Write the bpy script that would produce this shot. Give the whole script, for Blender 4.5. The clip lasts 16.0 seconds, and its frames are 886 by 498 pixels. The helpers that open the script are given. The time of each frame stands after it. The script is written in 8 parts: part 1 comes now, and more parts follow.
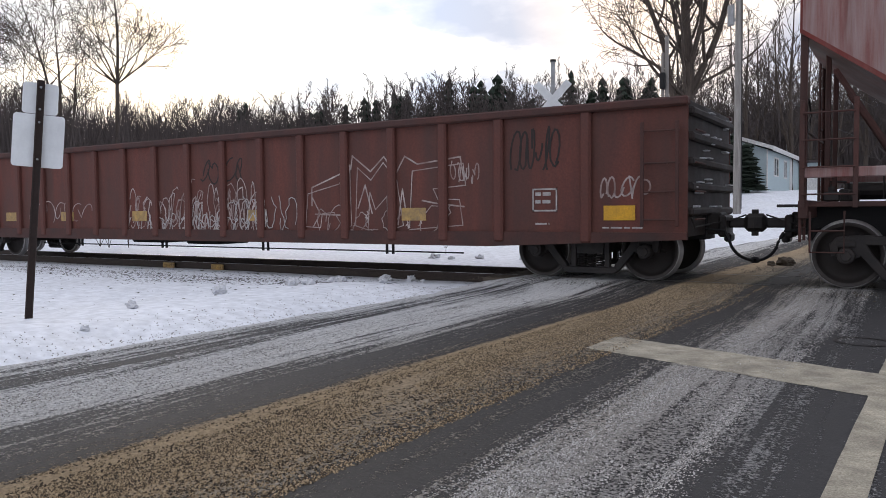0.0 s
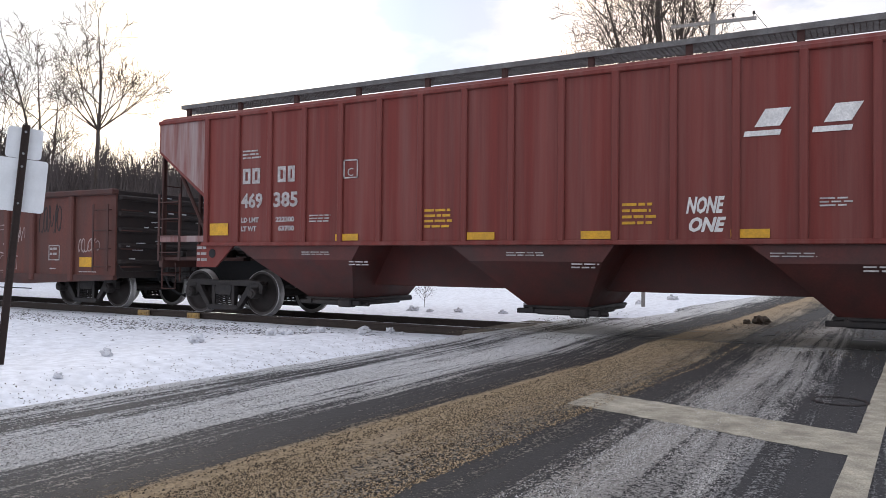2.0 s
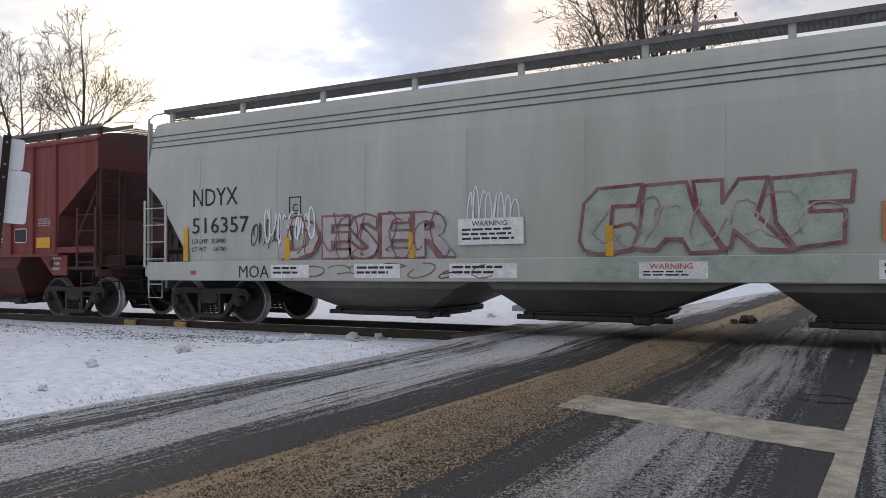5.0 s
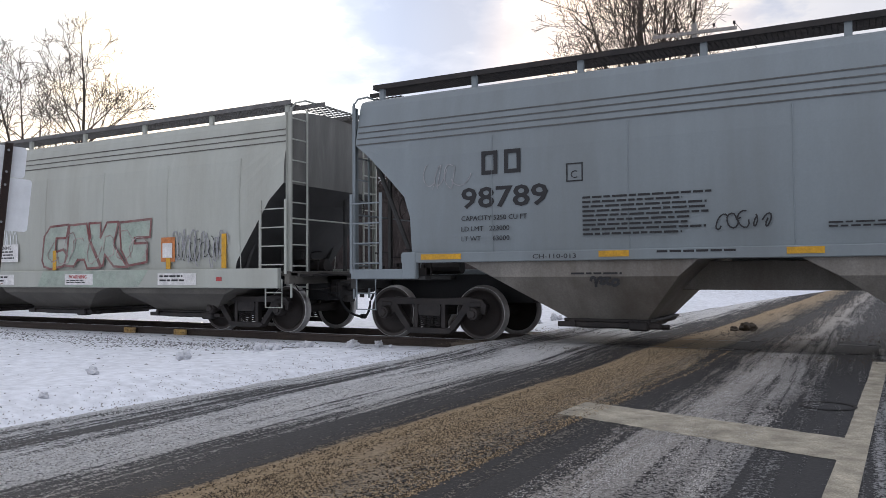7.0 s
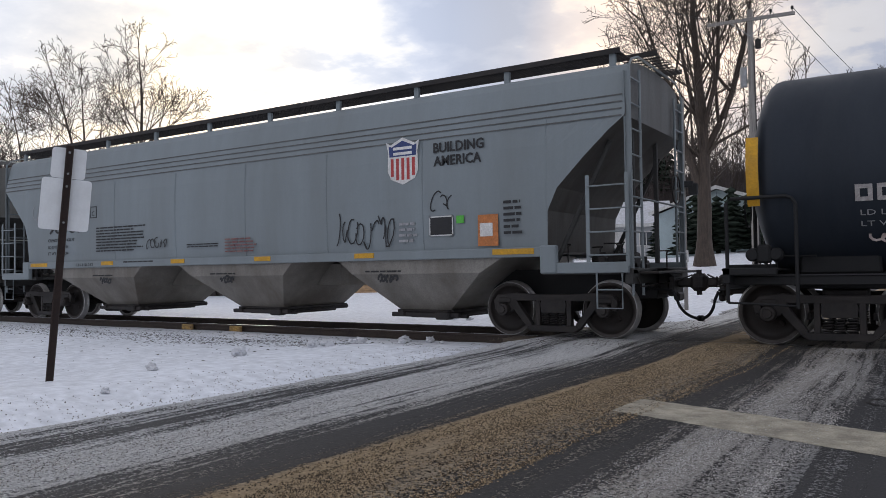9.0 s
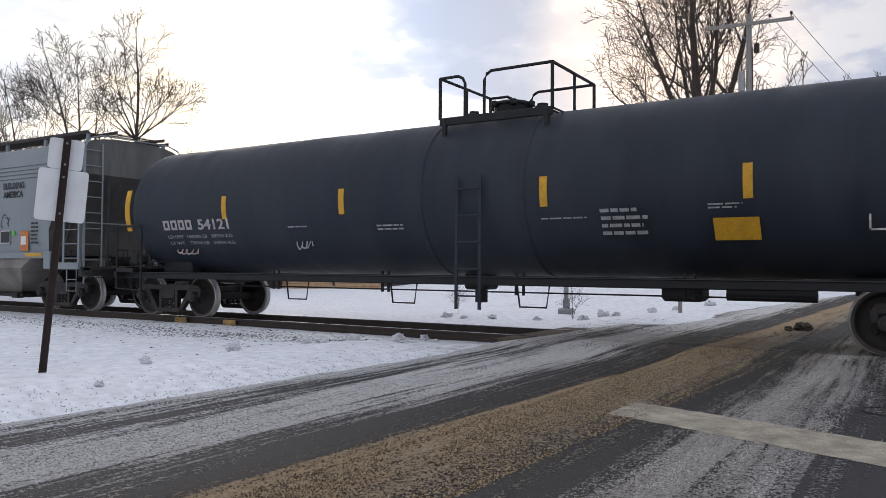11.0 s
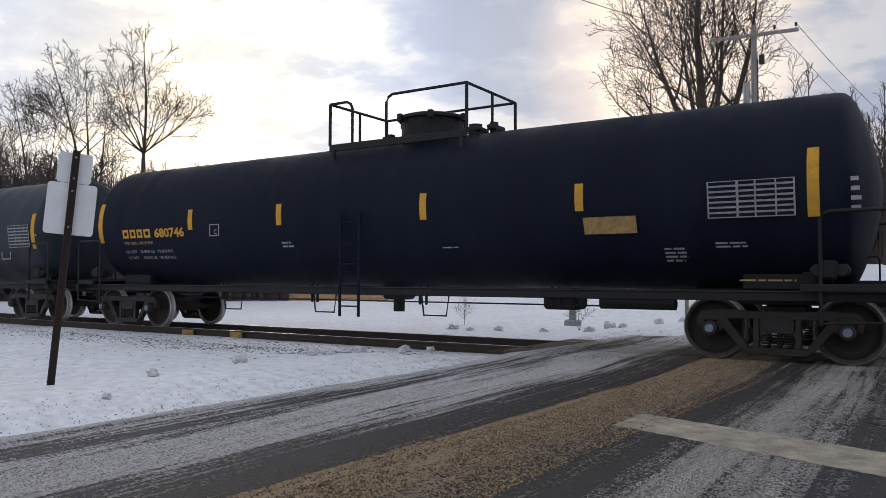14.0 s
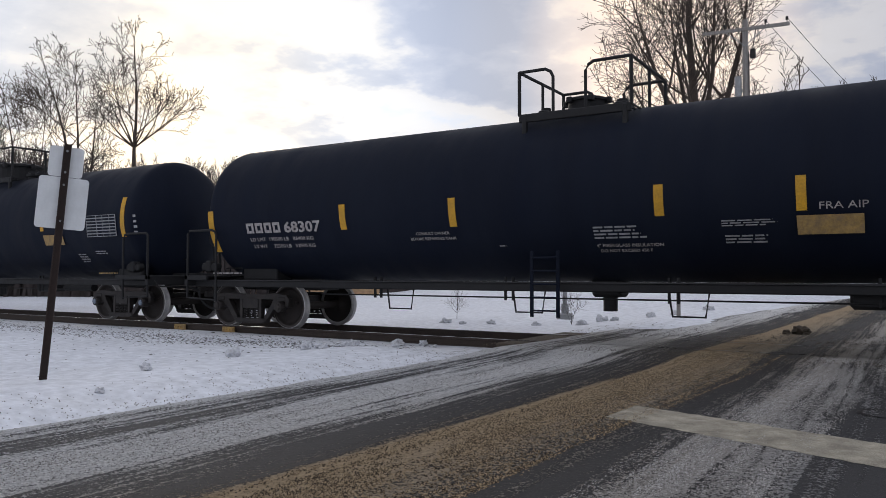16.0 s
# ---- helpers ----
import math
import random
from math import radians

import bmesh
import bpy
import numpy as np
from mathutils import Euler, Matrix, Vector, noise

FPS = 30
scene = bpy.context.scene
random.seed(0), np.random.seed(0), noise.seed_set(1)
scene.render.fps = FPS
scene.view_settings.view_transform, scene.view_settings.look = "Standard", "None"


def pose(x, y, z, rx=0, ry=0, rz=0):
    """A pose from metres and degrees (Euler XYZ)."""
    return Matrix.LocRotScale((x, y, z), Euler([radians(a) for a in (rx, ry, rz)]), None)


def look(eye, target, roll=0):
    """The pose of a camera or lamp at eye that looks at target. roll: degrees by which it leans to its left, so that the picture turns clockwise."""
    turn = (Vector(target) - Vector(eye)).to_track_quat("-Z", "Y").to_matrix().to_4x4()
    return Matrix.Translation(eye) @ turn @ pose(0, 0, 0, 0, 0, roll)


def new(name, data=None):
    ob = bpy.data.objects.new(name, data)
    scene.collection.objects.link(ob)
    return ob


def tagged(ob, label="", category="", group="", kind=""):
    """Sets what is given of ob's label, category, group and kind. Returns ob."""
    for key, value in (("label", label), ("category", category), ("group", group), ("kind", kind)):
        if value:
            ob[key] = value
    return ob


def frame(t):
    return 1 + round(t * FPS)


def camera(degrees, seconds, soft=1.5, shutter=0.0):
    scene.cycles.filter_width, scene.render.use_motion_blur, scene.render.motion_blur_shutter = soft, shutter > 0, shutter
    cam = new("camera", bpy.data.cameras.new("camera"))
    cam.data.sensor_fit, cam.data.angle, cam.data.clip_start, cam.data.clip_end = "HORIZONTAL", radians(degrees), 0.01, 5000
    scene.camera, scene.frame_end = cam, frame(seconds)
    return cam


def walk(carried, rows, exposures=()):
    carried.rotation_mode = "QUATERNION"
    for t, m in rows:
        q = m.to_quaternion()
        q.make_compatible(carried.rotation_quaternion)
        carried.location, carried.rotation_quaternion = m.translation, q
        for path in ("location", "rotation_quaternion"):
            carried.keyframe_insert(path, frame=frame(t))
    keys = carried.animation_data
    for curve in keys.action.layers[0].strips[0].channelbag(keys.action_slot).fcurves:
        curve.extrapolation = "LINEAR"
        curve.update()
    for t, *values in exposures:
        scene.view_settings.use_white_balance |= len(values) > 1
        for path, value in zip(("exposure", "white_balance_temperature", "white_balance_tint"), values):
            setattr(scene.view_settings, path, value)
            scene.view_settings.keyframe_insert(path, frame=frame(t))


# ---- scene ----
cam = camera(60.19, 16.0, soft=0.5)
PATH = """
0.0 0.047 0.039 1.125 87.05 0.57 31.40
0.5 0.035 0.028 1.125 88.44 0.13 31.00
1.0 0.027 -0.003 1.120 89.98 -0.33 30.82
1.5 0.007 -0.016 1.128 90.37 -0.20 30.06
2.0 0.018 -0.010 1.125 91.00 -0.58 29.72
2.5 0.020 -0.008 1.121 90.84 -0.32 29.87
3.0 0.013 0.001 1.120 90.18 -0.15 29.69
3.5 0.005 0.018 1.127 90.69 0.12 29.06
6.0 0.034 -0.003 1.128 91.38 0.38 28.87
6.5 0.029 -0.007 1.130 91.39 0.25 28.93
7.0 0.020 -0.014 1.124 91.90 0.35 28.80
7.5 0.020 -0.004 1.138 91.25 0.54 29.95
8.0 -0.004 -0.006 1.137 91.90 1.52 32.78
8.5 -0.011 0.019 1.142 91.94 0.96 34.72
9.0 -0.003 0.025 1.124 91.62 0.84 32.60
9.5 -0.031 0.017 1.142 92.08 -0.04 31.98
12.0 -0.043 0.011 1.150 90.98 -0.64 32.49
12.5 -0.041 0.007 1.154 91.43 -0.26 33.43
13.0 -0.036 0.004 1.153 91.69 -0.15 33.43
13.5 -0.028 -0.007 1.151 92.28 0.09 32.99
14.0 -0.019 -0.009 1.147 92.28 -0.18 32.59
14.5 -0.014 -0.013 1.144 92.34 0.03 32.25
15.0 -0.010 -0.018 1.146 92.31 0.22 32.22
15.5 -0.016 -0.023 1.153 92.18 0.03 32.25
16.0 -0.022 -0.023 1.136 91.86 -0.04 32.01"""
walk(cam, [(v[0], pose(*v[1:])) for v in ([float(w) for w in line.split()] for line in PATH.strip().splitlines())],
     exposures=[(0, 0.36), (0.5, 0.10), (1, 0.34), (1.5, 0.56), (2, 0.6), (3.5, 0.6), (6, -0.2), (6.5, 0.18), (7, 0.32), (7.5, 0.22), (8, 0.02), (8.5, -0.14), (9, -0.02), (9.5, 0.30), (12, 0.06), (13.5, -0.06), (16, -0.12)])

# ---- light ----
SUN_AZ, SUN_EL = 52.0, 12.5
sun_dir = Vector((-math.sin(radians(SUN_AZ)) * math.cos(radians(SUN_EL)), math.cos(radians(SUN_AZ)) * math.cos(radians(SUN_EL)), math.sin(radians(SUN_EL))))
sun = new("sun", bpy.data.lights.new("sun", "SUN"))
sun.data.energy, sun.data.angle, sun.data.color = 0.7, radians(20), (1.0, 0.88, 0.76)
sun.matrix_basis = look(sun_dir * 50, (0, 0, 0))


def link(nt, a, out, b, inp):
    nt.links.new(a.outputs[out], b.inputs[inp])


def ramp_node(nt, stops, interp="LINEAR"):
    r = nt.nodes.new("ShaderNodeValToRGB")
    cr = r.color_ramp
    cr.interpolation = interp
    while len(cr.elements) < len(stops):
        cr.elements.new(0.5)
    for e, (pos, col) in zip(cr.elements, stops):
        e.position = pos
        e.color = (*col, 1) if isinstance(col, tuple) else (col, col, col, 1)
    return r


def math_node(nt, op, a, b=None, clamp=False):
    n = nt.nodes.new("ShaderNodeMath")
    n.operation, n.use_clamp = op, clamp
    for i, v in enumerate((a, b)):
        if v is None:
            continue
        if isinstance(v, (int, float)):
            n.inputs[i].default_value = v
        else:
            nt.links.new(v, n.inputs[i])
    return n.outputs[0]


def mix_node(nt, fac, a, b, blend="MIX"):
    n = nt.nodes.new("ShaderNodeMix")
    n.data_type, n.blend_type = "RGBA", blend
    for i, v in ((0, fac), (6, a), (7, b)):
        if isinstance(v, (int, float)):
            n.inputs[i].default_value = v
        elif isinstance(v, tuple):
            n.inputs[i].default_value = (*v, 1)
        else:
            nt.links.new(v, n.inputs[i])
    return n.outputs[2]


def noise_node(nt, vec, scale, detail=4.0, rough=0.55, stretch=None):
    if stretch:
        m = nt.nodes.new("ShaderNodeMapping")
        m.inputs["Scale"].default_value = stretch
        nt.links.new(vec, m.inputs["Vector"])
        vec = m.outputs[0]
    n = nt.nodes.new("ShaderNodeTexNoise")
    n.inputs["Scale"].default_value, n.inputs["Detail"].default_value, n.inputs["Roughness"].default_value = scale, detail, rough
    nt.links.new(vec, n.inputs["Vector"])
    return n.outputs["Fac"]


def make_world():
    w = bpy.data.worlds.new("world")
    scene.world = w
    w.use_nodes = True
    nt = w.node_tree
    bg = nt.nodes["Background"]
    sky = nt.nodes.new("ShaderNodeTexSky")
    sky.sky_type, sky.sun_disc = "NISHITA", False
    sky.sun_elevation, sky.sun_rotation = radians(SUN_EL), radians(-SUN_AZ)
    geo = nt.nodes.new("ShaderNodeTexCoord")
    d = geo.outputs["Generated"]
    dot = nt.nodes.new("ShaderNodeVectorMath")
    dot.operation = "DOT_PRODUCT"
    nt.links.new(d, dot.inputs[0])
    dot.inputs[1].default_value = sun_dir
    glow = math_node(nt, "MULTIPLY_ADD", dot.outputs["Value"], 0.5)
    nt.nodes[-1].inputs[2].default_value = 0.5
    lit = ramp_node(nt, [(0, (0.64, 0.67, 0.76)), (0.55, (0.63, 0.67, 0.77)), (0.85, (0.52, 0.545, 0.62)), (0.93, (0.56, 0.57, 0.63)), (0.957, (0.66, 0.68, 0.74)), (0.976, (0.81, 0.86, 0.95)), (0.990, (0.92, 0.96, 1.0)), (1, (1.10, 1.03, 0.90))])
    nt.links.new(glow, lit.inputs[0])
    # cloud deck: flattened towards the horizon
    sep = nt.nodes.new("ShaderNodeSeparateXYZ")
    nt.links.new(d, sep.inputs[0])
    up = math_node(nt, "ADD", math_node(nt, "MAXIMUM", sep.outputs[2], 0.0), 0.22)
    div = nt.nodes.new("ShaderNodeVectorMath")
    div.operation = "DIVIDE"
    nt.links.new(d, div.inputs[0])
    comb = nt.nodes.new("ShaderNodeCombineXYZ")
    for i in range(3):
        nt.links.new(up, comb.inputs[i])
    nt.links.new(comb.outputs[0], div.inputs[1])
    n1 = noise_node(nt, div.outputs[0], 2.3, 6, 0.55)
    shade = ramp_node(nt, [(0.37, (0.66, 0.70, 0.81)), (0.45, (0.80, 0.82, 0.90)), (0.505, (1.15, 1.09, 1.03)), (0.60, (1.20, 1.14, 1.08)), (0.70, (1.0, 1.07, 1.18))])
    nt.links.new(n1, shade.inputs[0])
    col = mix_node(nt, 1.0, lit.outputs[0], shade.outputs[0], "MULTIPLY")
    # a second, fainter break in the clouds
    gap = nt.nodes.new("ShaderNodeVectorMath")
    gap.operation = "DOT_PRODUCT"
    nt.links.new(d, gap.inputs[0])
    gap.inputs[1].default_value = (-0.265, 0.926, 0.27)
    soft = ramp_node(nt, [(0.965, (0, 0, 0)), (0.985, (0.10, 0.085, 0.06)), (1.0, (0.70, 0.48, 0.24))])
    nt.links.new(gap.outputs["Value"], soft.inputs[0])
    col = mix_node(nt, 1.0, col, soft.outputs[0], "ADD")
    thin = mix_node(nt, 0.008, (0, 0, 0), sky.outputs[0])
    both = mix_node(nt, 1.0, col, thin, "ADD")
    nt.links.new(both, bg.inputs[0])
    bg.inputs[1].default_value = 1.0


make_world()


# ---- materials ----
def material(name, base, rough=0.6, metal=0.0, vary=0.25, scale=3.0, fine=40.0, bump=0.15, dist=0.01, dirt=None, dirt_amt=0.4, streak=None, spec=0.4, grain=1.0):
    """Paint, metal or stone with broad and fine variation, dirt patches and relief."""
    m = bpy.data.materials.new(name)
    m.use_nodes = True
    nt = m.node_tree
    b = nt.nodes["Principled BSDF"]
    tc = nt.nodes.new("ShaderNodeTexCoord").outputs["Object"]
    n1 = noise_node(nt, tc, scale, 5, 0.6, streak)
    n2 = noise_node(nt, tc, fine, 3, 0.6)
    dark = tuple(c * (1 - vary) for c in base)
    light = tuple(min(1, c * (1 + vary)) for c in base)
    r1 = ramp_node(nt, [(0.3, dark), (0.7, light)])
    nt.links.new(n1, r1.inputs[0])
    col = r1.outputs[0]
    r2 = ramp_node(nt, [(0.3, 1 - 0.18 * grain), (0.7, 1 + 0.12 * grain)])
    nt.links.new(n2, r2.inputs[0])
    col = mix_node(nt, 1.0, col, r2.outputs[0], "MULTIPLY")
    if dirt:
        n3 = noise_node(nt, tc, scale * 0.7, 7, 0.65, streak)
        r3 = ramp_node(nt, [(0.5 - 0.12, 0.0), (0.5 + 0.16, dirt_amt)])
        nt.links.new(n3, r3.inputs[0])
        col = mix_node(nt, r3.outputs[0], col, dirt)
    nt.links.new(col, b.inputs["Base Color"])
    b.inputs["Metallic"].default_value = metal
    rr = ramp_node(nt, [(0.3, max(0.05, rough - 0.12)), (0.7, min(1, rough + 0.12))])
    nt.links.new(n1, rr.inputs[0])
    nt.links.new(rr.outputs[0], b.inputs["Roughness"])
    b.inputs["Specular IOR Level"].default_value = spec
    if bump:
        bp = nt.nodes.new("ShaderNodeBump")
        bp.inputs["Strength"].default_value, bp.inputs["Distance"].default_value = bump, dist
        nt.links.new(n2, bp.inputs["Height"])
        nt.links.new(bp.outputs[0], b.inputs["Normal"])
    return m


def snow_material():
    m = material("snow", (0.80, 0.82, 0.86), 0.7, vary=0.05, scale=0.6, fine=7, bump=0.5, dist=0.05)
    nt = m.node_tree
    b = nt.nodes["Principled BSDF"]
    tc = nt.nodes.new("ShaderNodeTexCoord").outputs["Object"]
    # grit and dead grass showing through
    a = noise_node(nt, tc, 9, 4, 0.7, (0.5, 1.9, 1))
    c = noise_node(nt, tc, 0.45, 3, 0.6)
    s = math_node(nt, "MULTIPLY", math_node(nt, "SUBTRACT", a, 0.67, False), 14.0, True)
    k = math_node(nt, "MULTIPLY", math_node(nt, "SUBTRACT", c, 0.47), 6.0, True)
    f = math_node(nt, "MULTIPLY", math_node(nt, "MULTIPLY", s, k), 0.75)
    src = b.inputs["Base Color"].links[0].from_socket
    nt.links.new(mix_node(nt, f, src, (0.13, 0.12, 0.115)), b.inputs["Base Color"])
    return m


ROAD_TURN = 0.045


def road_material():
    m = bpy.data.materials.new("salted_asphalt")
    m.use_nodes = True
    nt = m.node_tree
    b = nt.nodes["Principled BSDF"]
    tc = nt.nodes.new("ShaderNodeTexCoord").outputs["Object"]
    sep = nt.nodes.new("ShaderNodeSeparateXYZ")
    nt.links.new(tc, sep.inputs[0])
    u = math_node(nt, "SUBTRACT", sep.outputs[0], math_node(nt, "MULTIPLY", math_node(nt, "SUBTRACT", sep.outputs[1], 5.0), ROAD_TURN))
    wob = noise_node(nt, tc, 1.1, 4, 0.6, (1, 0.25, 1))
    u = math_node(nt, "ADD", u, math_node(nt, "MULTIPLY", math_node(nt, "SUBTRACT", wob, 0.5), 0.34))
    r = math_node(nt, "DIVIDE", math_node(nt, "ADD", u, 8.0), 10.0, True)
    cover = ramp_node(nt, [((s + 8) / 10, v) for s, v in (
        (-6.3, 1.9), (-5.98, 1.4), (-5.65, 0.60), (-5.15, 0.46), (-4.85, 0.84), (-4.4, 1.04), (-4.05, 0.60), (-3.75, 0.16), (-3.2, 0.22), (-3.1, 0.98),
        (-2.8, 0.80), (-2.45, 0.70), (-2.2, 0.48), (-2.02, 0.10), (-1.8, 0.16), (-1.5, 0.52), (-1.3, 0.66), (-1.22, 1.0), (-1.14, 0.58), (-0.8, 0.50), (-0.6, 0.16), (-0.26, 0.10), (0.1, 0.6), (1.0, 0.9))])
    nt.links.new(r, cover.inputs[0])
    tint = ramp_node(nt, [((s + 8) / 10, c) for s, c in (
        (-6.0, (0.80, 0.80, 0.80)), (-4.2, (0.78, 0.77, 0.75)), (-3.4, (0.48, 0.43, 0.37)), (-3.1, (0.46, 0.345, 0.215)), (-2.5, (0.40, 0.32, 0.225)), (-2.1, (0.38, 0.34, 0.28)), (-1.4, (0.50, 0.46, 0.41)), (-0.6, (0.46, 0.45, 0.44)), (0.4, (0.52, 0.52, 0.52)))])
    nt.links.new(r, tint.inputs[0])
    ga = noise_node(nt, tc, 48, 5, 0.75)
    gb = noise_node(nt, tc, 24, 5, 0.75)
    g2 = noise_node(nt, tc, 6.5, 5, 0.65, (1, 0.03, 1))
    g3 = noise_node(nt, tc, 2.2, 4, 0.65, (1, 0.3, 1))
    g4 = noise_node(nt, tc, 15, 3, 0.6, (1, 0.022, 1))
    drag = ramp_node(nt, [((q + 8) / 10, v) for q, v in ((-4.0, 2.6), (-3.2, 0.8), (-2.0, 0.8), (-1.5, 1.5))])
    nt.links.new(r, drag.inputs[0])
    g3 = math_node(nt, "ADD", g3, math_node(nt, "MULTIPLY", math_node(nt, "SUBTRACT", g4, 0.5), drag.outputs[0]))
    clump = ramp_node(nt, [((q + 8) / 10, v) for q, v in ((-3.25, 0.0), (-3.0, 0.75), (-2.5, 0.65), (-2.1, 0.0))])
    nt.links.new(r, clump.inputs[0])
    g1 = math_node(nt, "ADD", math_node(nt, "MULTIPLY", ga, math_node(nt, "SUBTRACT", 1.0, clump.outputs[0])), math_node(nt, "MULTIPLY", gb, clump.outputs[0]))
    gn = math_node(nt, "DIVIDE", math_node(nt, "SUBTRACT", g1, 0.32), 0.36)
    cov = math_node(nt, "ADD", cover.outputs[0], math_node(nt, "ADD", math_node(nt, "MULTIPLY", math_node(nt, "SUBTRACT", g2, 0.5), 0.85), math_node(nt, "MULTIPLY", math_node(nt, "SUBTRACT", g3, 0.5), 1.05)))
    f = math_node(nt, "MULTIPLY_ADD", math_node(nt, "SUBTRACT", math_node(nt, "ADD", cov, gn), 1.0), 4.6, True)
    nt.nodes[-1].inputs[2].default_value = 0.5
    asphalt = ramp_node(nt, [(0.35, (0.020, 0.020, 0.021)), (0.65, (0.045, 0.043, 0.043))])
    nt.links.new(g1, asphalt.inputs[0])
    haze = mix_node(nt, 0.045, asphalt.outputs[0], tint.outputs[0])
    shade = ramp_node(nt, [(0.32, 0.42), (0.68, 1.28)])
    nt.links.new(g1, shade.inputs[0])
    nt.links.new(mix_node(nt, f, haze, mix_node(nt, 1.0, tint.outputs[0], shade.outputs[0], "MULTIPLY")), b.inputs["Base Color"])
    rr = ramp_node(nt, [(0.0, 0.72), (0.6, 0.92)])
    nt.links.new(f, rr.inputs[0])
    nt.links.new(rr.outputs[0], b.inputs["Roughness"])
    b.inputs["Specular IOR Level"].default_value = 0.18
    bp = nt.nodes.new("ShaderNodeBump")
    bp.inputs["Strength"].default_value, bp.inputs["Distance"].default_value = 1.0, 0.035
    rough_crust = math_node(nt, "ADD", g1, math_node(nt, "MULTIPLY", noise_node(nt, tc, 14, 4, 0.7, (1, 0.5, 1)), 0.8))
    nt.links.new(math_node(nt, "MULTIPLY", rough_crust, math_node(nt, "ADD", f, 0.15)), bp.inputs["Height"])
    nt.links.new(bp.outputs[0], b.inputs["Normal"])
    return m


def glow_material(name, color, strength):
    m = bpy.data.materials.new(name)
    m.use_nodes = True
    b = m.node_tree.nodes["Principled BSDF"]
    b.inputs["Base Color"].default_value = (*color, 1)
    b.inputs["Emission Color"].default_value = (*color, 1)
    b.inputs["Emission Strength"].default_value = strength
    return m


def slush_material(name, stops):
    """Crumbs that each take a shade of their own."""
    m = bpy.data.materials.new(name)
    m.use_nodes = True
    nt = m.node_tree
    b = nt.nodes["Principled BSDF"]
    g = nt.nodes.new("ShaderNodeNewGeometry")
    r = ramp_node(nt, stops)
    nt.links.new(g.outputs["Random Per Island"], r.inputs[0])
    nt.links.new(r.outputs[0], b.inputs["Base Color"])
    b.inputs["Roughness"].default_value = 0.85
    b.inputs["Specular IOR Level"].default_value = 0.2
    return m


BROWNSLUSH = slush_material("brown_slush", [(0, (0.025, 0.020, 0.016)), (0.35, (0.10, 0.074, 0.048)), (0.6, (0.30, 0.222, 0.132)), (1, (0.50, 0.385, 0.25))])
SALTSLUSH = slush_material("salt_slush", [(0, (0.07, 0.065, 0.06)), (0.4, (0.34, 0.32, 0.295)), (1, (0.70, 0.68, 0.65))])
SNOW = snow_material()
ROAD = road_material()
LUMP = material("dirty_snow", (0.66, 0.67, 0.70), 0.8, vary=0.15, scale=6, fine=25, bump=0.6, dist=0.03, dirt=(0.3, 0.28, 0.26), dirt_amt=0.4)
LINE = material("worn_road_paint", (0.50, 0.455, 0.36), 0.85, vary=0.28, scale=7, fine=85, bump=0.8, dist=0.02, dirt=(0.15, 0.13, 0.11), dirt_amt=0.45, spec=0.1, grain=2.0)
STONE = material("ballast_stone", (0.10, 0.095, 0.09), 0.85, vary=0.4, scale=8)
MUD = material("frozen_mud", (0.10, 0.08, 0.06), 0.8, vary=0.4, scale=9, bump=0.6, dist=0.03)
TIE = material("creosoted_wood", (0.05, 0.042, 0.035), 0.8, vary=0.35, scale=6, streak=(0.4, 3, 3))
RAIL = material("rusty_rail", (0.055, 0.042, 0.035), 0.6, 0.5, vary=0.3, scale=4)
RAILTOP = material("polished_rail_head", (0.42, 0.42, 0.43), 0.3, 1.0, vary=0.1, bump=0)
YELLOW = material("yellow_paint", (0.62, 0.33, 0.02), 0.55, vary=0.12, scale=6, dirt=(0.20, 0.12, 0.04), dirt_amt=0.3)
YELLOW_F = material("faded_yellow_paint", (0.42, 0.27, 0.09), 0.7, vary=0.3, scale=9, dirt=(0.15, 0.12, 0.1), dirt_amt=0.6)
WHITE = material("white_paint", (0.72, 0.71, 0.69), 0.6, vary=0.12, scale=7, dirt=(0.3, 0.28, 0.26), dirt_amt=0.35)
DULLWHITE = material("dull_white_stencil", (0.45, 0.43, 0.42), 0.7, vary=0.3, scale=9, dirt=(0.12, 0.08, 0.07), dirt_amt=0.5)
GREYTEXT = material("grey_stencil", (0.30, 0.30, 0.31), 0.7, vary=0.3, scale=12)
BLACKTXT = material("black_stencil", (0.02, 0.02, 0.022), 0.6, vary=0.3, scale=9)
PALE = material("faded_spray_paint", (0.42, 0.36, 0.34), 0.8, vary=0.4, scale=4, dirt=(0.14, 0.06, 0.05), dirt_amt=0.8)
RUST = material("weathered_oxide_red", (0.118, 0.037, 0.027), 0.72, vary=0.34, scale=1.5, fine=30, bump=0.35, dirt=(0.060, 0.030, 0.024), dirt_amt=0.65, streak=(1.6, 1, 0.35))
RUSTD = material("dark_oxide_red", (0.075, 0.030, 0.024), 0.75, vary=0.3, scale=2.0, dirt=(0.03, 0.02, 0.018), dirt_amt=0.6)
RED = material("oxide_red_paint", (0.150, 0.0275, 0.0215), 0.55, vary=0.2, scale=1.7, fine=50, bump=0.05, dirt=(0.24, 0.14, 0.125), dirt_amt=0.28, streak=(3.4, 1, 0.14), spec=0.25, grain=0.4)
REDW = material("salt_scoured_red_paint", (0.20, 0.085, 0.075), 0.75, vary=0.2, scale=2.2, fine=40, bump=0.08, dirt=(0.36, 0.31, 0.30), dirt_amt=0.75, streak=(3.5, 1, 0.25), grain=0.5)
# grimy red, also darkened to carry the shade under the car and its ends
REDD = material("grimy_shaded_red_paint", (0.095, 0.024, 0.020), 0.65, vary=0.2, scale=1.5, dirt=(0.035, 0.022, 0.02), dirt_amt=0.7)
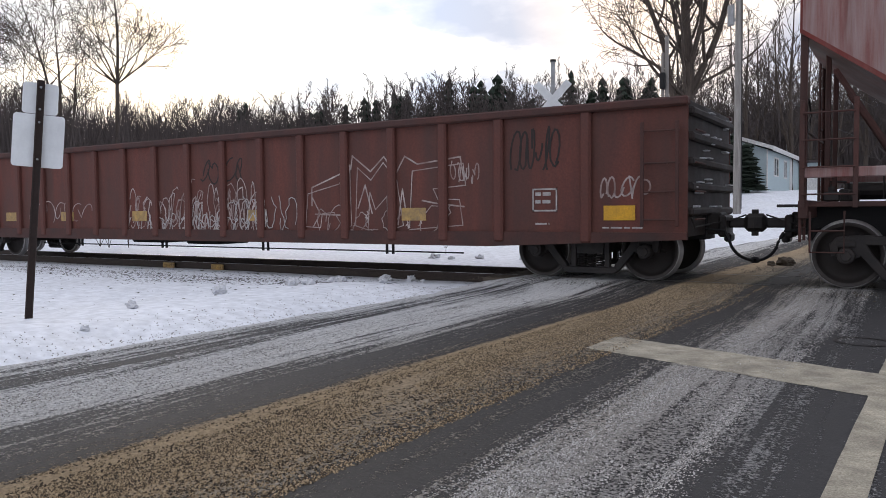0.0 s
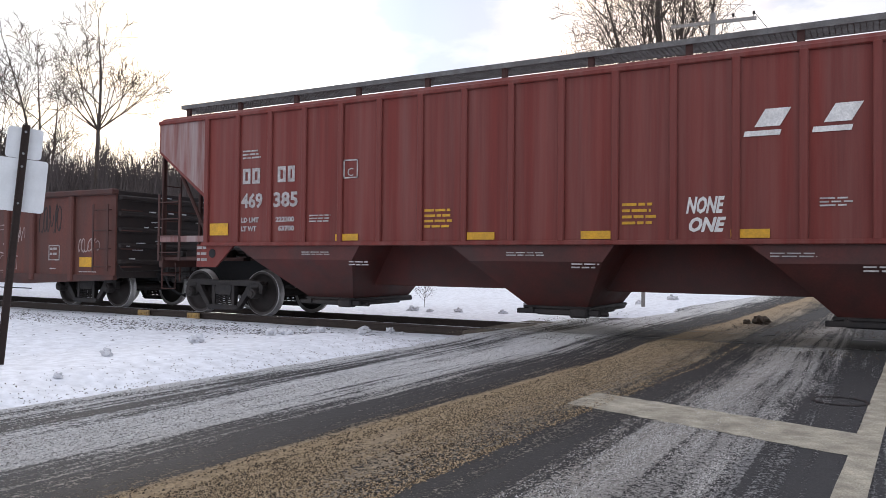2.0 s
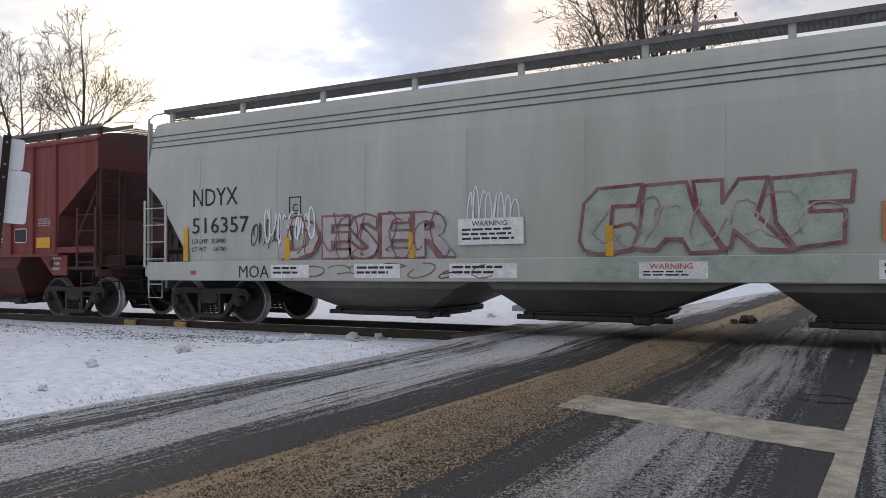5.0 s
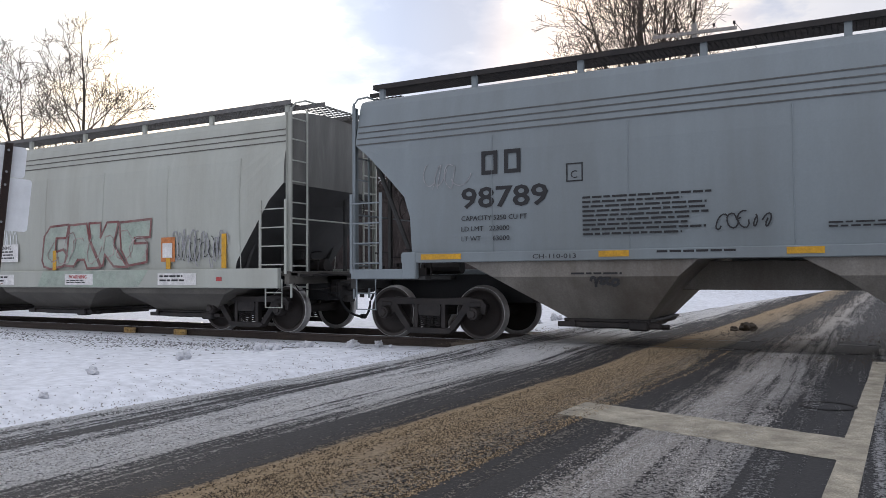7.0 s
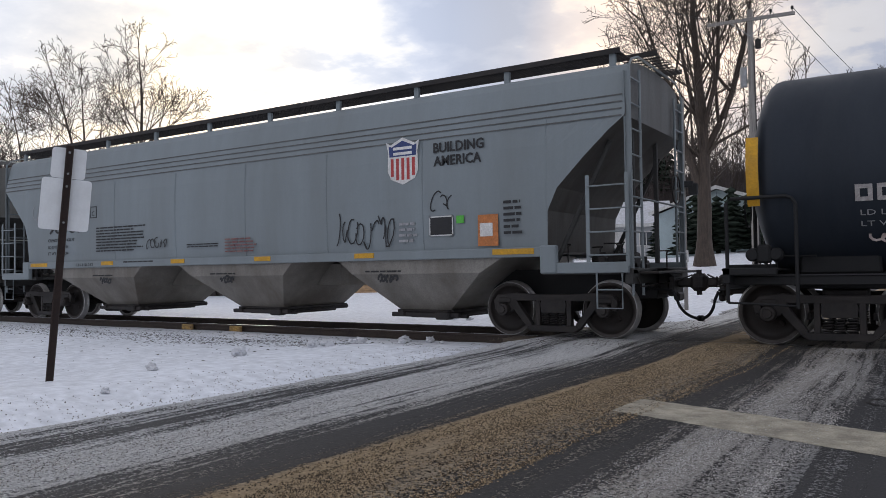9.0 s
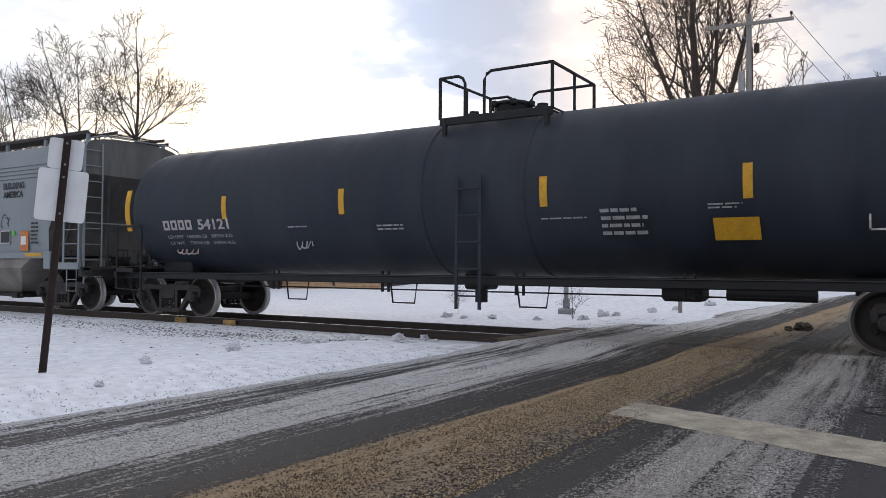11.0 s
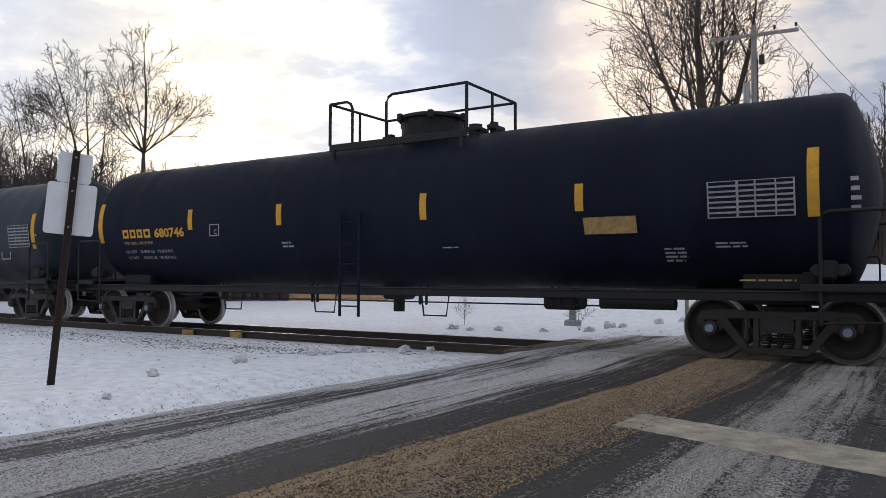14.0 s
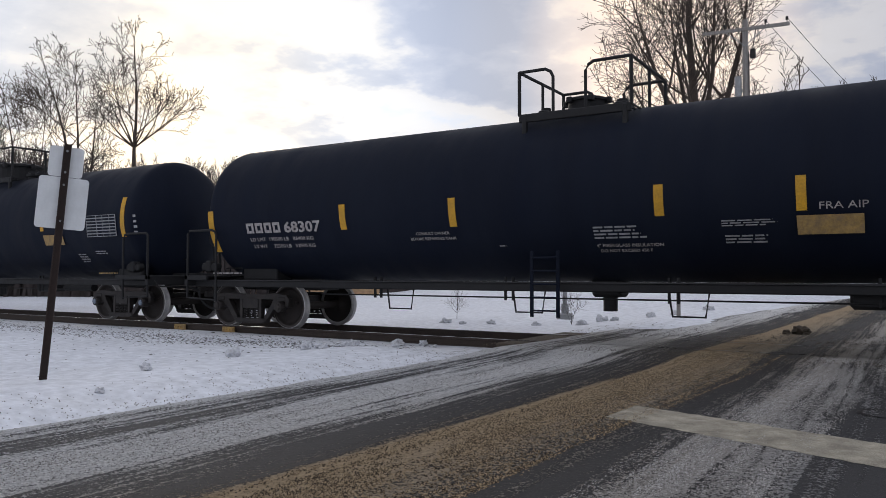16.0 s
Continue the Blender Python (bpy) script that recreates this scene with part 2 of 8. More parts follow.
CREAM = material("weathered_pale_green_grey_paint", (0.41, 0.425, 0.38), 0.6, vary=0.08, scale=0.8, fine=30, bump=0.04, dirt=(0.27, 0.26, 0.22), dirt_amt=0.45, streak=(2, 1, 0.3), grain=0.2)
# dark brown-grey for the pale car's bays, beads and one end platform
CREAMD = material("dark_brownish_grey_paint", (0.12, 0.112, 0.098), 0.7, vary=0.25, scale=1.4, dirt=(0.05, 0.045, 0.04), dirt_amt=0.6)
# shade inside the end notches, put into the colour
NOTCH = material("shade_dark_end_sheet", (0.055, 0.055, 0.054), 0.75, vary=0.3, scale=1.6, dirt=(0.025, 0.024, 0.022), dirt_amt=0.6)
GREY = material("blue_grey_paint", (0.216, 0.250, 0.266), 0.5, vary=0.07, scale=0.7, fine=30, bump=0.03, dirt=(0.155, 0.168, 0.168), dirt_amt=0.5, streak=(2, 1, 0.3), grain=0.2)
# brownish grime plus the notch shade, both in the colour
NOTCHG = material("grimy_shaded_slope_sheet", (0.085, 0.080, 0.074), 0.7, vary=0.35, scale=1.6, dirt=(0.045, 0.036, 0.030), dirt_amt=0.7, streak=(1.5, 2.5, 0.6))
# darker versions of the body paint for end faces; grey also for beads
GREYE = material("dark_grimy_grey_sheet", (0.125, 0.128, 0.125), 0.65, vary=0.25, scale=1.5, dirt=(0.07, 0.065, 0.06), dirt_amt=0.6, streak=(2, 2, 0.4))
CREAME = material("darkened_pale_end_sheet", (0.20, 0.20, 0.185), 0.65, vary=0.25, scale=1.5, dirt=(0.10, 0.095, 0.085), dirt_amt=0.6, streak=(2, 2, 0.4))
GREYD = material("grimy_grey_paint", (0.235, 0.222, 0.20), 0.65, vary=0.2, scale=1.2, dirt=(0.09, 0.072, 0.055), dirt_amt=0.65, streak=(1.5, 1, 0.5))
TANKB = material("matt_black_tank_paint", (0.0060, 0.0088, 0.0185), 0.6, vary=0.15, scale=0.8, fine=30, bump=0.03, dirt=(0.013, 0.017, 0.028), dirt_amt=0.5, streak=(2, 1, 0.4), spec=0.10, grain=0.4)
TANKG = material("faded_charcoal_tank_paint", (0.019, 0.0245, 0.034), 0.5, vary=0.15, scale=0.8, fine=30, bump=0.03, dirt=(0.042, 0.048, 0.057), dirt_amt=0.5, streak=(2, 1, 0.4), spec=0.2, grain=0.4)
STEEL = material("grimy_cast_steel", (0.017, 0.0155, 0.0155), 0.6, 0.15, vary=0.35, scale=5, bump=0.3, dirt=(0.050, 0.040, 0.035), dirt_amt=0.6)
WHEELF = material("rusty_wheel_face", (0.024, 0.018, 0.016), 0.7, 0.2, vary=0.3, scale=6, dirt=(0.02, 0.018, 0.016), dirt_amt=0.5)
TREAD = material("worn_steel_tread", (0.40, 0.385, 0.375), 0.42, 0.6, vary=0.2, bump=0)
RIMD = material("dull_wheel_rim", (0.060, 0.052, 0.048), 0.6, 0.3, vary=0.3, scale=8, dirt=(0.03, 0.025, 0.022), dirt_amt=0.5)
# near-black brown for the gondola ends and a few sprayed lines
NEARBLACK = material("near_black_end_wall", (0.022, 0.017, 0.016), 0.75, vary=0.35, scale=3, dirt=(0.05, 0.03, 0.025), dirt_amt=0.4)
LIPSTEEL = material("highlight_toned_black_steel", (0.032, 0.032, 0.034), 0.7, vary=0.35, scale=5)
BLACK = material("black_underframe", (0.011, 0.011, 0.012), 0.7, vary=0.3, scale=4)
CAP = material("blue_bearing_cap", (0.20, 0.24, 0.30), 0.45, 0.4, vary=0.2, scale=12)
GALVD = material("dull_galvanised_mesh", (0.15, 0.148, 0.145), 0.6, 0.2, vary=0.3, scale=6, dirt=(0.07, 0.055, 0.048), dirt_amt=0.5)
GALV = material("galvanised_steel", (0.34, 0.35, 0.36), 0.5, 0.6, vary=0.2, scale=8, dirt=(0.16, 0.14, 0.12), dirt_amt=0.4)
SIGN = material("aluminium_sign_back", (0.70, 0.72, 0.73), 0.5, 0.1, vary=0.06, scale=4, bump=0.02, dirt=(0.38, 0.39, 0.39), dirt_amt=0.3, grain=0.15)
POSTM = material("rust_brown_post", (0.042, 0.028, 0.024), 0.75, 0.2, vary=0.3, scale=9)
POLEW = material("weathered_pole_wood", (0.30, 0.285, 0.265), 0.85, vary=0.25, scale=2, streak=(8, 8, 0.5), dirt=(0.12, 0.1, 0.09), dirt_amt=0.5)
WIRE = material("black_cable", (0.03, 0.03, 0.032), 0.6, bump=0)
BARK = material("grey_brown_bark", (0.075, 0.058, 0.047), 0.9, vary=0.35, scale=3, fine=25, bump=0.5, streak=(4, 4, 0.8))
BARKD = material("dark_bark", (0.055, 0.045, 0.040), 0.9, vary=0.35, scale=3)
NEEDLE = material("conifer_needles", (0.022, 0.034, 0.022), 0.9, vary=0.4, scale=2)
BRUSH = material("winter_brush", (0.082, 0.067, 0.063), 0.95, vary=0.35, scale=0.5, fine=6)
SIDING = material("pale_blue_siding", (0.46, 0.55, 0.57), 0.6, vary=0.06, scale=2)
SIDINGW = material("white_siding", (0.50, 0.51, 0.53), 0.6, vary=0.06, scale=2)
ROOFM = material("brown_shingle_roof", (0.07, 0.055, 0.055), 0.85, vary=0.25, scale=3, fine=20)
LUMBER = material("raw_lumber", (0.46, 0.30, 0.17), 0.7, vary=0.25, scale=4)
GLASS = material("dark_window_glass", (0.05, 0.06, 0.075), 0.08, vary=0.1, bump=0, spec=0.6)
REDLAMP = glow_material("lit_red_lens", (1.0, 0.065, 0.018), 3.4)
REDOFF = material("unlit_red_lens", (0.10, 0.01, 0.01), 0.25, bump=0)
ORANGE = material("orange_placard", (0.50, 0.18, 0.06), 0.7, vary=0.25, scale=9)
BLUE = material("navy_paint", (0.03, 0.05, 0.16), 0.5, vary=0.15)
REDS = material("bright_red_paint", (0.42, 0.05, 0.05), 0.5, vary=0.15)
MINT = material("pale_green_spray", (0.30, 0.36, 0.30), 0.7, vary=0.25, scale=4, dirt=(0.38, 0.39, 0.35), dirt_amt=0.55)
LILAC = material("pale_lilac_spray", (0.37, 0.33, 0.34), 0.7, vary=0.25, scale=4, dirt=(0.40, 0.40, 0.36), dirt_amt=0.6)
MAROON = material("dark_red_spray", (0.17, 0.05, 0.05), 0.7, vary=0.35, scale=5, dirt=(0.33, 0.28, 0.25), dirt_amt=0.5)
GREENP = material("green_sticker", (0.08, 0.35, 0.05), 0.5)


# ---- building helpers ----
def mesh_of(name, bm, mats, smooth=False):
    me = bpy.data.meshes.new(name)
    bmesh.ops.recalc_face_normals(bm, faces=bm.faces)
    bm.to_mesh(me)
    bm.free()
    for m in (mats if isinstance(mats, (list, tuple)) else [mats]):
        me.materials.append(m)
    if smooth:
        me.polygons.foreach_set("use_smooth", [True] * len(me.polygons))
    return me


def part(name, bm, mats, parent=None, label="", at=None, smooth=False):
    """One mesh object, from a bmesh or a ready mesh, under its thing."""
    me = bm if isinstance(bm, bpy.types.Mesh) else mesh_of(name, bm, mats, smooth)
    ob = new(name, me)
    if parent:
        ob.parent = parent
    if at is not None:
        ob.matrix_basis = at
    if label:
        ob["label"] = label
    return ob


def thing(name, at, label, category, group="", kind=""):
    return tagged(new_at(name, at), label, category, group, kind)


def new_at(name, at):
    ob = new(name)
    ob.empty_display_size = 0.2
    ob.matrix_basis = at
    return ob


def box(bm, lo, hi, bevel=0.0, mi=0):
    vs = [bm.verts.new((x, y, z)) for x in (lo[0], hi[0]) for y in (lo[1], hi[1]) for z in (lo[2], hi[2])]
    fs = [bm.faces.new([vs[i] for i in q]) for q in ((0, 1, 3, 2), (4, 6, 7, 5), (0, 4, 5, 1), (2, 3, 7, 6), (0, 2, 6, 4), (1, 5, 7, 3))]
    for f in fs:
        f.material_index = mi
    if bevel:
        es = {e for f in fs for e in f.edges}
        bmesh.ops.bevel(bm, geom=list(es), offset=bevel, segments=1, affect="EDGES", profile=0.5)
    return bm


def tube(bm, pts, r, seg=6, r2=None, mi=0, caps=True):
    """A round bar through pts."""
    pts = [Vector(p) for p in pts]
    rings = []
    for i, p in enumerate(pts):
        a, b = pts[max(i - 1, 0)], pts[min(i + 1, len(pts) - 1)]
        d = (b - a).normalized()
        s = d.cross(Vector((0, 0, 1)) if abs(d.z) < 0.9 else Vector((1, 0, 0))).normalized()
        u = s.cross(d)
        rr = r if r2 is None else r + (r2 - r) * i / (len(pts) - 1)
        rings.append([bm.verts.new(p + (s * math.cos(k * math.tau / seg) + u * math.sin(k * math.tau / seg)) * rr) for k in range(seg)])
    for a, b in zip(rings, rings[1:]):
        for k in range(seg):
            bm.faces.new((a[k], a[(k + 1) % seg], b[(k + 1) % seg], b[k])).material_index = mi
    if caps:
        bm.faces.new(rings[0]).material_index = mi
        bm.faces.new(rings[-1][::-1]).material_index = mi
    return bm


def prism(bm, pts, y0, y1, mi=0):
    """A plate: outline pts in x and z, from y0 to y1."""
    a = [bm.verts.new((x, y0, z)) for x, z in pts]
    b = [bm.verts.new((x, y1, z)) for x, z in pts]
    n = len(pts)
    fs = [bm.faces.new(a), bm.faces.new(b[::-1])]
    for i in range(n):
        fs.append(bm.faces.new((a[i], b[i], b[(i + 1) % n], a[(i + 1) % n])))
    for f in fs:
        f.material_index = mi
    return bm


def lathe_y(bm, prof, seg=28, centre=(0, 0, 0)):
    """Turned about the y axis: prof rows of (radius, y, material)."""
    rings = []
    for r, y, _ in prof:
        rings.append([bm.verts.new((centre[0] + r * math.cos(k * math.tau / seg), centre[1] + y, centre[2] + r * math.sin(k * math.tau / seg))) for k in range(seg)] if r > 1e-4 else [bm.verts.new((centre[0], centre[1] + y, centre[2]))])
    for i, (a, b) in enumerate(zip(rings, rings[1:])):
        for k in range(seg):
            q = [a[k % len(a)], a[(k + 1) % len(a)], b[(k + 1) % len(b)], b[k % len(b)]]
            q = list(dict.fromkeys(q))
            if len(q) > 2:
                bm.faces.new(q).material_index = prof[i][2]
    return bm


def lathe_x(bm, prof, seg=40, centre=(0, 0)):
    """Turned about a lengthwise axis at (y, z) = centre: prof rows of (x, radius)."""
    rings = []
    for x, r in prof:
        rings.append([bm.verts.new((x, centre[0] + r * math.cos(k * math.tau / seg), centre[1] + r * math.sin(k * math.tau / seg))) for k in range(seg)] if r > 1e-4 else [bm.verts.new((x, centre[0], centre[1]))])
    for a, b in zip(rings, rings[1:]):
        for k in range(seg):
            q = list(dict.fromkeys([a[k % len(a)], a[(k + 1) % len(a)], b[(k + 1) % len(b)], b[k % len(b)]]))
            if len(q) > 2:
                bm.faces.new(q)
    return bm


TEXTS = {}


def text_mesh(body, height, mat, width=None, shear=0.0, fat=0.0, gap=1.0):
    """Letters cut from thin sheet, height metres high, base at the origin; they face -y."""
    key = (body, height, mat.name, width, shear, fat, gap)
    if key in TEXTS:
        return TEXTS[key]
    cu = bpy.data.curves.new("letters", "FONT")
    cu.body, cu.size, cu.extrude, cu.shear, cu.offset, cu.space_character, cu.resolution_u = body, height * 1.4, 0.002, shear, fat, gap, 2
    ob = bpy.data.objects.new("letters", cu)
    scene.collection.objects.link(ob)
    bpy.context.view_layer.update()
    me = bpy.data.meshes.new_from_object(ob.evaluated_get(bpy.context.evaluated_depsgraph_get()))
    bpy.data.objects.remove(ob)
    xs = [v.co.x for v in me.vertices]
    k = width / max(max(xs) - min(xs), 1e-3) if width else 1.0
    me.transform(Matrix(((k, 0, 0, -min(xs) * k), (0, 0, -1, 0), (0, 1, 0, 0), (0, 0, 0, 1))))
    me.materials.clear()
    me.materials.append(mat)
    TEXTS[key] = me
    return me


def letters(parent, body, x, y, z, height, mat, width=None, name="lettering", **kw):
    return part(name, text_mesh(body, height, mat, width, **kw), None, parent, at=pose(x, y, z))


def bars(parent, x, y, z, w, h, rows, mat, name="small_print", seed=1, rise=0.0):
    """Unreadable print as rows of plain bars; z is the top."""
    rnd = random.Random(seed)
    bm = bmesh.new()
    step = h / rows
    for i in range(rows):
        a = x
        end = x + w * rnd.uniform(0.75, 1.0)
        while a < end:
            b = min(end, a + rnd.uniform(0.08, 0.22))
            box(bm, (a, y - 0.003, z - i * step - step * 0.45), (b, y + 0.003, z - i * step))
            a = b + 0.03
    return part(name, bm, mat, parent)


def panel(parent, x, y, z, w, h, mat, name="panel", thick=0.006, label=""):
    return part(name, box(bmesh.new(), (x, y - thick, z), (x + w, y, z + h)), mat, parent, label)


def frame_mark(parent, x, y, z, w, h, mat, t=0.025, name="stencil_box"):
    bm = bmesh.new()
    for lo, hi in (((x, z), (x + w, z + t)), ((x, z + h - t), (x + w, z + h)), ((x, z), (x + t, z + h)), ((x + w - t, z), (x + w, z + h))):
        box(bm, (lo[0], y - 0.003, lo[1]), (hi[0], y + 0.003, hi[1]))
    return part(name, bm, mat, parent)


def strokes(parent, lines, x, y, z, w, h, mat, t=0.03, name="graffiti", label="", wob=0.0, seed=3):
    """Sprayed lines: polylines in a unit square, as thin flat ribbons on the side."""
    bm = bmesh.new()
    rnd = random.Random(seed)
    for k, ln in enumerate(lines):
        pts = [(x + a * w + rnd.uniform(-wob, wob), z + b * h + rnd.uniform(-wob, wob)) for a, b in ln]
        yy = y - 0.0004 * k
        for (ax, az), (bx, bz) in zip(pts, pts[1:]):
            d = Vector((bx - ax, bz - az))
            if d.length < 1e-4:
                continue
            d.normalize()
            e, n = d * t * 0.4, Vector((-d.y, d.x)) * t * 0.5
            q = [(ax - e.x + n.x, az - e.y + n.y), (bx + e.x + n.x, bz + e.y + n.y), (bx + e.x - n.x, bz + e.y - n.y), (ax - e.x - n.x, az - e.y - n.y)]
            prism(bm, q, yy - 0.002, yy)
            yy -= 0.00005
    return part(name, bm, mat, parent, label)


def scrawl(n, seed, up=1.0):
    """Made-up loops of a spray can with no letters in them."""
    rnd = random.Random(seed)
    out = []
    for i in range(n):
        c = (i + 0.5) / n
        a, turn = rnd.uniform(0, 6.3), rnd.choice((-1, 1)) * rnd.uniform(2.2, 6.5)
        rx, ry, lean = rnd.uniform(0.25, 0.7) / n, rnd.uniform(0.28, 0.5) * up, rnd.uniform(-0.2, 0.5) / n
        cz, drift = rnd.uniform(0.42, 0.58), rnd.uniform(-0.5, 0.5) / n
        path = []
        for j in range(13):
            f = j / 12
            z = ry * math.sin(a + turn * f)
            path.append((c + rx * math.cos(a + turn * f * rnd.uniform(0.97, 1.03)) + lean * z * 2 + drift * (f - 0.5), cz + z))
        if rnd.random() < 0.45:
            path += [(path[-1][0] + rnd.uniform(-0.5, 0.5) / n, rnd.uniform(0.0, 1.0))]
        out.append(path)
    return out


THROW = (
    ((0, .2), (.02, .75), (.08, .97), (.26, 1), (.24, .70), (.14, .70), (.13, .38), (.21, .44), (.25, .30), (.21, .06), (.08, 0), (.02, .06)),
    ((.27, .98), (.43, 1), (.46, .6), (.56, .02), (.44, 0), (.41, .2), (.35, .2), (.31, .05), (.22, .08), (.25, .4)),
    ((.455, 1), (.56, 1), (.56, .68), (.62, 1), (.72, 1), (.68, .5), (.80, .02), (.68, .04), (.60, .3), (.585, .06), (.565, .06), (.47, .6)),
    ((.73, .98), (1, 1.02), (.99, .64), (.86, .64), (.86, .52), (.97, .52), (.965, .12), (.81, .05), (.745, .4)),
)


def throw_up(c, x, y, z, w, h, fill, edge):
    """Bubble letters sprayed as one pale fill with a dark outline."""
    for k, poly in enumerate(THROW):
        pts = [(x + a * w, z + b * h) for a, b in poly]
        part("graffiti", prism(bmesh.new(), pts, y - 0.003 - 0.001 * k, y - 0.001 * k), fill, c)
        strokes(c, [list(poly) + [poly[0]]], x, y - 0.006 - 0.001 * k, z, w, h, edge, 0.05)


# ---- ground, road and track ----
YC = 12.60           # centre line of the track
RAIL_Z = 0.0


def smooth(a, b, v):
    t = min(1, max(0, (v - a) / (b - a)))
    return t * t * (3 - 2 * t)


def road_x(y):
    """Sideways offset of the road: straight to the crossing, then a long bend."""
    return ROAD_TURN * (y - 5) + (0.0032 * (y - 20) ** 2 if y > 20 else 0.0)


def ground_z(x, y):
    """Height of the snow: a ploughed bank by the road, the track bed, a field, and a rise behind."""
    u = x - road_x(y)
    far = 1.45 * smooth(13.8, 15.6, y)
    n = noise.noise(Vector((x * 0.35, y * 0.35, 0))) * 0.05 + noise.noise(Vector((x * 1.3, y * 1.3, 3))) * 0.022 + noise.noise(Vector((x * 4.1, y * 4.1, 7))) * 0.008
    z = -0.14 + n
    u += 0.20 * noise.noise(Vector((x * 0.9, y * 1.3, 11))) + 0.10 * noise.noise(Vector((x * 3.1, y * 3.7, 4)))
    bank = smooth(-5.55 + far, -6.9 + far, u) * (1 - 0.8 * smooth(-7.2 + far, -9.6 + far, u))
    z += bank * 0.20
    bed = smooth(9.0, 10.8, y) * (1 - smooth(14.6, 16.2, y))
    z = z * (1 - bed) + (-0.155 + n * 0.35) * bed
    if y > 13:
        ratio = x / max(y, 1)
        rise = smooth(20, 46, y) * smooth(-0.75, -0.42, ratio)
        side = smooth(-4.9, -7.6, u)
        z += rise * (1.75 * side + 0.35 * (1 - side)) + 0.4 * smooth(38, 50, y) * side * smooth(-0.3, -0.2, ratio)
        z -= smooth(16, 30, y) * smooth(-0.42, -0.75, ratio) * 0.16
    d = math.hypot(x, y)
    z += smooth(66, 132, d) * 8.5 * smooth(-20, 30, y)
    over = smooth(-6.05 + far, -5.75 + far, u) * smooth(2.6, 1.2, u)
    return z * (1 - over) + (road_z(y) - 0.06) * over


def road_z(y):
    return -0.05 + 0.05 * smooth(9.6, 11.2, y) + 0.35 * smooth(16, 60, y) + 8.0 * smooth(66, 132, y)


def grid_lines(parts):
    out = []
    for a, b, s in parts:
        k = max(1, round((b - a) / s))
        out += [a + (b - a) * i / k for i in range(k)]
    return out + [parts[-1][1]]


def sheet(name, xs, ys, fz, mat):
    vs = [(x, y, fz(x, y)) for y in ys for x in xs]
    n = len(xs)
    fs = [(j * n + i, j * n + i + 1, (j + 1) * n + i + 1, (j + 1) * n + i) for j in range(len(ys) - 1) for i in range(n - 1)]
    me = bpy.data.meshes.new(name)
    me.from_pydata(vs, [], fs)
    me.materials.append(mat)
    me.polygons.foreach_set("use_smooth", [True] * len(fs))
    return new(name, me)


def build_ground():
    xs = grid_lines([(-1500, -300, 200), (-300, -80, 20), (-80, -30, 2.5), (-30, -14, 0.5), (-14, -5, 0.16), (-5, 3, 0.5), (3, 30, 3), (30, 300, 30), (300, 1500, 200)])
    ys = grid_lines([(-600, -60, 60), (-60, -4, 7), (-4, 0, 0.6), (0, 12, 0.16), (12, 20, 0.4), (20, 60, 1.5), (60, 160, 8), (160, 1500, 150)])
    g = sheet("ground", xs, ys, ground_z, SNOW)
    tagged(g, "thin snow over open ground, grit and grass showing", "snow", kind="structure")
    # the carriageway, with a slight crown
    us = grid_lines([(-6.15, -5.6, 0.11), (-5.6, 1.6, 0.4)])
    ys = grid_lines([(-60, -2, 6), (-2, 20, 0.4), (20, 150, 5)])
    vs = []
    for y in ys:
        for u in us:
            e = smooth(-5.75, -6.15, u) * 0.05
            vs.append((u + road_x(y), y, road_z(y) - e + (0.0 if u > -5.7 else 0.012 * noise.noise(Vector((u * 5, y * 3, 1))))))
    n = len(us)
    me = bpy.data.meshes.new("road")
    me.from_pydata(vs, [], [(j * n + i, j * n + i + 1, (j + 1) * n + i + 1, (j + 1) * n + i) for j in range(len(ys) - 1) for i in range(n - 1)])
    me.materials.append(ROAD)
    me.polygons.foreach_set("use_smooth", [True] * len(me.polygons))
    r = tagged(new("road", me), "two-lane asphalt road streaked with salt, sand and slush", "road", kind="structure")
    # painted stop line, worn, and the edge line
    bm = bmesh.new()
    a, b, c, d = Vector((-2.26, 6.09)), Vector((-2.22, 6.76)), Vector((-0.06, 6.09)), Vector((-0.13, 5.36))
    k = 30
    rows = []
    for i in range(k + 1):
        s = i / k
        p, q = a.lerp(d, s), b.lerp(c, s)
        j1, j2 = random.uniform(-0.012, 0.012), random.uniform(-0.012, 0.012)
        rows.append((bm.verts.new((p.x, p.y + j1, road_z(p.y) + 0.004)), bm.verts.new((q.x, q.y + j2, road_z(q.y) + 0.004))))
    for p, q in zip(rows, rows[1:]):
        bm.faces.new((p[0], q[0], q[1], p[1]))
    tagged(part("stop_line", bm, LINE), "worn white stop line painted across the lane", "road marking", kind="structure")
    bm = bmesh.new()
    rows = []
    for i in range(60):
        y = -2 + i * 0.22
        x = -0.17 + ROAD_TURN * (y - 5)
        rows.append((bm.verts.new((x + random.uniform(-0.003, 0.003), y, road_z(y) + 0.0045)), bm.verts.new((x + 0.16, y, road_z(y) + 0.0045))))
    for p, q in zip(rows, rows[1:]):
        bm.faces.new((p[0], p[1], q[1], q[0]))
    tagged(part("edge_line", bm, LINE), "white edge line dusted with salt", "road marking", kind="structure")
    # a square utility patch with a round cover
    bm = bmesh.new()
    prof = [(0.20, 0.0), (0.235, 0.0)]
    ring = [[bm.verts.new((-0.28 + q * math.cos(k * math.tau / 28), 7.5 + q * math.sin(k * math.tau / 28), -0.044)) for k in range(28)] for q, _ in prof]
    for k in range(28):
        bm.faces.new((ring[0][k], ring[1][k], ring[1][(k + 1) % 28], ring[0][(k + 1) % 28]))
    tagged(part("manhole_cover", bm, STEEL), "round dark iron cover set in the road", "cover")
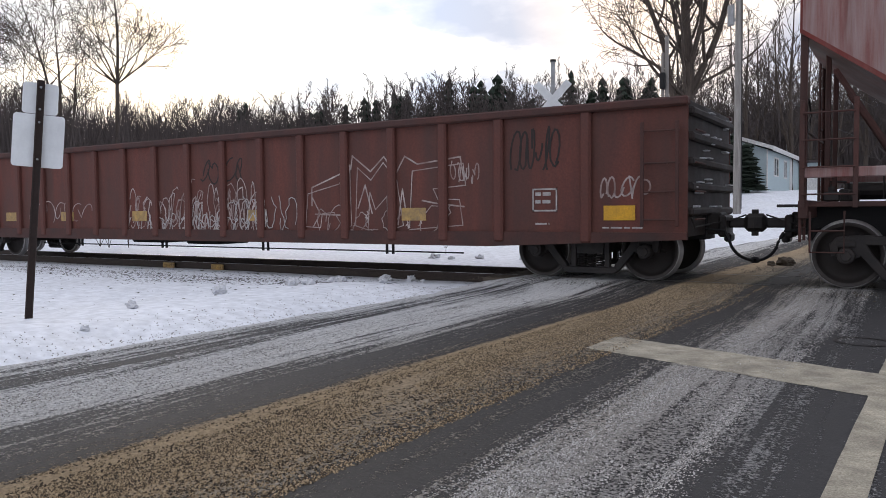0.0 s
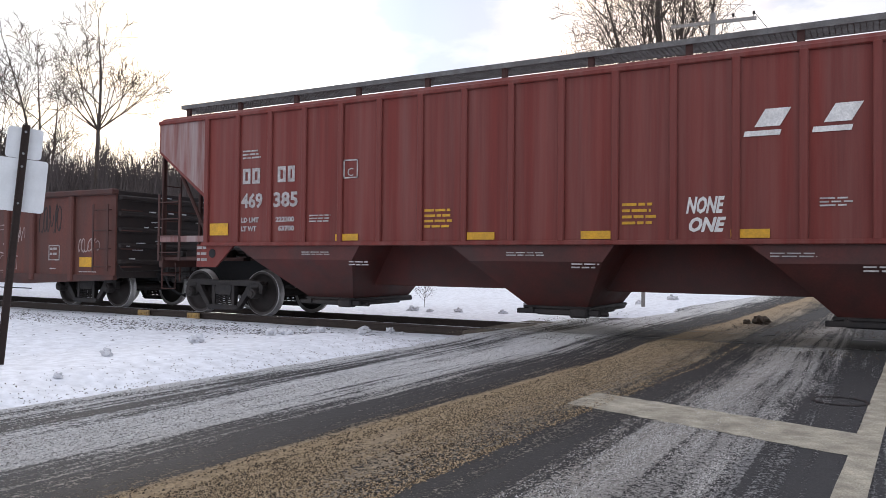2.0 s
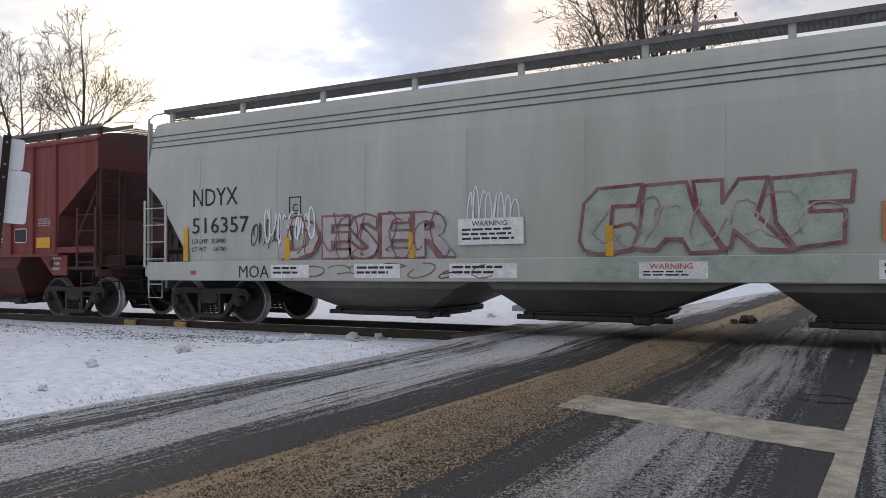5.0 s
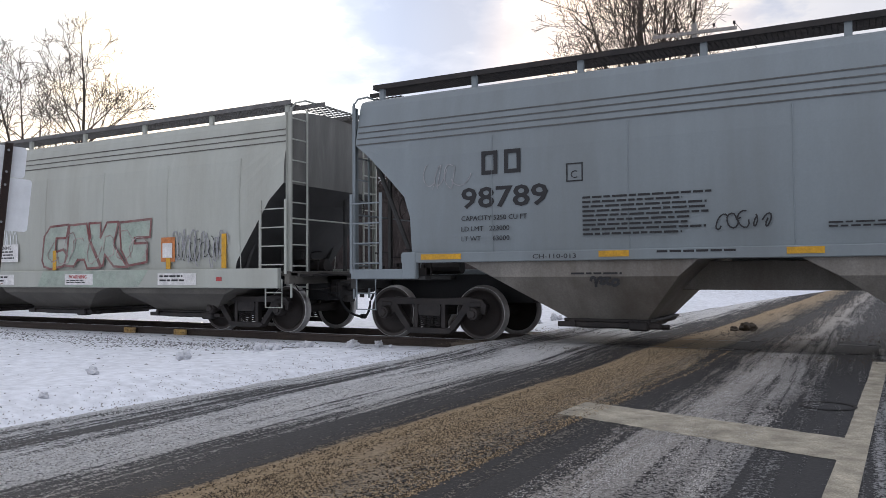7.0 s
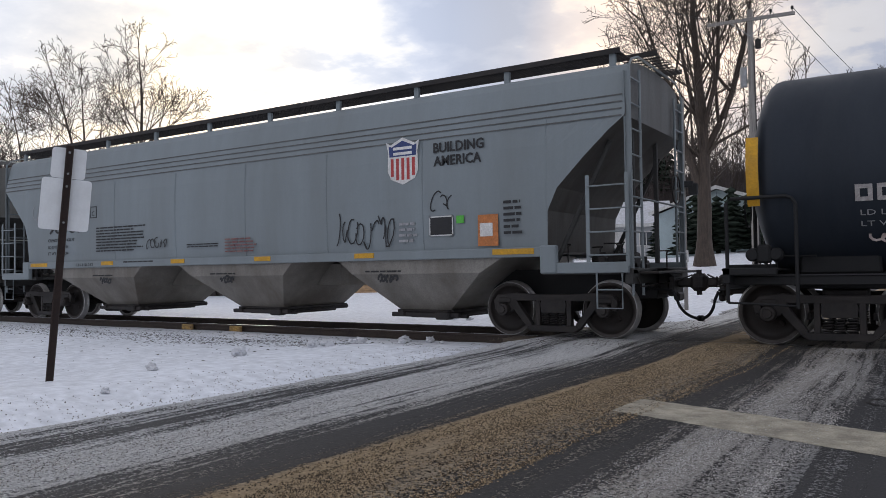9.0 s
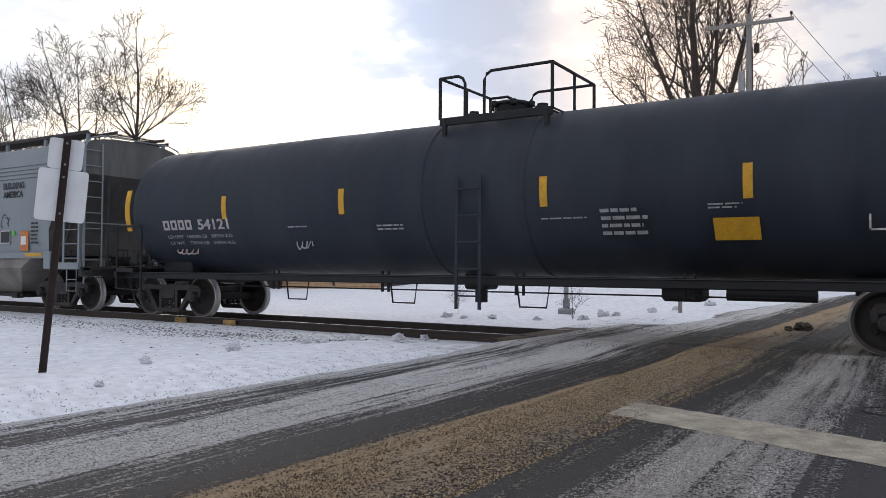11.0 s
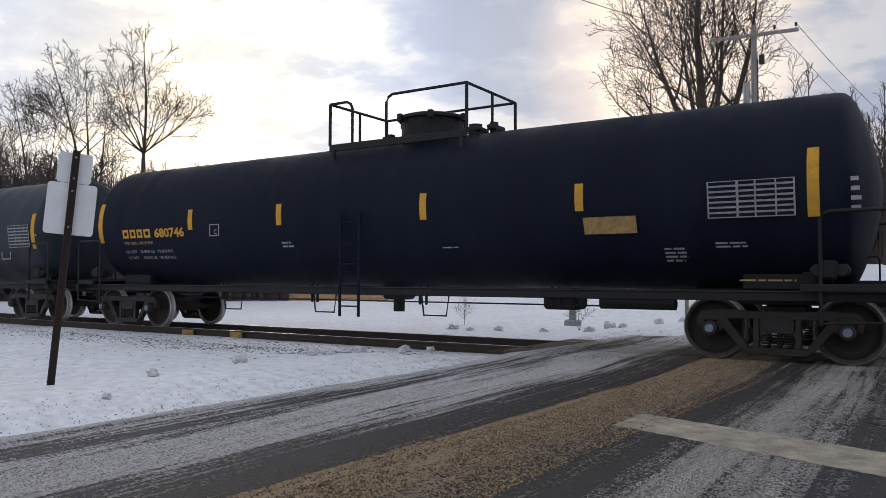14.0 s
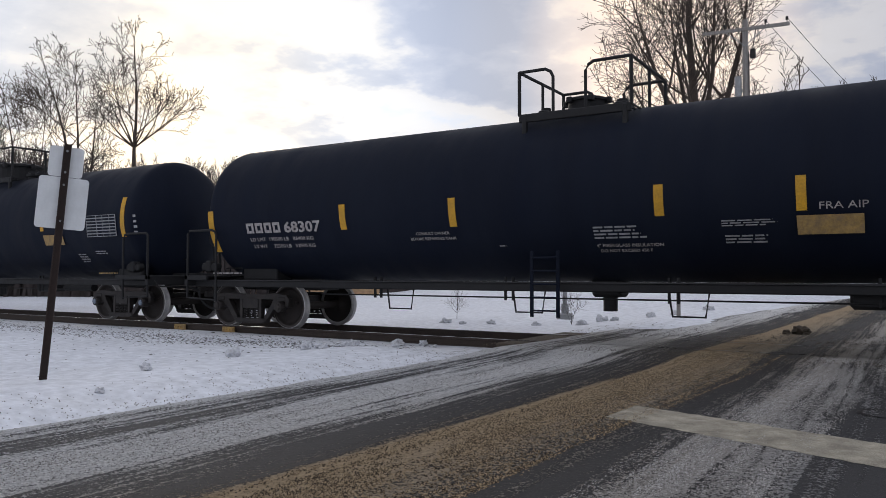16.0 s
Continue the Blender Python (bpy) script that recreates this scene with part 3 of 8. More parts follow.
    # crossing boards between and beside the rails
    bm = bmesh.new()
    for y0, y1 in ((11.2, 11.75), (11.96, 13.24), (13.45, 14.0)):
        box(bm, (-6.0, y0, -0.12), (1.8, y1, -0.006), 0.008)
    tagged(part("crossing_panel", bm, MUD), "muddy asphalt crossing panels level with the rails", "crossing", kind="structure")


def build_track():
    t = tagged(new("railway_track"), "single railway track with rusty rails on snowy ballast", "track", kind="structure")
    for y in (-0.755, 0.755):
        bm = bmesh.new()
        for (a, b, z0, z1) in ((-0.07, 0.07, -0.17, -0.145), (-0.012, 0.012, -0.15, -0.03), (-0.036, 0.036, -0.045, -0.004)):
            box(bm, (-140, YC + y + a, z0), (70, YC + y + b, z1), 0.004)
        box(bm, (-140, YC + y - 0.03, -0.004), (70, YC + y + 0.03, 0.0), 0, 1)
        part("rail", bm, [RAIL, RAILTOP], t)
    tie = mesh_of("tie", box(bmesh.new(), (-0.115, -1.3, -0.33), (0.115, 1.3, -0.168), 0.012), TIE)
    for i in range(120):
        x = -6.6 - i * 0.5
        part("tie", tie, None, t, at=pose(x, YC + random.uniform(-0.03, 0.03), random.uniform(-0.012, 0.006), 0, 0, random.uniform(-1.2, 1.2)))
    for x in (-14.55, -12.95):
        bm = box(bmesh.new(), (x - 0.18, YC - 0.86, -0.15), (x + 0.18, YC - 0.80, -0.03), 0.01)
        for k in range(4):
            box(bm, (x - 0.14 + k * 0.085, YC - 0.885, -0.11), (x - 0.105 + k * 0.085, YC - 0.86, -0.075))
        part("joint_bar", bm, YELLOW_F, t, "rail joint bar marked with yellow paint")
    # stones poking through the snow
    rnd = random.Random(5)
    bm = bmesh.new()
    vs, fs = [], []
    for i in range(8000):
        x = -7.4 - abs(rnd.gauss(0, 9))
        y = rnd.choice((rnd.gauss(9.6, 1.0), rnd.gauss(9.6, 1.0), rnd.uniform(10.2, 11.5), rnd.uniform(5, 11)))
        if x < -40 or y > 11.6 or (y > 10.6 and rnd.random() < 0.6) or (y < 8.9 and rnd.random() < 0.88):
            continue
        s = rnd.uniform(0.007, 0.020) if rnd.random() < 0.85 else rnd.uniform(0.020, 0.034)
        z = ground_z(x, y)
        b = len(vs)
        vs += [(x + s * rnd.uniform(1.0, 1.9), y, z), (x - s, y + s * .6, z), (x - s * .3, y - s * 1.1, z), (x + s * rnd.uniform(-.3, .3), y, z + s * rnd.uniform(.25, .6)), (x, y, z - s)]
        fs += [(b, b + 1, b + 3), (b + 1, b + 2, b + 3), (b + 2, b, b + 3)]
    bm.free()
    me = bpy.data.meshes.new("ballast_stones")
    me.from_pydata(vs, [], fs)
    me.materials.append(STONE)
    tagged(new("ballast_stones", me), "dark ballast stones scattered in the snow", "stones", kind="stuff")
    # slush and gravel thrown along the crossing and the bank
    vs, fs = [], []
    for i in range(4200):
        m = rnd.random()
        if m < 0.40:
            y = rnd.uniform(0.5, 12)
            u = rnd.gauss(-6.2, 0.35)
            x = u + ROAD_TURN * (y - 5)
        elif m < 0.8:
            x, y = rnd.uniform(-6, 1.2), rnd.choice((rnd.gauss(11.0, 0.25), rnd.gauss(14.2, 0.3), rnd.gauss(15.4, 0.6)))
        else:
            y = rnd.uniform(2, 11)
            x = rnd.gauss(-2.7, 0.25) + ROAD_TURN * (y - 5)
        s = rnd.uniform(0.004, 0.010) if m < 0.40 else rnd.uniform(0.006, 0.016) if m < 0.8 else rnd.uniform(0.004, 0.009)
        z = max(ground_z(x, y), road_z(y) if x > -6.1 else -9)
        b = len(vs)
        vs += [(x + s, y, z), (x - s, y + s * .6, z), (x - s * .3, y - s * 1.1, z), (x + s * rnd.uniform(-.3, .3), y, z + s * rnd.uniform(.6, 1.3))]
        fs += [(b, b + 1, b + 3), (b + 1, b + 2, b + 3), (b + 2, b, b + 3)]
    me = bpy.data.meshes.new("road_grit")
    me.from_pydata(vs, [], fs)
    me.materials.append(MUD)
    tagged(new("road_grit", me), "brown grit and frozen slush along the road", "grit", kind="stuff")
    crumbs("brown_slush", "brown sanded slush crust between the lanes", BROWNSLUSH, 90000, 61, (-3.12, -2.0), (0.003, 0.0085))
    crumbs("salt_slush", "pale salted slush in the wheel tracks", SALTSLUSH, 60000, 62, (-1.6, -0.65), (0.0025, 0.006))
    crumbs("salt_slush", "pale salted slush beside the snow bank", SALTSLUSH, 9000, 63, (-4.85, -4.1), (0.003, 0.007))


def crumbs(name, label, mat, count, seed, across, size):
    """Frozen crumbs strewn in long wavering rows along the road."""
    rnd = random.Random(seed)
    lo, hi = across
    rows = [(rnd.uniform(lo, hi), rnd.uniform(0.008, 0.035), rnd.uniform(0, 9)) for k in range(20)]
    vs, fs = [], []
    for i in range(count):
        y = math.exp(rnd.uniform(math.log(1.4), math.log(11.6)))
        if rnd.random() < 0.6:
            mid, wide, ph = rnd.choice(rows)
            u = rnd.gauss(mid + 0.05 * math.sin(y * 0.5 + ph), wide)
        else:
            u = rnd.triangular(lo, hi, lo + (hi - lo) * 0.35)
        x = u + ROAD_TURN * (y - 5)
        if noise.noise(Vector((x * 3.0, y * 0.9, seed))) < rnd.uniform(-0.7, 0.15):
            continue
        r = rnd.uniform(*size)
        z = road_z(y) + 0.001
        b = len(vs)
        a = rnd.uniform(0, 6.28)
        for k in range(4):
            q = r * rnd.uniform(0.7, 1.35)
            vs.append((x + q * math.cos(a + k * 1.57), y + q * math.sin(a + k * 1.57), z))
        vs.append((x + r * rnd.uniform(-0.4, 0.4), y + r * rnd.uniform(-0.4, 0.4), z + r * rnd.uniform(0.6, 1.3)))
        fs += [(b, b + 1, b + 4), (b + 1, b + 2, b + 4), (b + 2, b + 3, b + 4), (b + 3, b, b + 4)]
    me = bpy.data.meshes.new(name)
    me.from_pydata(vs, [], fs)
    me.materials.append(mat)
    tagged(new(name, me), label, "slush", kind="stuff")


def lump_mesh(seed, r, mat):
    bm = bmesh.new()
    bmesh.ops.create_icosphere(bm, subdivisions=3, radius=r)
    for v in bm.verts:
        k = 1 + 0.75 * noise.noise(v.co * (3.4 / r * 0.5) + Vector((seed * 7, 0, 0))) + 0.35 * noise.noise(v.co * (8 / r * 0.5) + Vector((0, seed * 5, 0)))
        v.co = Vector((v.co.x * k * 1.15, v.co.y * k, max(v.co.z * k * 0.85, -r * 0.45)))
    return mesh_of("snow_clod", bm, mat)


def build_lumps():
    for i, (x, y, r) in enumerate(((-8.14, 10.12, 0.16), (-8.06, 11.3, 0.13), (-7.64, 11.5, 0.12), (-7.85, 8.63, 0.13), (-7.77, 8.88, 0.12), (-7.76, 7.1, 0.13), (-7.9, 9.6, 0.10), (-7.51, 5.59, 0.10), (-8.5, 9.4, 0.08),
                                   (-6.75, 3.3, 0.12), (-7.0, 2.6, 0.10), (-6.6, 4.4, 0.06), (-7.9, 11.0, 0.09), (-8.4, 10.5, 0.08), (-7.3, 11.35, 0.06))):
        tagged(part("snow_clod", lump_mesh(i, r * 0.62, LUMP), None, at=pose(x, y, ground_z(x, y) + r * 0.3, 0, 0, i * 50)), "lump of ploughed snow on the verge", "snow clod", "snow clods on the verge")
    for i, (x, y, r) in enumerate(((-10.2, 16.4, 0.2), (-9.0, 16.6, 0.16), (-7.0, 17.5, 0.22), (-6.4, 18.1, 0.18), (-8.0, 17.0, 0.15), (-5.9, 19.4, 0.2), (-5.7, 21, 0.22), (-5.3, 23, 0.24), (-9.6, 16.2, .12), (-6.9, 18.6, .26))):
        tagged(part("snow_clod", lump_mesh(i + 40, r * 0.55, LUMP), None, at=pose(x, y, ground_z(x, y) + r * 0.1, 0, 0, i * 50)), "dirty lump of ploughed snow beyond the track", "snow clod", "snow clods beyond the track")
    tagged(part("mud_clod", lump_mesh(90, 0.12, MUD), None, at=pose(-1.96, 15.8, road_z(15.8) + 0.05)), "dark frozen mud clod lying on the road", "mud clod")
    tagged(part("mud_clod", lump_mesh(91, 0.06, MUD), None, at=pose(-2.2, 15.7, road_z(15.8) + 0.03)), "dark frozen mud clod lying on the road", "mud clod")


def build_sign():
    base = Vector((-7.96, 4.65, ground_z(-7.96, 4.65)))
    e = thing("road_sign", pose(base.x, base.y, base.z, 0, 0, 58), "leaning brown steel post with two blank sign backs", "road sign")
    lean = Matrix.Rotation(radians(4.6), 4, "Y")
    bm = bmesh.new()
    box(bm, (-0.038, -0.012, -0.25), (0.038, 0.0, 2.54), 0.003)
    box(bm, (-0.038, -0.04, -0.25), (-0.026, 0.0, 2.54))
    box(bm, (0.026, -0.04, -0.25), (0.038, 0.0, 2.54))
    part("post", bm, POSTM, e, at=lean)
    for z, w, h in ((1.615, 0.49, 0.56), (2.18, 0.34, 0.33)):
        bm = bmesh.new()
        prof = []
        c = 0.035
        for cx, cz, a0 in ((w / 2 - c, h - c, 0), (-w / 2 + c, h - c, 90), (-w / 2 + c, c, 180), (w / 2 - c, c, 270)):
            prof += [(cx + c * math.cos(radians(a0 + k * 30)), cz + c * math.sin(radians(a0 + k * 30))) for k in range(4)]
        prism(bm, prof, 0.0, 0.004)
        p = part("sign_plate", bm, SIGN, e, "bare aluminium back of a road sign", at=lean @ pose(0, 0.006, z))
        for k in (0.15, 0.85):
            part("bolt", lathe_y(bmesh.new(), [(0.0, -0.05, 0), (0.012, -0.05, 0), (0.012, 0.0, 0)], 8, (0, 0, h * k)), GALV, p)


# ---- the train ----
SPEED, GAIN = 5.940, 0.0890       # m/s at the start, m/s2
HALF = 1.57                        # half the width over the car sides
WR = 0.457                         # wheel radius
WHEELS, CARS = [], []
MESHES = {}


def run(t):
    return SPEED * t + GAIN * t * t / 2


def shared(name, make):
    if name not in MESHES:
        MESHES[name] = make()
    return MESHES[name]


def make_wheelset():
    bm = bmesh.new()
    for s in (-1, 1):
        prof = [(0.0, 0.845, 0), (0.075, 0.845, 0), (0.12, 0.80, 0), (0.30, 0.775, 0), (0.375, 0.80, 0), (0.39, 0.845, 2), (0.441, 0.85, 1), (WR - 0.002, 0.843, 1), (WR, 0.82, 1), (WR + 0.004, 0.745, 1), (0.482, 0.735, 1), (0.482, 0.715, 1), (0.40, 0.71, 0), (0.36, 0.745, 0), (0.12, 0.74, 0), (0.09, 0.66, 0)]
        lathe_y(bm, [(r, y * s, m) for r, y, m in prof], 40)
    lathe_y(bm, [(0.085, -0.74, 0), (0.085, 0.74, 0)], 14)
    lathe_y(bm, [(0.0, -1.0, 0), (0.065, -1.0, 0), (0.065, 1.0, 0), (0.0, 1.0, 0)], 10)
    # a chalk tick and a casting boss, so that the turning shows
    box(bm, (0.16, -0.81, -0.03), (0.24, -0.775, 0.03), 0.01)
    return mesh_of("wheelset", bm, [WHEELF, TREAD, RIMD], True)


def make_side_frame():
    """Cast side frame with its windows, spring pocket and bearing jaws; local y = 0 is its middle."""
    bm = bmesh.new()
    t = 0.06
    prism(bm, [(-1.08, 0.62), (-1.02, 0.70), (-0.72, 0.735), (-0.3, 0.71), (0.3, 0.71), (0.72, 0.735), (1.02, 0.70), (1.08, 0.62), (0.98, 0.585), (0.66, 0.60), (0.3, 0.60), (-0.3, 0.60), (-0.66, 0.60), (-0.98, 0.585)], -t, t)
    prism(bm, [(-0.47, 0.16), (-0.38, 0.10), (0.38, 0.10), (0.47, 0.16), (0.40, 0.20), (-0.40, 0.20)], -t * 1.5, t * 1.5)
    for s in (-1, 1):
        prism(bm, [(s * 0.235, 0.19), (s * 0.315, 0.19), (s * 0.315, 0.61), (s * 0.235, 0.61)], -t, t)
        prism(bm, [(s * 0.36, 0.115), (s * 0.48, 0.17), (s * 0.76, 0.50), (s * 0.78, 0.61), (s * 0.66, 0.61), (s * 0.60, 0.50), (s * 0.40, 0.24)], -t, t)
        prism(bm, [(s * 0.72, 0.44), (s * 0.80, 0.40), (s * 0.84, 0.62), (s * 0.72, 0.64)], -t, t)
        prism(bm, [(s * 0.985, 0.46), (s * 1.07, 0.44), (s * 1.10, 0.62), (s * 0.985, 0.64)], -t, t)
        box(bm, (s * 0.889 - 0.12, -0.075, 0.555), (s * 0.889 + 0.12, 0.075, 0.66), 0.02)
    bmesh.ops.bevel(bm, geom=list(bm.edges), offset=0.008, segments=1, affect="EDGES")
    return mesh_of("side_frame", bm, STEEL)


def make_spring():
    """One coil of the spring nest."""
    pts = [(0.066 * math.cos(k * 0.7), 0.066 * math.sin(k * 0.7), 0.205 + 0.0042 * k) for k in range(48)]
    return mesh_of("spring", tube(bmesh.new(), pts, 0.0125, 5), STEEL)


def make_bolster():
    bm = bmesh.new()
    prism(bm, [(-0.21, 0.41), (0.21, 0.41), (0.23, 0.55), (0.19, 0.64), (-0.19, 0.64), (-0.23, 0.55)], -1.06, 1.06)
    box(bm, (-0.3, -0.25, 0.64), (0.3, 0.25, 0.78), 0.03)
    for s in (-1, 1):
        box(bm, (s * 0.42 - 0.05, -0.75, 0.36), (s * 0.42 + 0.05, 0.75, 0.46), 0.01)
    return mesh_of("bogie", bm, STEEL)


def make_bearing():
    bm = lathe_y(bmesh.new(), [(0.0, -0.135, 1), (0.06, -0.135, 1), (0.065, -0.115, 0), (0.1, -0.11, 0), (0.112, -0.07, 0), (0.112, 0.06, 0), (0.0, 0.06, 0)], 18)
    for k in range(3):
        a = k * math.tau / 3
        tube(bm, [(0.075 * math.cos(a), -0.128, 0.075 * math.sin(a)), (0.075 * math.cos(a), -0.105, 0.075 * math.sin(a))], 0.014, 6)
    return mesh_of("bearing", bm, [STEEL, STEEL], False)


def bogie(car, x, blue=False):
    b = part("bogie", shared("bolster", make_bolster), None, car, "two-axle cast-steel bogie", at=pose(x, 0, 0))
    for s in (-1, 1):
        part("side_frame", shared("side_frame", make_side_frame), None, b, at=pose(0, s * 1.0, 0))
        for dx in (-0.15, 0.0, 0.15):
            part("spring", shared("spring", make_spring), None, b, at=pose(dx, s * 1.0, 0))
    for w in (-0.889, 0.889):
        ws = part("wheelset", shared("wheelset", make_wheelset), None, b, at=pose(w, 0, WR))
        WHEELS.append((ws, w))
        for s in (-1, 1):
            me = shared("bearing", make_bearing)
            if blue:
                me = shared("bearing_blue", lambda: recolour(make_bearing(), CAP))
            part("bearing", me, None, b, at=pose(w, s * 1.06, WR, 0, 0, 0 if s < 0 else 180))
    return b


def recolour(me, mat):
    me.materials[1] = mat
    return me


def coupler(car, x, s, reach):
    """Draft gear, knuckle coupler, uncoupling lever and hanging brake hose at one end; s is outward."""
    def span(a, b):
        return min(x + s * reach * a, x + s * reach * b), max(x + s * reach * a, x + s * reach * b)
    bm = bmesh.new()
    for a, b, y0, y1, z0, z1, e in ((-0.2, 0.3, -0.22, 0.22, 0.70, 1.04, 0.02), (0.25, 0.42, -0.30, 0.30, 0.66, 1.0, 0.03), (0.4, 0.85, -0.085, 0.085, 0.80, 0.95, 0.03), (0.34, 0.5, -0.16, 0.16, 0.58, 0.72, 0.03)):
        lo, hi = span(a, b)
        box(bm, (lo, y0, z0), (hi, y1, z1), e)
    c = part("coupler", bm, STEEL, car)
    lo, hi = span(0.78, 1.08)
    bm = box(bmesh.new(), (lo, -0.20, 0.74), (hi, 0.02, 1.02), 0.06)
    box(bm, (lo, 0.0, 0.78), (hi - (0.08 if s > 0 else 0), 0.17, 0.97), 0.05)
    tube(bm, [(x + s * reach * 0.97, -0.12, 0.68), (x + s * reach * 0.97, -0.12, 1.08)], 0.03, 8)
    part("knuckle", bm, STEEL, c)
    bm = tube(bmesh.new(), [(x + s * 0.03, -1.40, 0.98), (x + s * 0.06, -1.30, 0.84), (x + s * 0.08, -0.5, 0.86), (x + s * reach * 0.5, -0.12, 0.92), (x + s * reach * 0.8, -0.06, 1.0)], 0.013, 6)
    part("uncoupling_lever", bm, STEEL, c)
    bm = bmesh.new()
    m = 9
    tube(bm, [(x + s * reach * 0.42, -0.34, 0.74), (x + s * reach * 0.48, -0.34, 0.66)] + [(x + s * reach * (0.52 + 0.5 * (k / m) ** 1.15), -0.34 + 0.03 * k, 0.60 - 0.30 * math.sin(math.pi * 0.5 * (k / m) ** 0.75)) for k in range(m + 1)], 0.024, 7)
    tube(bm, [(x - s * 0.2, -0.34, 0.80), (x + s * reach * 0.42, -0.34, 0.76)], 0.020, 6)
    box(bm, (x + s * reach * 0.98 - 0.05, -0.12, 0.26), (x + s * reach * 0.98 + 0.05, -0.02, 0.35), 0.02)
    part("brake_hose", bm, BLACK, car)


def ladder(car, x0, x1, y, z0, z1, n, mat, name="ladder", r=0.016):
    bm = bmesh.new()
    for x in (x0, x1):
        box(bm, (x - 0.03, y - 0.012, z0), (x + 0.03, y + 0.012, z1), 0.004)
    for i in range(n):
        z = z0 + (z1 - z0) * (i + 0.5) / n
        tube(bm, [(x0, y - 0.03, z), (x1, y - 0.03, z)], r, 6)
    return part(name, bm, mat, car)


def end_ladder(car, x, y0, y1, z0, z1, n, mat):
    bm = bmesh.new()
    for y in (y0, y1):
        tube(bm, [(x, y, z0), (x, y, z1)], 0.022, 6)
    for i in range(n):
        z = z0 + (z1 - z0) * (i + 0.5) / n
        tube(bm, [(x, y0, z), (x, y1, z)], 0.014, 6)
    return part("end_ladder", bm, mat, car)


def stirrup(car, x, y, mat):
    bm = tube(bmesh.new(), [(x - 0.2, y, 1.05), (x - 0.2, y, 0.52), (x + 0.2, y, 0.52), (x + 0.2, y, 1.05)], 0.016, 6)
    tube(bm, [(x - 0.2, y, 0.8), (x + 0.2, y, 0.8)], 0.013, 6)
    return part("stirrup_step", bm, mat, car)


def grating(car, x0, x1, y0, y1, z, mat, name="running_board"):
    """Open walkway mesh: two edge angles, thin bearing bars and many thin cross bars."""
    bm = bmesh.new()
    for i in range(9):
        y = y0 + (y1 - y0) * i / 8
        w = 0.006 if i in (0, 8) else 0.0025
        box(bm, (x0, y - w, z), (x1, y + w, z + (0.085 if i in (0, 8) else 0.022)))
    n = int((x1 - x0) / 0.075)
    for i in range(n + 1):
        x = x0 + (x1 - x0) * i / n
        box(bm, (x - 0.004, y0, z + 0.008), (x + 0.004, y1, z + 0.018))
    return part(name, bm, mat, car)


def hopper_shell(car, xl, xr, stations_l, stations_r, zsill, section, mat, name="body", under=None, end=None):
    """The closed box: cross-section swept along the car, its belly following the end slopes."""
    xs = [(x, z) for x, z in stations_l] + [(x, z) for x, z in stations_r]
    bm = bmesh.new()
    rings = []
    for x, zb in xs:
        pts = [(y, z) for y, z in section(zb)]
        rings.append([bm.verts.new((x, y, z)) for y, z in pts])
    for a, b in zip(rings, rings[1:]):
        n = len(a)
        for k in range(n):
            bm.faces.new((a[k], a[(k + 1) % n], b[(k + 1) % n], b[k]))
    bm.faces.new(rings[0])
    bm.faces.new(rings[-1][::-1])
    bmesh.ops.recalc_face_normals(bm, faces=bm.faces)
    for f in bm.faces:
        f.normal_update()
        # downward and low end faces take the darker sheet: shade put into colour
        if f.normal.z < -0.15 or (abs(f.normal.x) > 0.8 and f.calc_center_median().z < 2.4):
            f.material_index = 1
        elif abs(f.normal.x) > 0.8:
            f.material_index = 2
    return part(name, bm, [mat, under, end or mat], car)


def flat_section(zeave, ztop, w=HALF):
    def f(zb):
        left = [(-w, zb + (zeave - zb) * k / 4) for k in range(5)]
        roof = [(-w * math.cos(math.pi * k / 10), zeave + (ztop - zeave) * math.sin(math.pi * k / 10) ** 0.8) for k in range(1, 10)]
        return left + roof + [(-y, z) for y, z in left[::-1]]
    return f


def round_section(zeave, ztop, zs, w=HALF):
    def f(zb):
        left = []
        for k in range(9):
            z = zb + (zeave - zb) * k / 8
            s = (z - zs) / (zeave - zs)
            left.append((-(w - 0.02 - 0.07 * (2 * s - 0.85) ** 2 - (0.10 * max(0, s - 0.72) / 0.28 if s > 0.72 else 0)), z))
        we = -left[-1][0]
        roof = [(-we * math.cos(math.pi * k / 12), zeave + (ztop - zeave) * math.sin(math.pi * k / 12) ** 0.75) for k in range(1, 12)]
        return left + roof + [(-y, z) for y, z in left[::-1]]
    return f


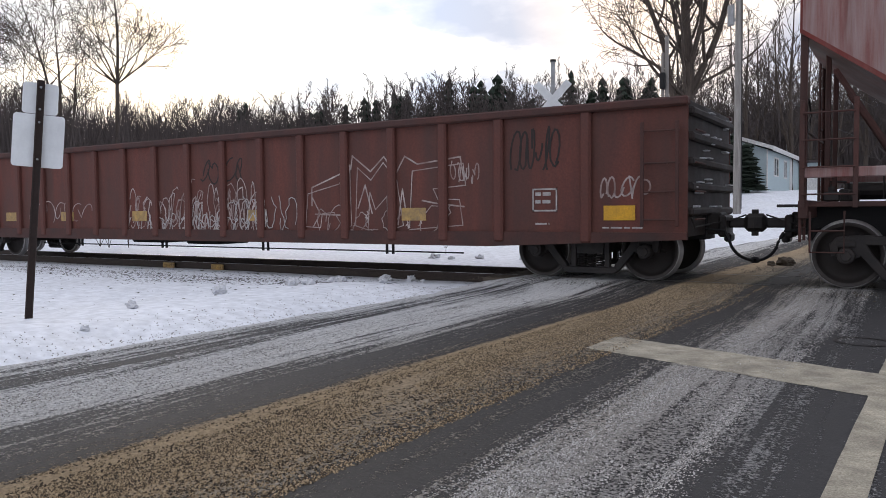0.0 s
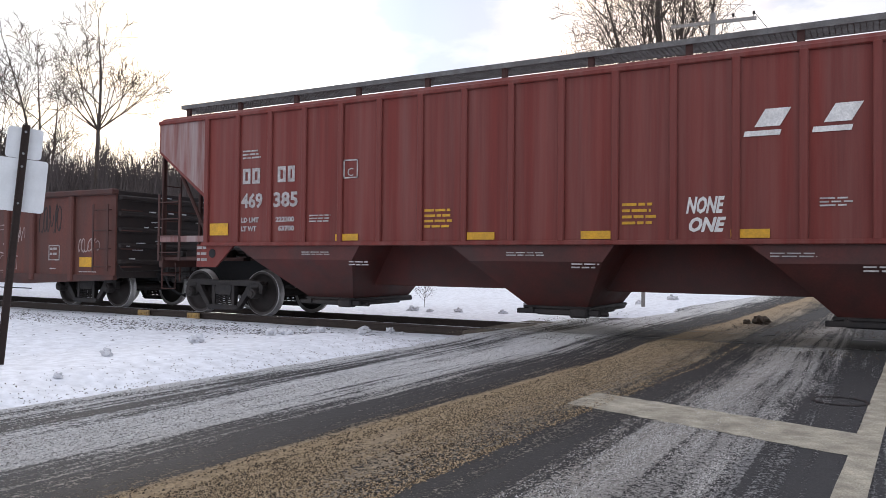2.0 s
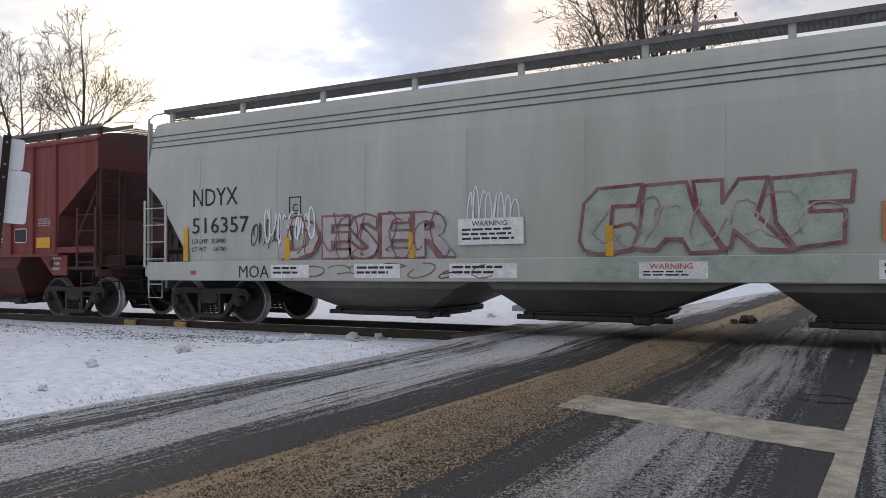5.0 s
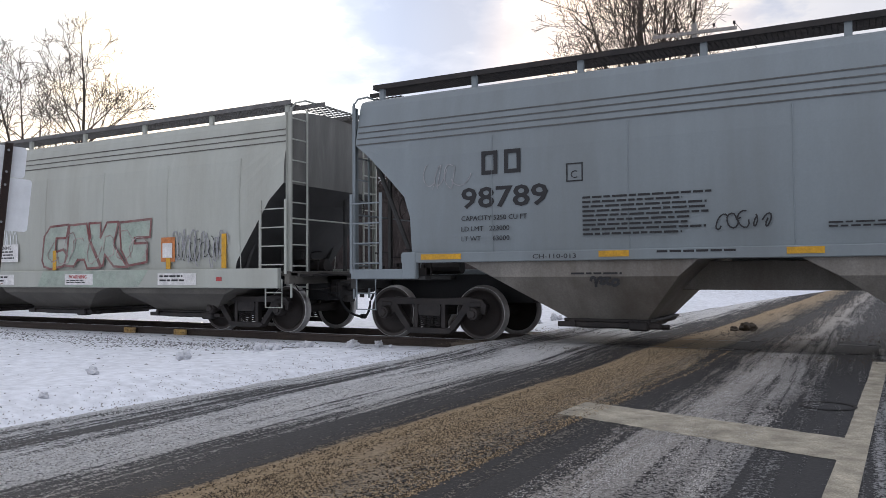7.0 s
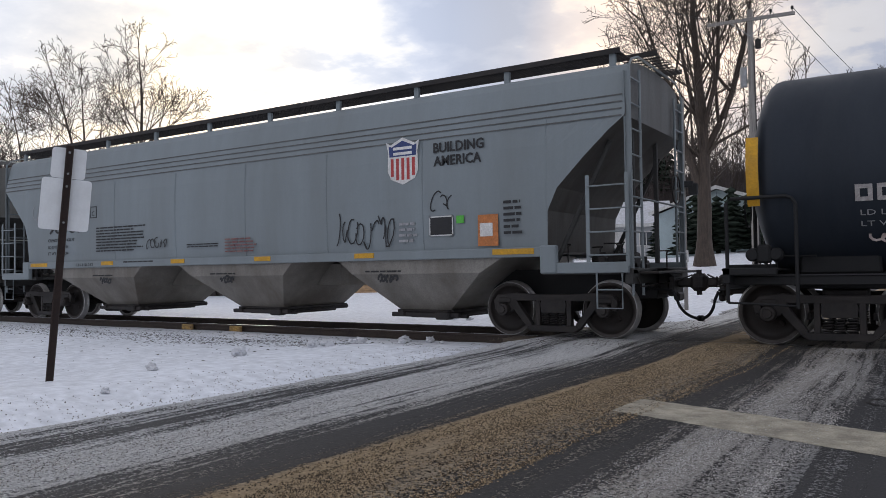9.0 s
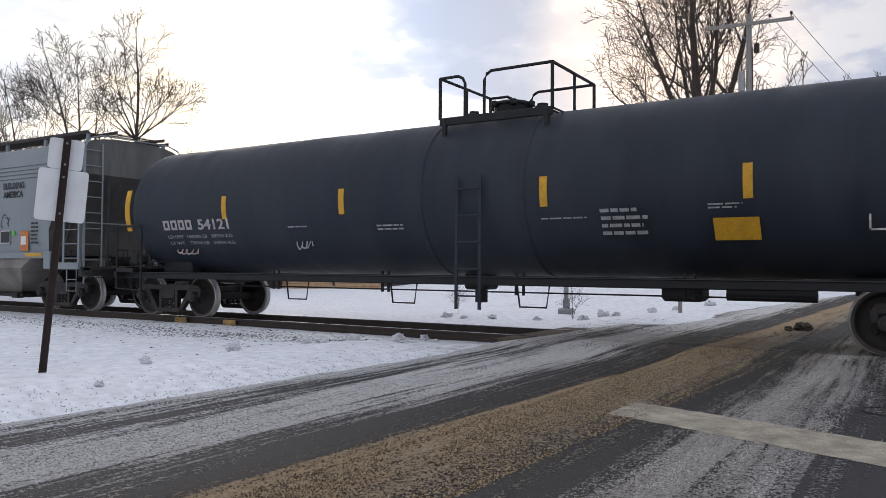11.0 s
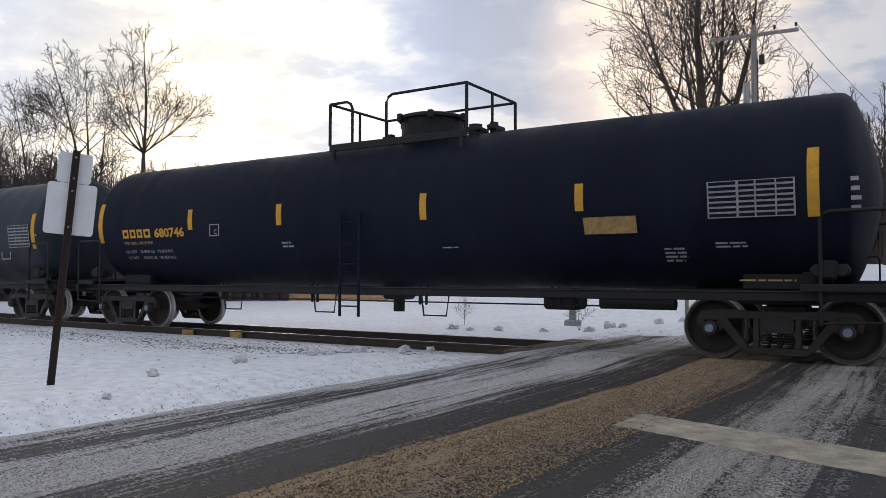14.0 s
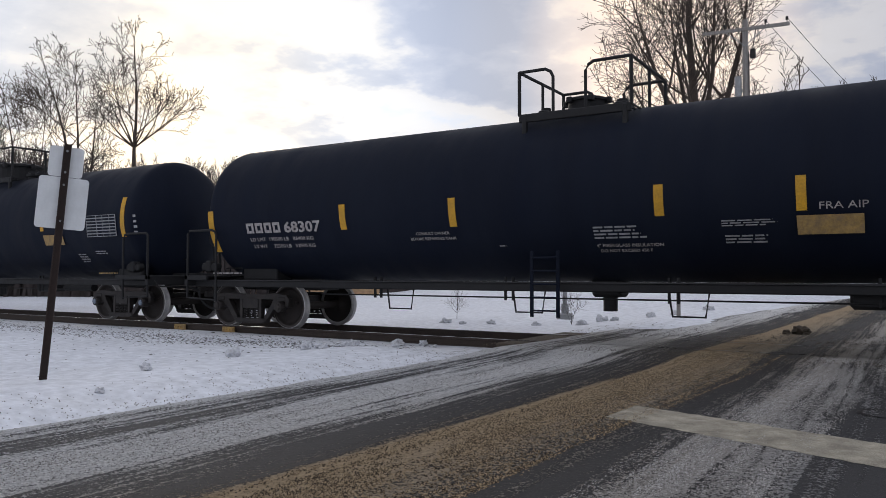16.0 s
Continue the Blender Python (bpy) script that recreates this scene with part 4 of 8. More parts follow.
def bay(car, x0, x1, b0, b1, zt, zb, mat, w=HALF - 0.06, gate=STEEL):
    """A discharge hopper: tapering funnel with a sliding gate under it."""
    bm = bmesh.new()
    wb = 0.62
    top = [bm.verts.new(p) for p in ((x0, -w, zt), (x1, -w, zt), (x1, w, zt), (x0, w, zt))]
    mid = [bm.verts.new(p) for p in ((x0 + (b0 - x0) * 0.35, -w, zt - (zt - zb) * 0.30), (x1 + (b1 - x1) * 0.35, -w, zt - (zt - zb) * 0.30), (x1 + (b1 - x1) * 0.35, w, zt - (zt - zb) * 0.30), (x0 + (b0 - x0) * 0.35, w, zt - (zt - zb) * 0.30))]
    bot = [bm.verts.new(p) for p in ((b0, -wb - 0.35, zb), (b1, -wb - 0.35, zb), (b1, wb + 0.35, zb), (b0, wb + 0.35, zb))]
    for a, b in ((top, mid), (mid, bot)):
        for k in range(4):
            bm.faces.new((a[k], a[(k + 1) % 4], b[(k + 1) % 4], b[k]))
    bm.faces.new(top)
    bm.faces.new(bot)
    h = part("hopper_bay", bm, mat, car, "tapering discharge hopper in grimy, darkened paint")
    bm = bmesh.new()
    box(bm, (b0 - 0.06, -wb - 0.38, zb - 0.05), (b1 + 0.06, wb + 0.38, zb + 0.0), 0.01)
    box(bm, (b0 + 0.1, -wb - 0.2, zb - 0.16), (b1 - 0.1, wb + 0.2, zb - 0.05), 0.02)
    box(bm, (b0 - 0.14, -wb - 0.46, zb - 0.13), (b1 + 0.22, -wb - 0.36, zb - 0.05), 0.01)
    box(bm, (b1 - 0.25, -wb - 0.52, zb - 0.17), (b1 + 0.05, -wb - 0.30, zb - 0.02), 0.03)
    for x in (b0 + 0.12, b1 - 0.05):
        tube(bm, [(x, -wb - 0.5, zb - 0.07), (x, wb + 0.5, zb - 0.07)], 0.05, 8)
    tube(bm, [(b1 - 0.1, -wb - 0.3, zb - 0.11), (b1 + 0.32, -wb - 0.3, zb - 0.11)], 0.04, 8)
    part("outlet_gate", bm, gate, h, "dark outlet gate with sliding rods")
    return h


def end_gear(car, x, s, zp, mat, dark, seed):
    """End platform with brake cylinder, reservoir, pipes and valves; s is outward."""
    rnd = random.Random(seed)
    bm = bmesh.new()
    for y in (-1.45, -0.55, 0.35, 1.25):
        box(bm, (min(x, x - s * 1.5), y, zp - 0.07), (max(x, x - s * 1.5), y + 0.2, zp), 0.008)
    box(bm, (min(x, x - s * 0.12), -1.5, zp - 0.22), (max(x, x - s * 0.12), 1.5, zp + 0.02), 0.01)
    part("end_platform", bm, mat, car)
    # lower rung of the end sill, dusted with snow
    part("crossover_step", box(bmesh.new(), (min(x, x + s * 0.3), -1.2, zp - 0.07), (max(x, x + s * 0.3), 1.2, zp - 0.03), 0.008), dark, car)
    for i in range(4):
        a, b = x - s * rnd.uniform(0.3, 1.45), rnd.uniform(-1.25, 0.9)
        l, w, h = rnd.uniform(0.10, 0.22), rnd.uniform(0.10, 0.2), rnd.uniform(0.10, 0.22)
        v = part("brake_valve", box(bmesh.new(), (a - l / 2, b - w / 2, zp), (a + l / 2, b + w / 2, zp + h), 0.02), dark, car)
        part("valve_cap", tube(bmesh.new(), [(a, b, zp + h - 0.01), (a, b, zp + h + 0.07)], 0.045, 8), dark, v)
    part("brake_cylinder", tube(bmesh.new(), [(x - s * 0.5, 0.3, zp + 0.16), (x - s * 0.85, 0.3, zp + 0.16), (x - s * 0.9, 0.3, zp + 0.16), (x - s * 1.3, 0.3, zp + 0.16)], 0.13, 12), dark, car)
    for i in range(7):
        a, b = x - s * rnd.uniform(0.1, 1.4), rnd.uniform(-1.3, 1.0)
        k = rnd.uniform(.15, .5)
        bm = tube(bmesh.new(), [(a, b, zp + 0.02), (a, b, zp + k - 0.04), (a + 0.04, b, zp + k), (a + rnd.uniform(-.6, .6), b + rnd.uniform(-.4, .4), zp + k)], 0.014, 6)
        part("brake_pipe", bm, dark, car)
    # hand-brake wheel on its staff
    bm = bmesh.new()
    ring = [(x + s * 0.10, 0.55 + 0.25 * math.cos(k * math.tau / 16), zp + 1.35 + 0.25 * math.sin(k * math.tau / 16)) for k in range(17)]
    tube(bm, ring, 0.014, 6)
    for k in range(3):
        tube(bm, [ring[k * 5], (x + s * 0.06, 0.55, zp + 1.35)], 0.01, 5)
    part("brake_wheel", bm, dark, car)


def car_thing(name, xc, label, category):
    e = thing(name, pose(xc, YC, 0), label, category, "cars of the passing train")
    CARS.append((e, xc))
    return e


def centre_sill(car, a, b, mat=BLACK, w=0.32, z0=0.62, z1=1.12):
    return part("centre_sill", box(bmesh.new(), (a, -w, z0), (b, w, z1), 0.01), mat, car)


def rods(car, a, b, mat=BLACK, y=-0.9, zs=(0.62, 0.78)):
    bm = bmesh.new()
    for z in zs:
        tube(bm, [(a, y, z), (b, y, z)], 0.014, 5)
    for i in range(4):
        x = a + (b - a) * (i + 0.5) / 4
        for d in (-0.07, 0.07):
            box(bm, (x + d - 0.018, y - 0.02, min(zs) - 0.05), (x + d + 0.018, y + 0.02, 1.08))
    return part("brake_rod", bm, mat, car)


def build_gondola():
    L, R = -23.35, -2.65
    xc = (L + R) / 2
    c = car_thing("gondola_wagon", xc, "rusty oxide-red open gondola wagon with ribbed sides and graffiti", "rail wagon")
    l, r = L - xc, R - xc
    zt, zb = 2.66, 0.70
    for s in (-1, 1):
        bm = bmesh.new()
        y = s * (HALF - 0.10)
        prism(bm, [(l, zt), (r, zt), (r, zb + 0.02), (r - 3.2, zb - 0.14), (l + 3.2, zb - 0.14), (l, zb + 0.02)], y - 0.02, y + 0.02)
        part("side_wall", bm, RUST, c, "rust-red side sheet, scuffed and graffitied")
        bm = box(bmesh.new(), (l - 0.02, s * (HALF - 0.06) - 0.09, zt - 0.10), (r + 0.02, s * (HALF - 0.06) + 0.09, zt + 0.03), 0.025)
        part("top_chord", bm, RUSTD, c)
        bm = prism(bmesh.new(), [(l, zb + 0.06), (r, zb + 0.06), (r, zb - 0.04), (r - 3.2, zb - 0.18), (l + 3.2, zb - 0.18), (l, zb - 0.04)], s * (HALF - 0.08) - 0.05, s * (HALF - 0.08) + 0.05)
        part("side_sill", bm, RUSTD, c)
        rib = shared("rib", lambda: mesh_of("rib", box(bmesh.new(), (-0.085, -0.06, zb - 0.10), (0.085, 0.06, zt - 0.08), 0.03), RUST))
        x = -4.15
        k = 0
        while x > L + 0.6:
            part("rib", rib, None, c, at=pose(x - xc, s * (HALF - 0.05), 0))
            x -= 1.48 if k == 0 else 1.055
            k += 1
    for x in (l + 0.05, r - 0.05):
        bm = box(bmesh.new(), (x - 0.04, -HALF + 0.1, zb), (x + 0.04, HALF - 0.1, zt), 0.01)
        part("end_wall", bm, NEARBLACK, c, "ribbed dark end wall with snow on its ledges")
        for i in range(5):
            z = 1.0 + i * 0.36
            part("end_rib", box(bmesh.new(), (x - 0.12, -HALF + 0.14, z), (x + 0.12, HALF - 0.14, z + 0.12), 0.03), NEARBLACK, c)
    bm = box(bmesh.new(), (l, -HALF + 0.1, 1.0), (r, HALF - 0.1, 1.06))
    part("floor_plate", bm, RUSTD, c)
    centre_sill(c, l, r)
    # grab irons at the end and a ladder over the end wall
    for z in (0.95, 1.35, 1.76, 2.22):
        part("grab_iron", tube(bmesh.new(), [(r - 0.62, -HALF + 0.06, z), (r - 0.62, -HALF - 0.03, z), (r - 0.12, -HALF - 0.03, z), (r - 0.12, -HALF + 0.06, z)], 0.015, 6), RUSTD, c)
        part("grab_iron", tube(bmesh.new(), [(r + 0.10, -HALF + 0.15, z), (r + 0.10, -HALF + 0.7, z)], 0.015, 6), RUSTD, c)
    bm = bmesh.new()
    rnd = random.Random(8)
    for i in range(22):
        z = 1.12 + 0.36 * rnd.randrange(5) if i < 14 else rnd.uniform(1.1, 2.5)
        y = rnd.uniform(-1.35, 1.3)
        w = rnd.uniform(0.05, 0.28)
        part("snow_patch", box(bmesh.new(), (r - 0.05, y, z), (r + 0.075, y + w, z + rnd.uniform(0.012, 0.03)), 0.005), LUMP, c)
    ys = -HALF - 0.002 + 0.08
    for x in (-3.88, -7.55, -11.3, -14.9, -17.6, -20.0):
        k = 0.48 if x > -4 else 0.5
        part("reflector", box(bmesh.new(), (x - xc, ys - 0.012, 0.94), (x - xc + k, ys, 1.16)), YELLOW if x > -4 else YELLOW_F, c, "yellow reflective patch")
    frame_mark(c, -5.05 - xc, ys - 0.003, 1.08, 0.42, 0.36, DULLWHITE)
    bars(c, -5.0 - xc, ys - 0.003, 1.38, 0.34, 0.24, 2, DULLWHITE, seed=4)
    bars(c, -5.0 - xc, ys - 0.003, 0.90, 0.25, 0.06, 1, DULLWHITE, seed=6)
    bars(c, -3.9 - xc, ys - 0.003, 0.84, 0.75, 0.05, 1, DULLWHITE, seed=7)
    yg = -HALF + 0.078
    zig = [[(0, .35), (0, .6), (.28, .85), (.3, 1), (.42, .8), (.5, .98), (.58, .75), (.64, .98), (.72, .85), (.98, .92), (1, .65)], [(0, .05), (.06, .25), (.0, .45)], [(.02, .22), (.25, .2)], [(.33, .3), (.38, .6), (.42, .25)], [(.6, .1), (.62, .55), (.66, .05)], [(.75, .4), (.85, .35), (1, .3)]]
    strokes(c, zig, -9.6 - xc, yg, 0.75, 3.3, 1.35, PALE, 0.026, wob=0.02)
    bl = [[(.0, .1), (.02, .55), (.1, .62), (.22, .7), (.3, .95), (.31, .1), (.27, .02), (.2, .3), (.12, .28), (.1, .05), (.0, .1)], [(.34, .08), (.36, .9), (.44, .72), (.52, .95), (.6, .7), (.63, .1), (.55, .05), (.53, .5), (.47, .3), (.43, .55), (.41, .05), (.34, .08)], [(.68, .06), (.7, .82), (.98, .88), (.99, .62), (.82, .6), (.84, .45), (.97, .42), (.98, .1), (.68, .06)]]
    strokes(c, bl, -9.75 - xc, yg - 0.003, 0.72, 3.5, 1.3, PALE, 0.018, wob=0.03, seed=8)
    strokes(c, scrawl(10, 52), -9.5 - xc, yg - 0.006, 0.70, 3.0, 0.5, PALE, 0.016, wob=0.03)
    strokes(c, scrawl(12, 57), -13.2 - xc, yg - 0.012, 0.66, 3.2, 0.8, DULLWHITE, 0.018, wob=0.03)
    for x in (r - 0.62, r - 0.12):
        part("ladder_stile", box(bmesh.new(), (x - 0.025, -HALF - 0.045, 0.85), (x + 0.025, -HALF - 0.02, 2.35), 0.005), RUSTD, c)
    strokes(c, scrawl(6, 4), -6.55 - xc, yg, 1.55, 0.55, 0.4, PALE, 0.02)
    strokes(c, scrawl(14, 9), -15.3 - xc, yg, 0.70, 4.4, 0.75, PALE, 0.03, wob=0.02)
    strokes(c, scrawl(16, 19), -15.3 - xc, yg - 0.003, 0.66, 4.4, 0.95, PALE, 0.022, wob=0.02)
    strokes(c, scrawl(18, 20), -15.0 - xc, yg - 0.006, 0.62, 4.2, 0.5, DULLWHITE, 0.022, wob=0.02)
    strokes(c, scrawl(9, 21), -13.6 - xc, yg - 0.009, 0.7, 2.6, 1.1, PALE, 0.018, wob=0.02)
    strokes(c, scrawl(6, 23), -3.95 - xc, yg, 1.25, 0.75, 0.35, PALE, 0.025)
    strokes(c, scrawl(7, 29), -19.0 - xc, yg, 0.8, 2.6, 0.7, PALE, 0.022)
    strokes(c, scrawl(5, 33), -12.6 - xc, yg, 1.7, 1.2, 0.5, NEARBLACK, 0.03)
    strokes(c, scrawl(6, 37), -5.4 - xc, yg, 1.75, 0.8, 0.7, NEARBLACK, 0.03)
    for x in (-4.26, -21.7):
        bogie(c, x - xc)
    coupler(c, r, 1, 0.68)
    coupler(c, l, -1, 0.68)
    rods(c, l + 4.0, r - 4.0, zs=(0.36, 0.52))
    bm = bmesh.new()
    box(bm, (-3.0, -0.8, 0.42), (-1.7, 0.2, 0.80), 0.08)
    box(bm, (-1.2, -0.7, 0.40), (0.0, 0.3, 0.72), 0.08)
    part("air_reservoir", bm, BLACK, c)


def walkway(car, l, r, zb, zt, mat, postmat, n=10, hump=0.0):
    """Roof running boards on both sides with their brackets, and boards across the ends."""
    for s in (-1, 1):
        grating(car, l + 0.1, r - 0.1, s * 0.92 - 0.30, s * 0.92 + 0.24, zt, mat)
        bk = shared(f"bracket{zb}{zt}", lambda: mesh_of("bracket", prism(box(bmesh.new(), (-0.05, -0.05, zb), (0.05, 0.02, zt + 0.07), 0.008), [(-0.04, zb), (0.04, zb), (0.04, zb + 0.06), (-0.04, zb + 0.06)], -0.2, 0.2), postmat))
        for i in range(n):
            x = l + 0.25 + (r - l - 0.5) * i / (n - 1)
            part("bracket", bk, None, car, at=pose(x, s * 1.12, 0))
    for x in (l - 0.32, r - 0.28):
        grating(car, x, x + 0.6, -0.7, 0.7, zt + 0.003, mat)
    # loading hatches
    bm = bmesh.new()
    for i in range(5):
        x = l + (r - l) * (i + 0.5) / 5
        part("roof_hatch", box(bmesh.new(), (x - 1.3, -0.32, zb + 0.1), (x + 1.3, 0.32, zb + 0.32), 0.05), mat, car)


def end_frame(car, x, s, xin, zp, zt, mat, dark, rail=None, reach=0.62):
    """Corner posts, ladders, the open bracing under the end slope and a hooped rail over the roof end."""
    for y in (-1.44, 1.44):
        bm = bmesh.new()
        box(bm, (x - 0.045, y - 0.012, 0.95), (x + 0.045, y + 0.012, zt), 0.004)
        box(bm, (x - 0.045 if s > 0 else x + 0.033, y - 0.05, 0.95), (x - 0.033 if s > 0 else x + 0.045, y + 0.05, zt))
        part("corner_post", bm, mat, car)
    for y in (-0.62, 0.62):
        part("end_brace", box(bmesh.new(), (x - s * 0.22 - 0.035, y - 0.035, zp), (x - s * 0.22 + 0.035, y + 0.035, zt - 0.35), 0.008), dark, car)
    for y in (-1.25, 1.25):
        part("end_brace", tube(bmesh.new(), [(xin, y, zp + 0.05), (x - s * 0.35, y, zt - 1.0)], 0.04, 6), dark, car)
    a, b = sorted((x, x - s * reach))
    ladder(car, a, b, -HALF + 0.02, zp - 0.05, zp + 1.35, 4, mat, r=0.013)
    end_ladder(car, x + s * 0.03, -1.42, -0.95, zp - 0.5, zt + 0.1, 9, mat)
    end_ladder(car, x + s * 0.03, 0.95, 1.42, zp, zt, 8, mat)
    stirrup(car, x - s * 0.3, -HALF + 0.04, mat)
    # side rail between the body and the corner, and one across the end
    if rail:
        zr = rail[0]
        for q in (-1, 1):
            part("end_sill_rail", box(bmesh.new(), (min(x, xin), q * (HALF - 0.06) - 0.035, zr), (max(x, xin), q * (HALF - 0.06) + 0.035, zr + 0.13), 0.012), rail[1], car)
    part("end_rail", tube(bmesh.new(), [(x + s * 0.02, -1.4, zp + 1.0), (x + s * 0.02, 1.4, zp + 1.0)], 0.016, 6), mat, car)
    hoop = [(x + s * 0.03, -1.44, zt - 0.1), (x + s * 0.03, -1.44, zt + 0.05), (x + s * 0.03, -1.30, zt + 0.20)] + [(x + s * 0.03, -1.0 + 0.25 * k, zt + 0.30) for k in range(9)] + [(x + s * 0.03, 1.30, zt + 0.20), (x + s * 0.03, 1.44, zt + 0.05), (x + s * 0.03, 1.44, zt - 0.1)]
    part("roof_hoop", tube(bmesh.new(), hoop, 0.018, 6), mat, car)


def hollow(bm, x, z, w, h, slant, t, y):
    """A slanted open block of stroke t."""
    def at(u, v):
        return (x + u + slant * v / h, z + v)
    for q in (((0, 0), (w, 0), (w, t), (0, t)), ((0, h - t), (w, h - t), (w, h), (0, h)), ((0, t), (t, t), (t, h - t), (0, h - t)), ((w - t, t), (w, t), (w, h - t), (w - t, h - t))):
        prism(bm, [at(*k) for k in q], y - 0.004, y)


def block_mark(parent, x, y, z, h, widths, mat, slant=0.0, underline=False, gap=0.3, solid=False):
    """A company mark, drawn only as plain blocks of its colour."""
    for w in widths:
        bm = bmesh.new()
        z1, h1 = z + (0.34 * h if underline else 0), h * (0.66 if underline else 1)
        if solid:
            prism(bm, [(x, z1), (x + w, z1), (x + w + slant, z1 + h1), (x + slant, z1 + h1)], y - 0.004, y)
        else:
            hollow(bm, x, z1, w, h1, slant, 0.065, y)
        if underline:
            prism(bm, [(x - slant, z), (x + w, z), (x + w + 0.02, z + 0.2 * h), (x - slant + 0.02, z + 0.2 * h)], y - 0.004, y)
        part("company_mark", bm, mat, parent)
        x += w + gap


def build_red_hopper():
    L, R = -1.22, 16.06
    xc = 7.42
    c = car_thing("covered_hopper_wagon", xc, "oxide-red ribbed covered hopper wagon with three discharge bays", "rail wagon")
    o = -xc
    zs, ze = 1.46, 4.02
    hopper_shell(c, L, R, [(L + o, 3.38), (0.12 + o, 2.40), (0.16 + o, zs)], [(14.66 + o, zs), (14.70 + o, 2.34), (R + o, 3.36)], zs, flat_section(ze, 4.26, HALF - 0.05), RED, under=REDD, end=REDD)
    for s in (-1, 1):
        y0 = s * (HALF - 0.05)
        bm = prism(bmesh.new(), [(L + 0.03 + o, 3.42), (0.15 + o, 2.46), (0.15 + o, 4.0), (L + 0.03 + o, 4.0)], min(y0, y0 + s * 0.003), max(y0, y0 + s * 0.003))
        part("end_panel", bm, REDW, c, "end side panel scoured pale by salt")
    rib = shared("hopper_rib", lambda: mesh_of("rib", box(bmesh.new(), (-0.055, -0.045, zs), (0.055, 0.045, ze - 0.02), 0.018), RED))
    for s in (-1, 1):
        for i in range(18):
            part("rib", rib, None, c, at=pose(0.22 + i * 0.8455 + o, s * (HALF - 0.035), 0))
        part("eave_rail", box(bmesh.new(), (L + o, s * (HALF - 0.05) - 0.05, ze - 0.05), (R + o, s * (HALF - 0.05) + 0.05, ze + 0.03), 0.015), RED, c)
        part("side_sill", box(bmesh.new(), (0.1 + o, s * (HALF - 0.05) - 0.06, zs - 0.05), (14.75 + o, s * (HALF - 0.05) + 0.06, zs + 0.02), 0.01), RED, c)
        for a, b in ((-0.1, 0.95), (13.95, 14.95)):
            bm = prism(bmesh.new(), [(a + o, zs - 0.02), (b + o, zs - 0.02), ((b if a > 5 else b - 0.5) + o, 0.98), ((a if a < 5 else a + 0.5) + o, 0.98)], s * (HALF - 0.1) - 0.02, s * (HALF - 0.1) + 0.02)
            g = part("jacking_plate", bm, RED, c)
            if s < 0:
                part("hole", lathe_y(bmesh.new(), [(0.0, -0.03, 0), (0.09, -0.03, 0), (0.09, 0.02, 0)], 14, (a + o + 0.45, -HALF + 0.1, 1.26)), BLACK, g)
                bars(c, a + o + (0.02 if a < 5 else 0.5), -HALF + 0.075, 1.40, 0.3, 0.36, 3, DULLWHITE, seed=int(a) + 9)
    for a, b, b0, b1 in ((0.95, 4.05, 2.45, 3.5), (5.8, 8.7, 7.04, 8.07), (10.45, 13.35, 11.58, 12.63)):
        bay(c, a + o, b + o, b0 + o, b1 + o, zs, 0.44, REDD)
    centre_sill(c, L + o, 2.0 + o, BLACK)
    centre_sill(c, 13.0 + o, R + o, BLACK)
    centre_sill(c, 2.0 + o, 13.0 + o, REDD, w=0.45, z0=0.68, z1=1.45)
    walkway(c, L + o + 0.2, R + o - 0.2, 4.06, 4.34, GALVD, RUSTD, 12)
    end_frame(c, L + o + 0.05, -1, 0.2 + o, 1.15, 3.9, RUSTD, RUSTD, (1.49, REDW))
    end_frame(c, R + o - 0.05, 1, 14.6 + o, 1.15, 3.9, RUSTD, RUSTD, (1.49, RED))
    end_gear(c, L + o, -1, 1.18, RUSTD, STEEL, 3)
    end_gear(c, R + o, 1, 1.18, RUSTD, STEEL, 4)
    y = -HALF + 0.04
    block_mark(c, 1.20 + o, y, 2.62, 0.30, (0.2, 0.2), DULLWHITE, gap=0.05)
    block_mark(c, 2.10 + o, y, 2.62, 0.30, (0.2, 0.17), DULLWHITE, gap=0.05)
    letters(c, "469", 1.16 + o, y, 2.16, 0.27, DULLWHITE, 0.56, fat=0.012)
    letters(c, "385", 2.00 + o, y, 2.16, 0.27, DULLWHITE, 0.60, fat=0.012)
    letters(c, "LD LMT", 1.17 + o, y, 1.87, 0.09, DULLWHITE, 0.46, fat=0.006)
    letters(c, "LT WT", 1.17 + o, y, 1.70, 0.09, DULLWHITE, 0.40, fat=0.006)
    letters(c, "222300", 2.06 + o, y, 1.87, 0.09, DULLWHITE, 0.46, fat=0.006)
    letters(c, "63700", 2.12 + o, y, 1.70, 0.09, DULLWHITE, 0.40, fat=0.006)
    bars(c, 1.19 + o, y, 3.28, 0.5, 0.2, 3, DULLWHITE, seed=1)
    bars(c, 2.88 + o, y, 1.98, 0.5, 0.16, 3, DULLWHITE, seed=2)
    frame_mark(c, 3.66 + o, y, 2.62, 0.32, 0.34, DULLWHITE)
    letters(c, "C", 3.75 + o, y, 2.66, 0.15, DULLWHITE)
    for x in (0.32, 3.5, 6.2, 8.15, 10.3, 13.9):
        part("reflector", box(bmesh.new(), (x + o, y - 0.01, 1.5 if x > 1 and x < 13 else 1.62), (x + o + 0.5, y, 1.62 if x > 1 and x < 13 else 1.86)), YELLOW, c, "yellow reflective patch")
    for x in (5.38, 8.78):
        bars(c, x + o, y, 2.02, 0.55, 0.36, 4, YELLOW, seed=int(x))
    block_mark(c, 10.60 + o, y, 2.88, 0.36, (0.32, 0.32, 0.32, 0.30), WHITE, 0.14, True, 0.5255, solid=True)
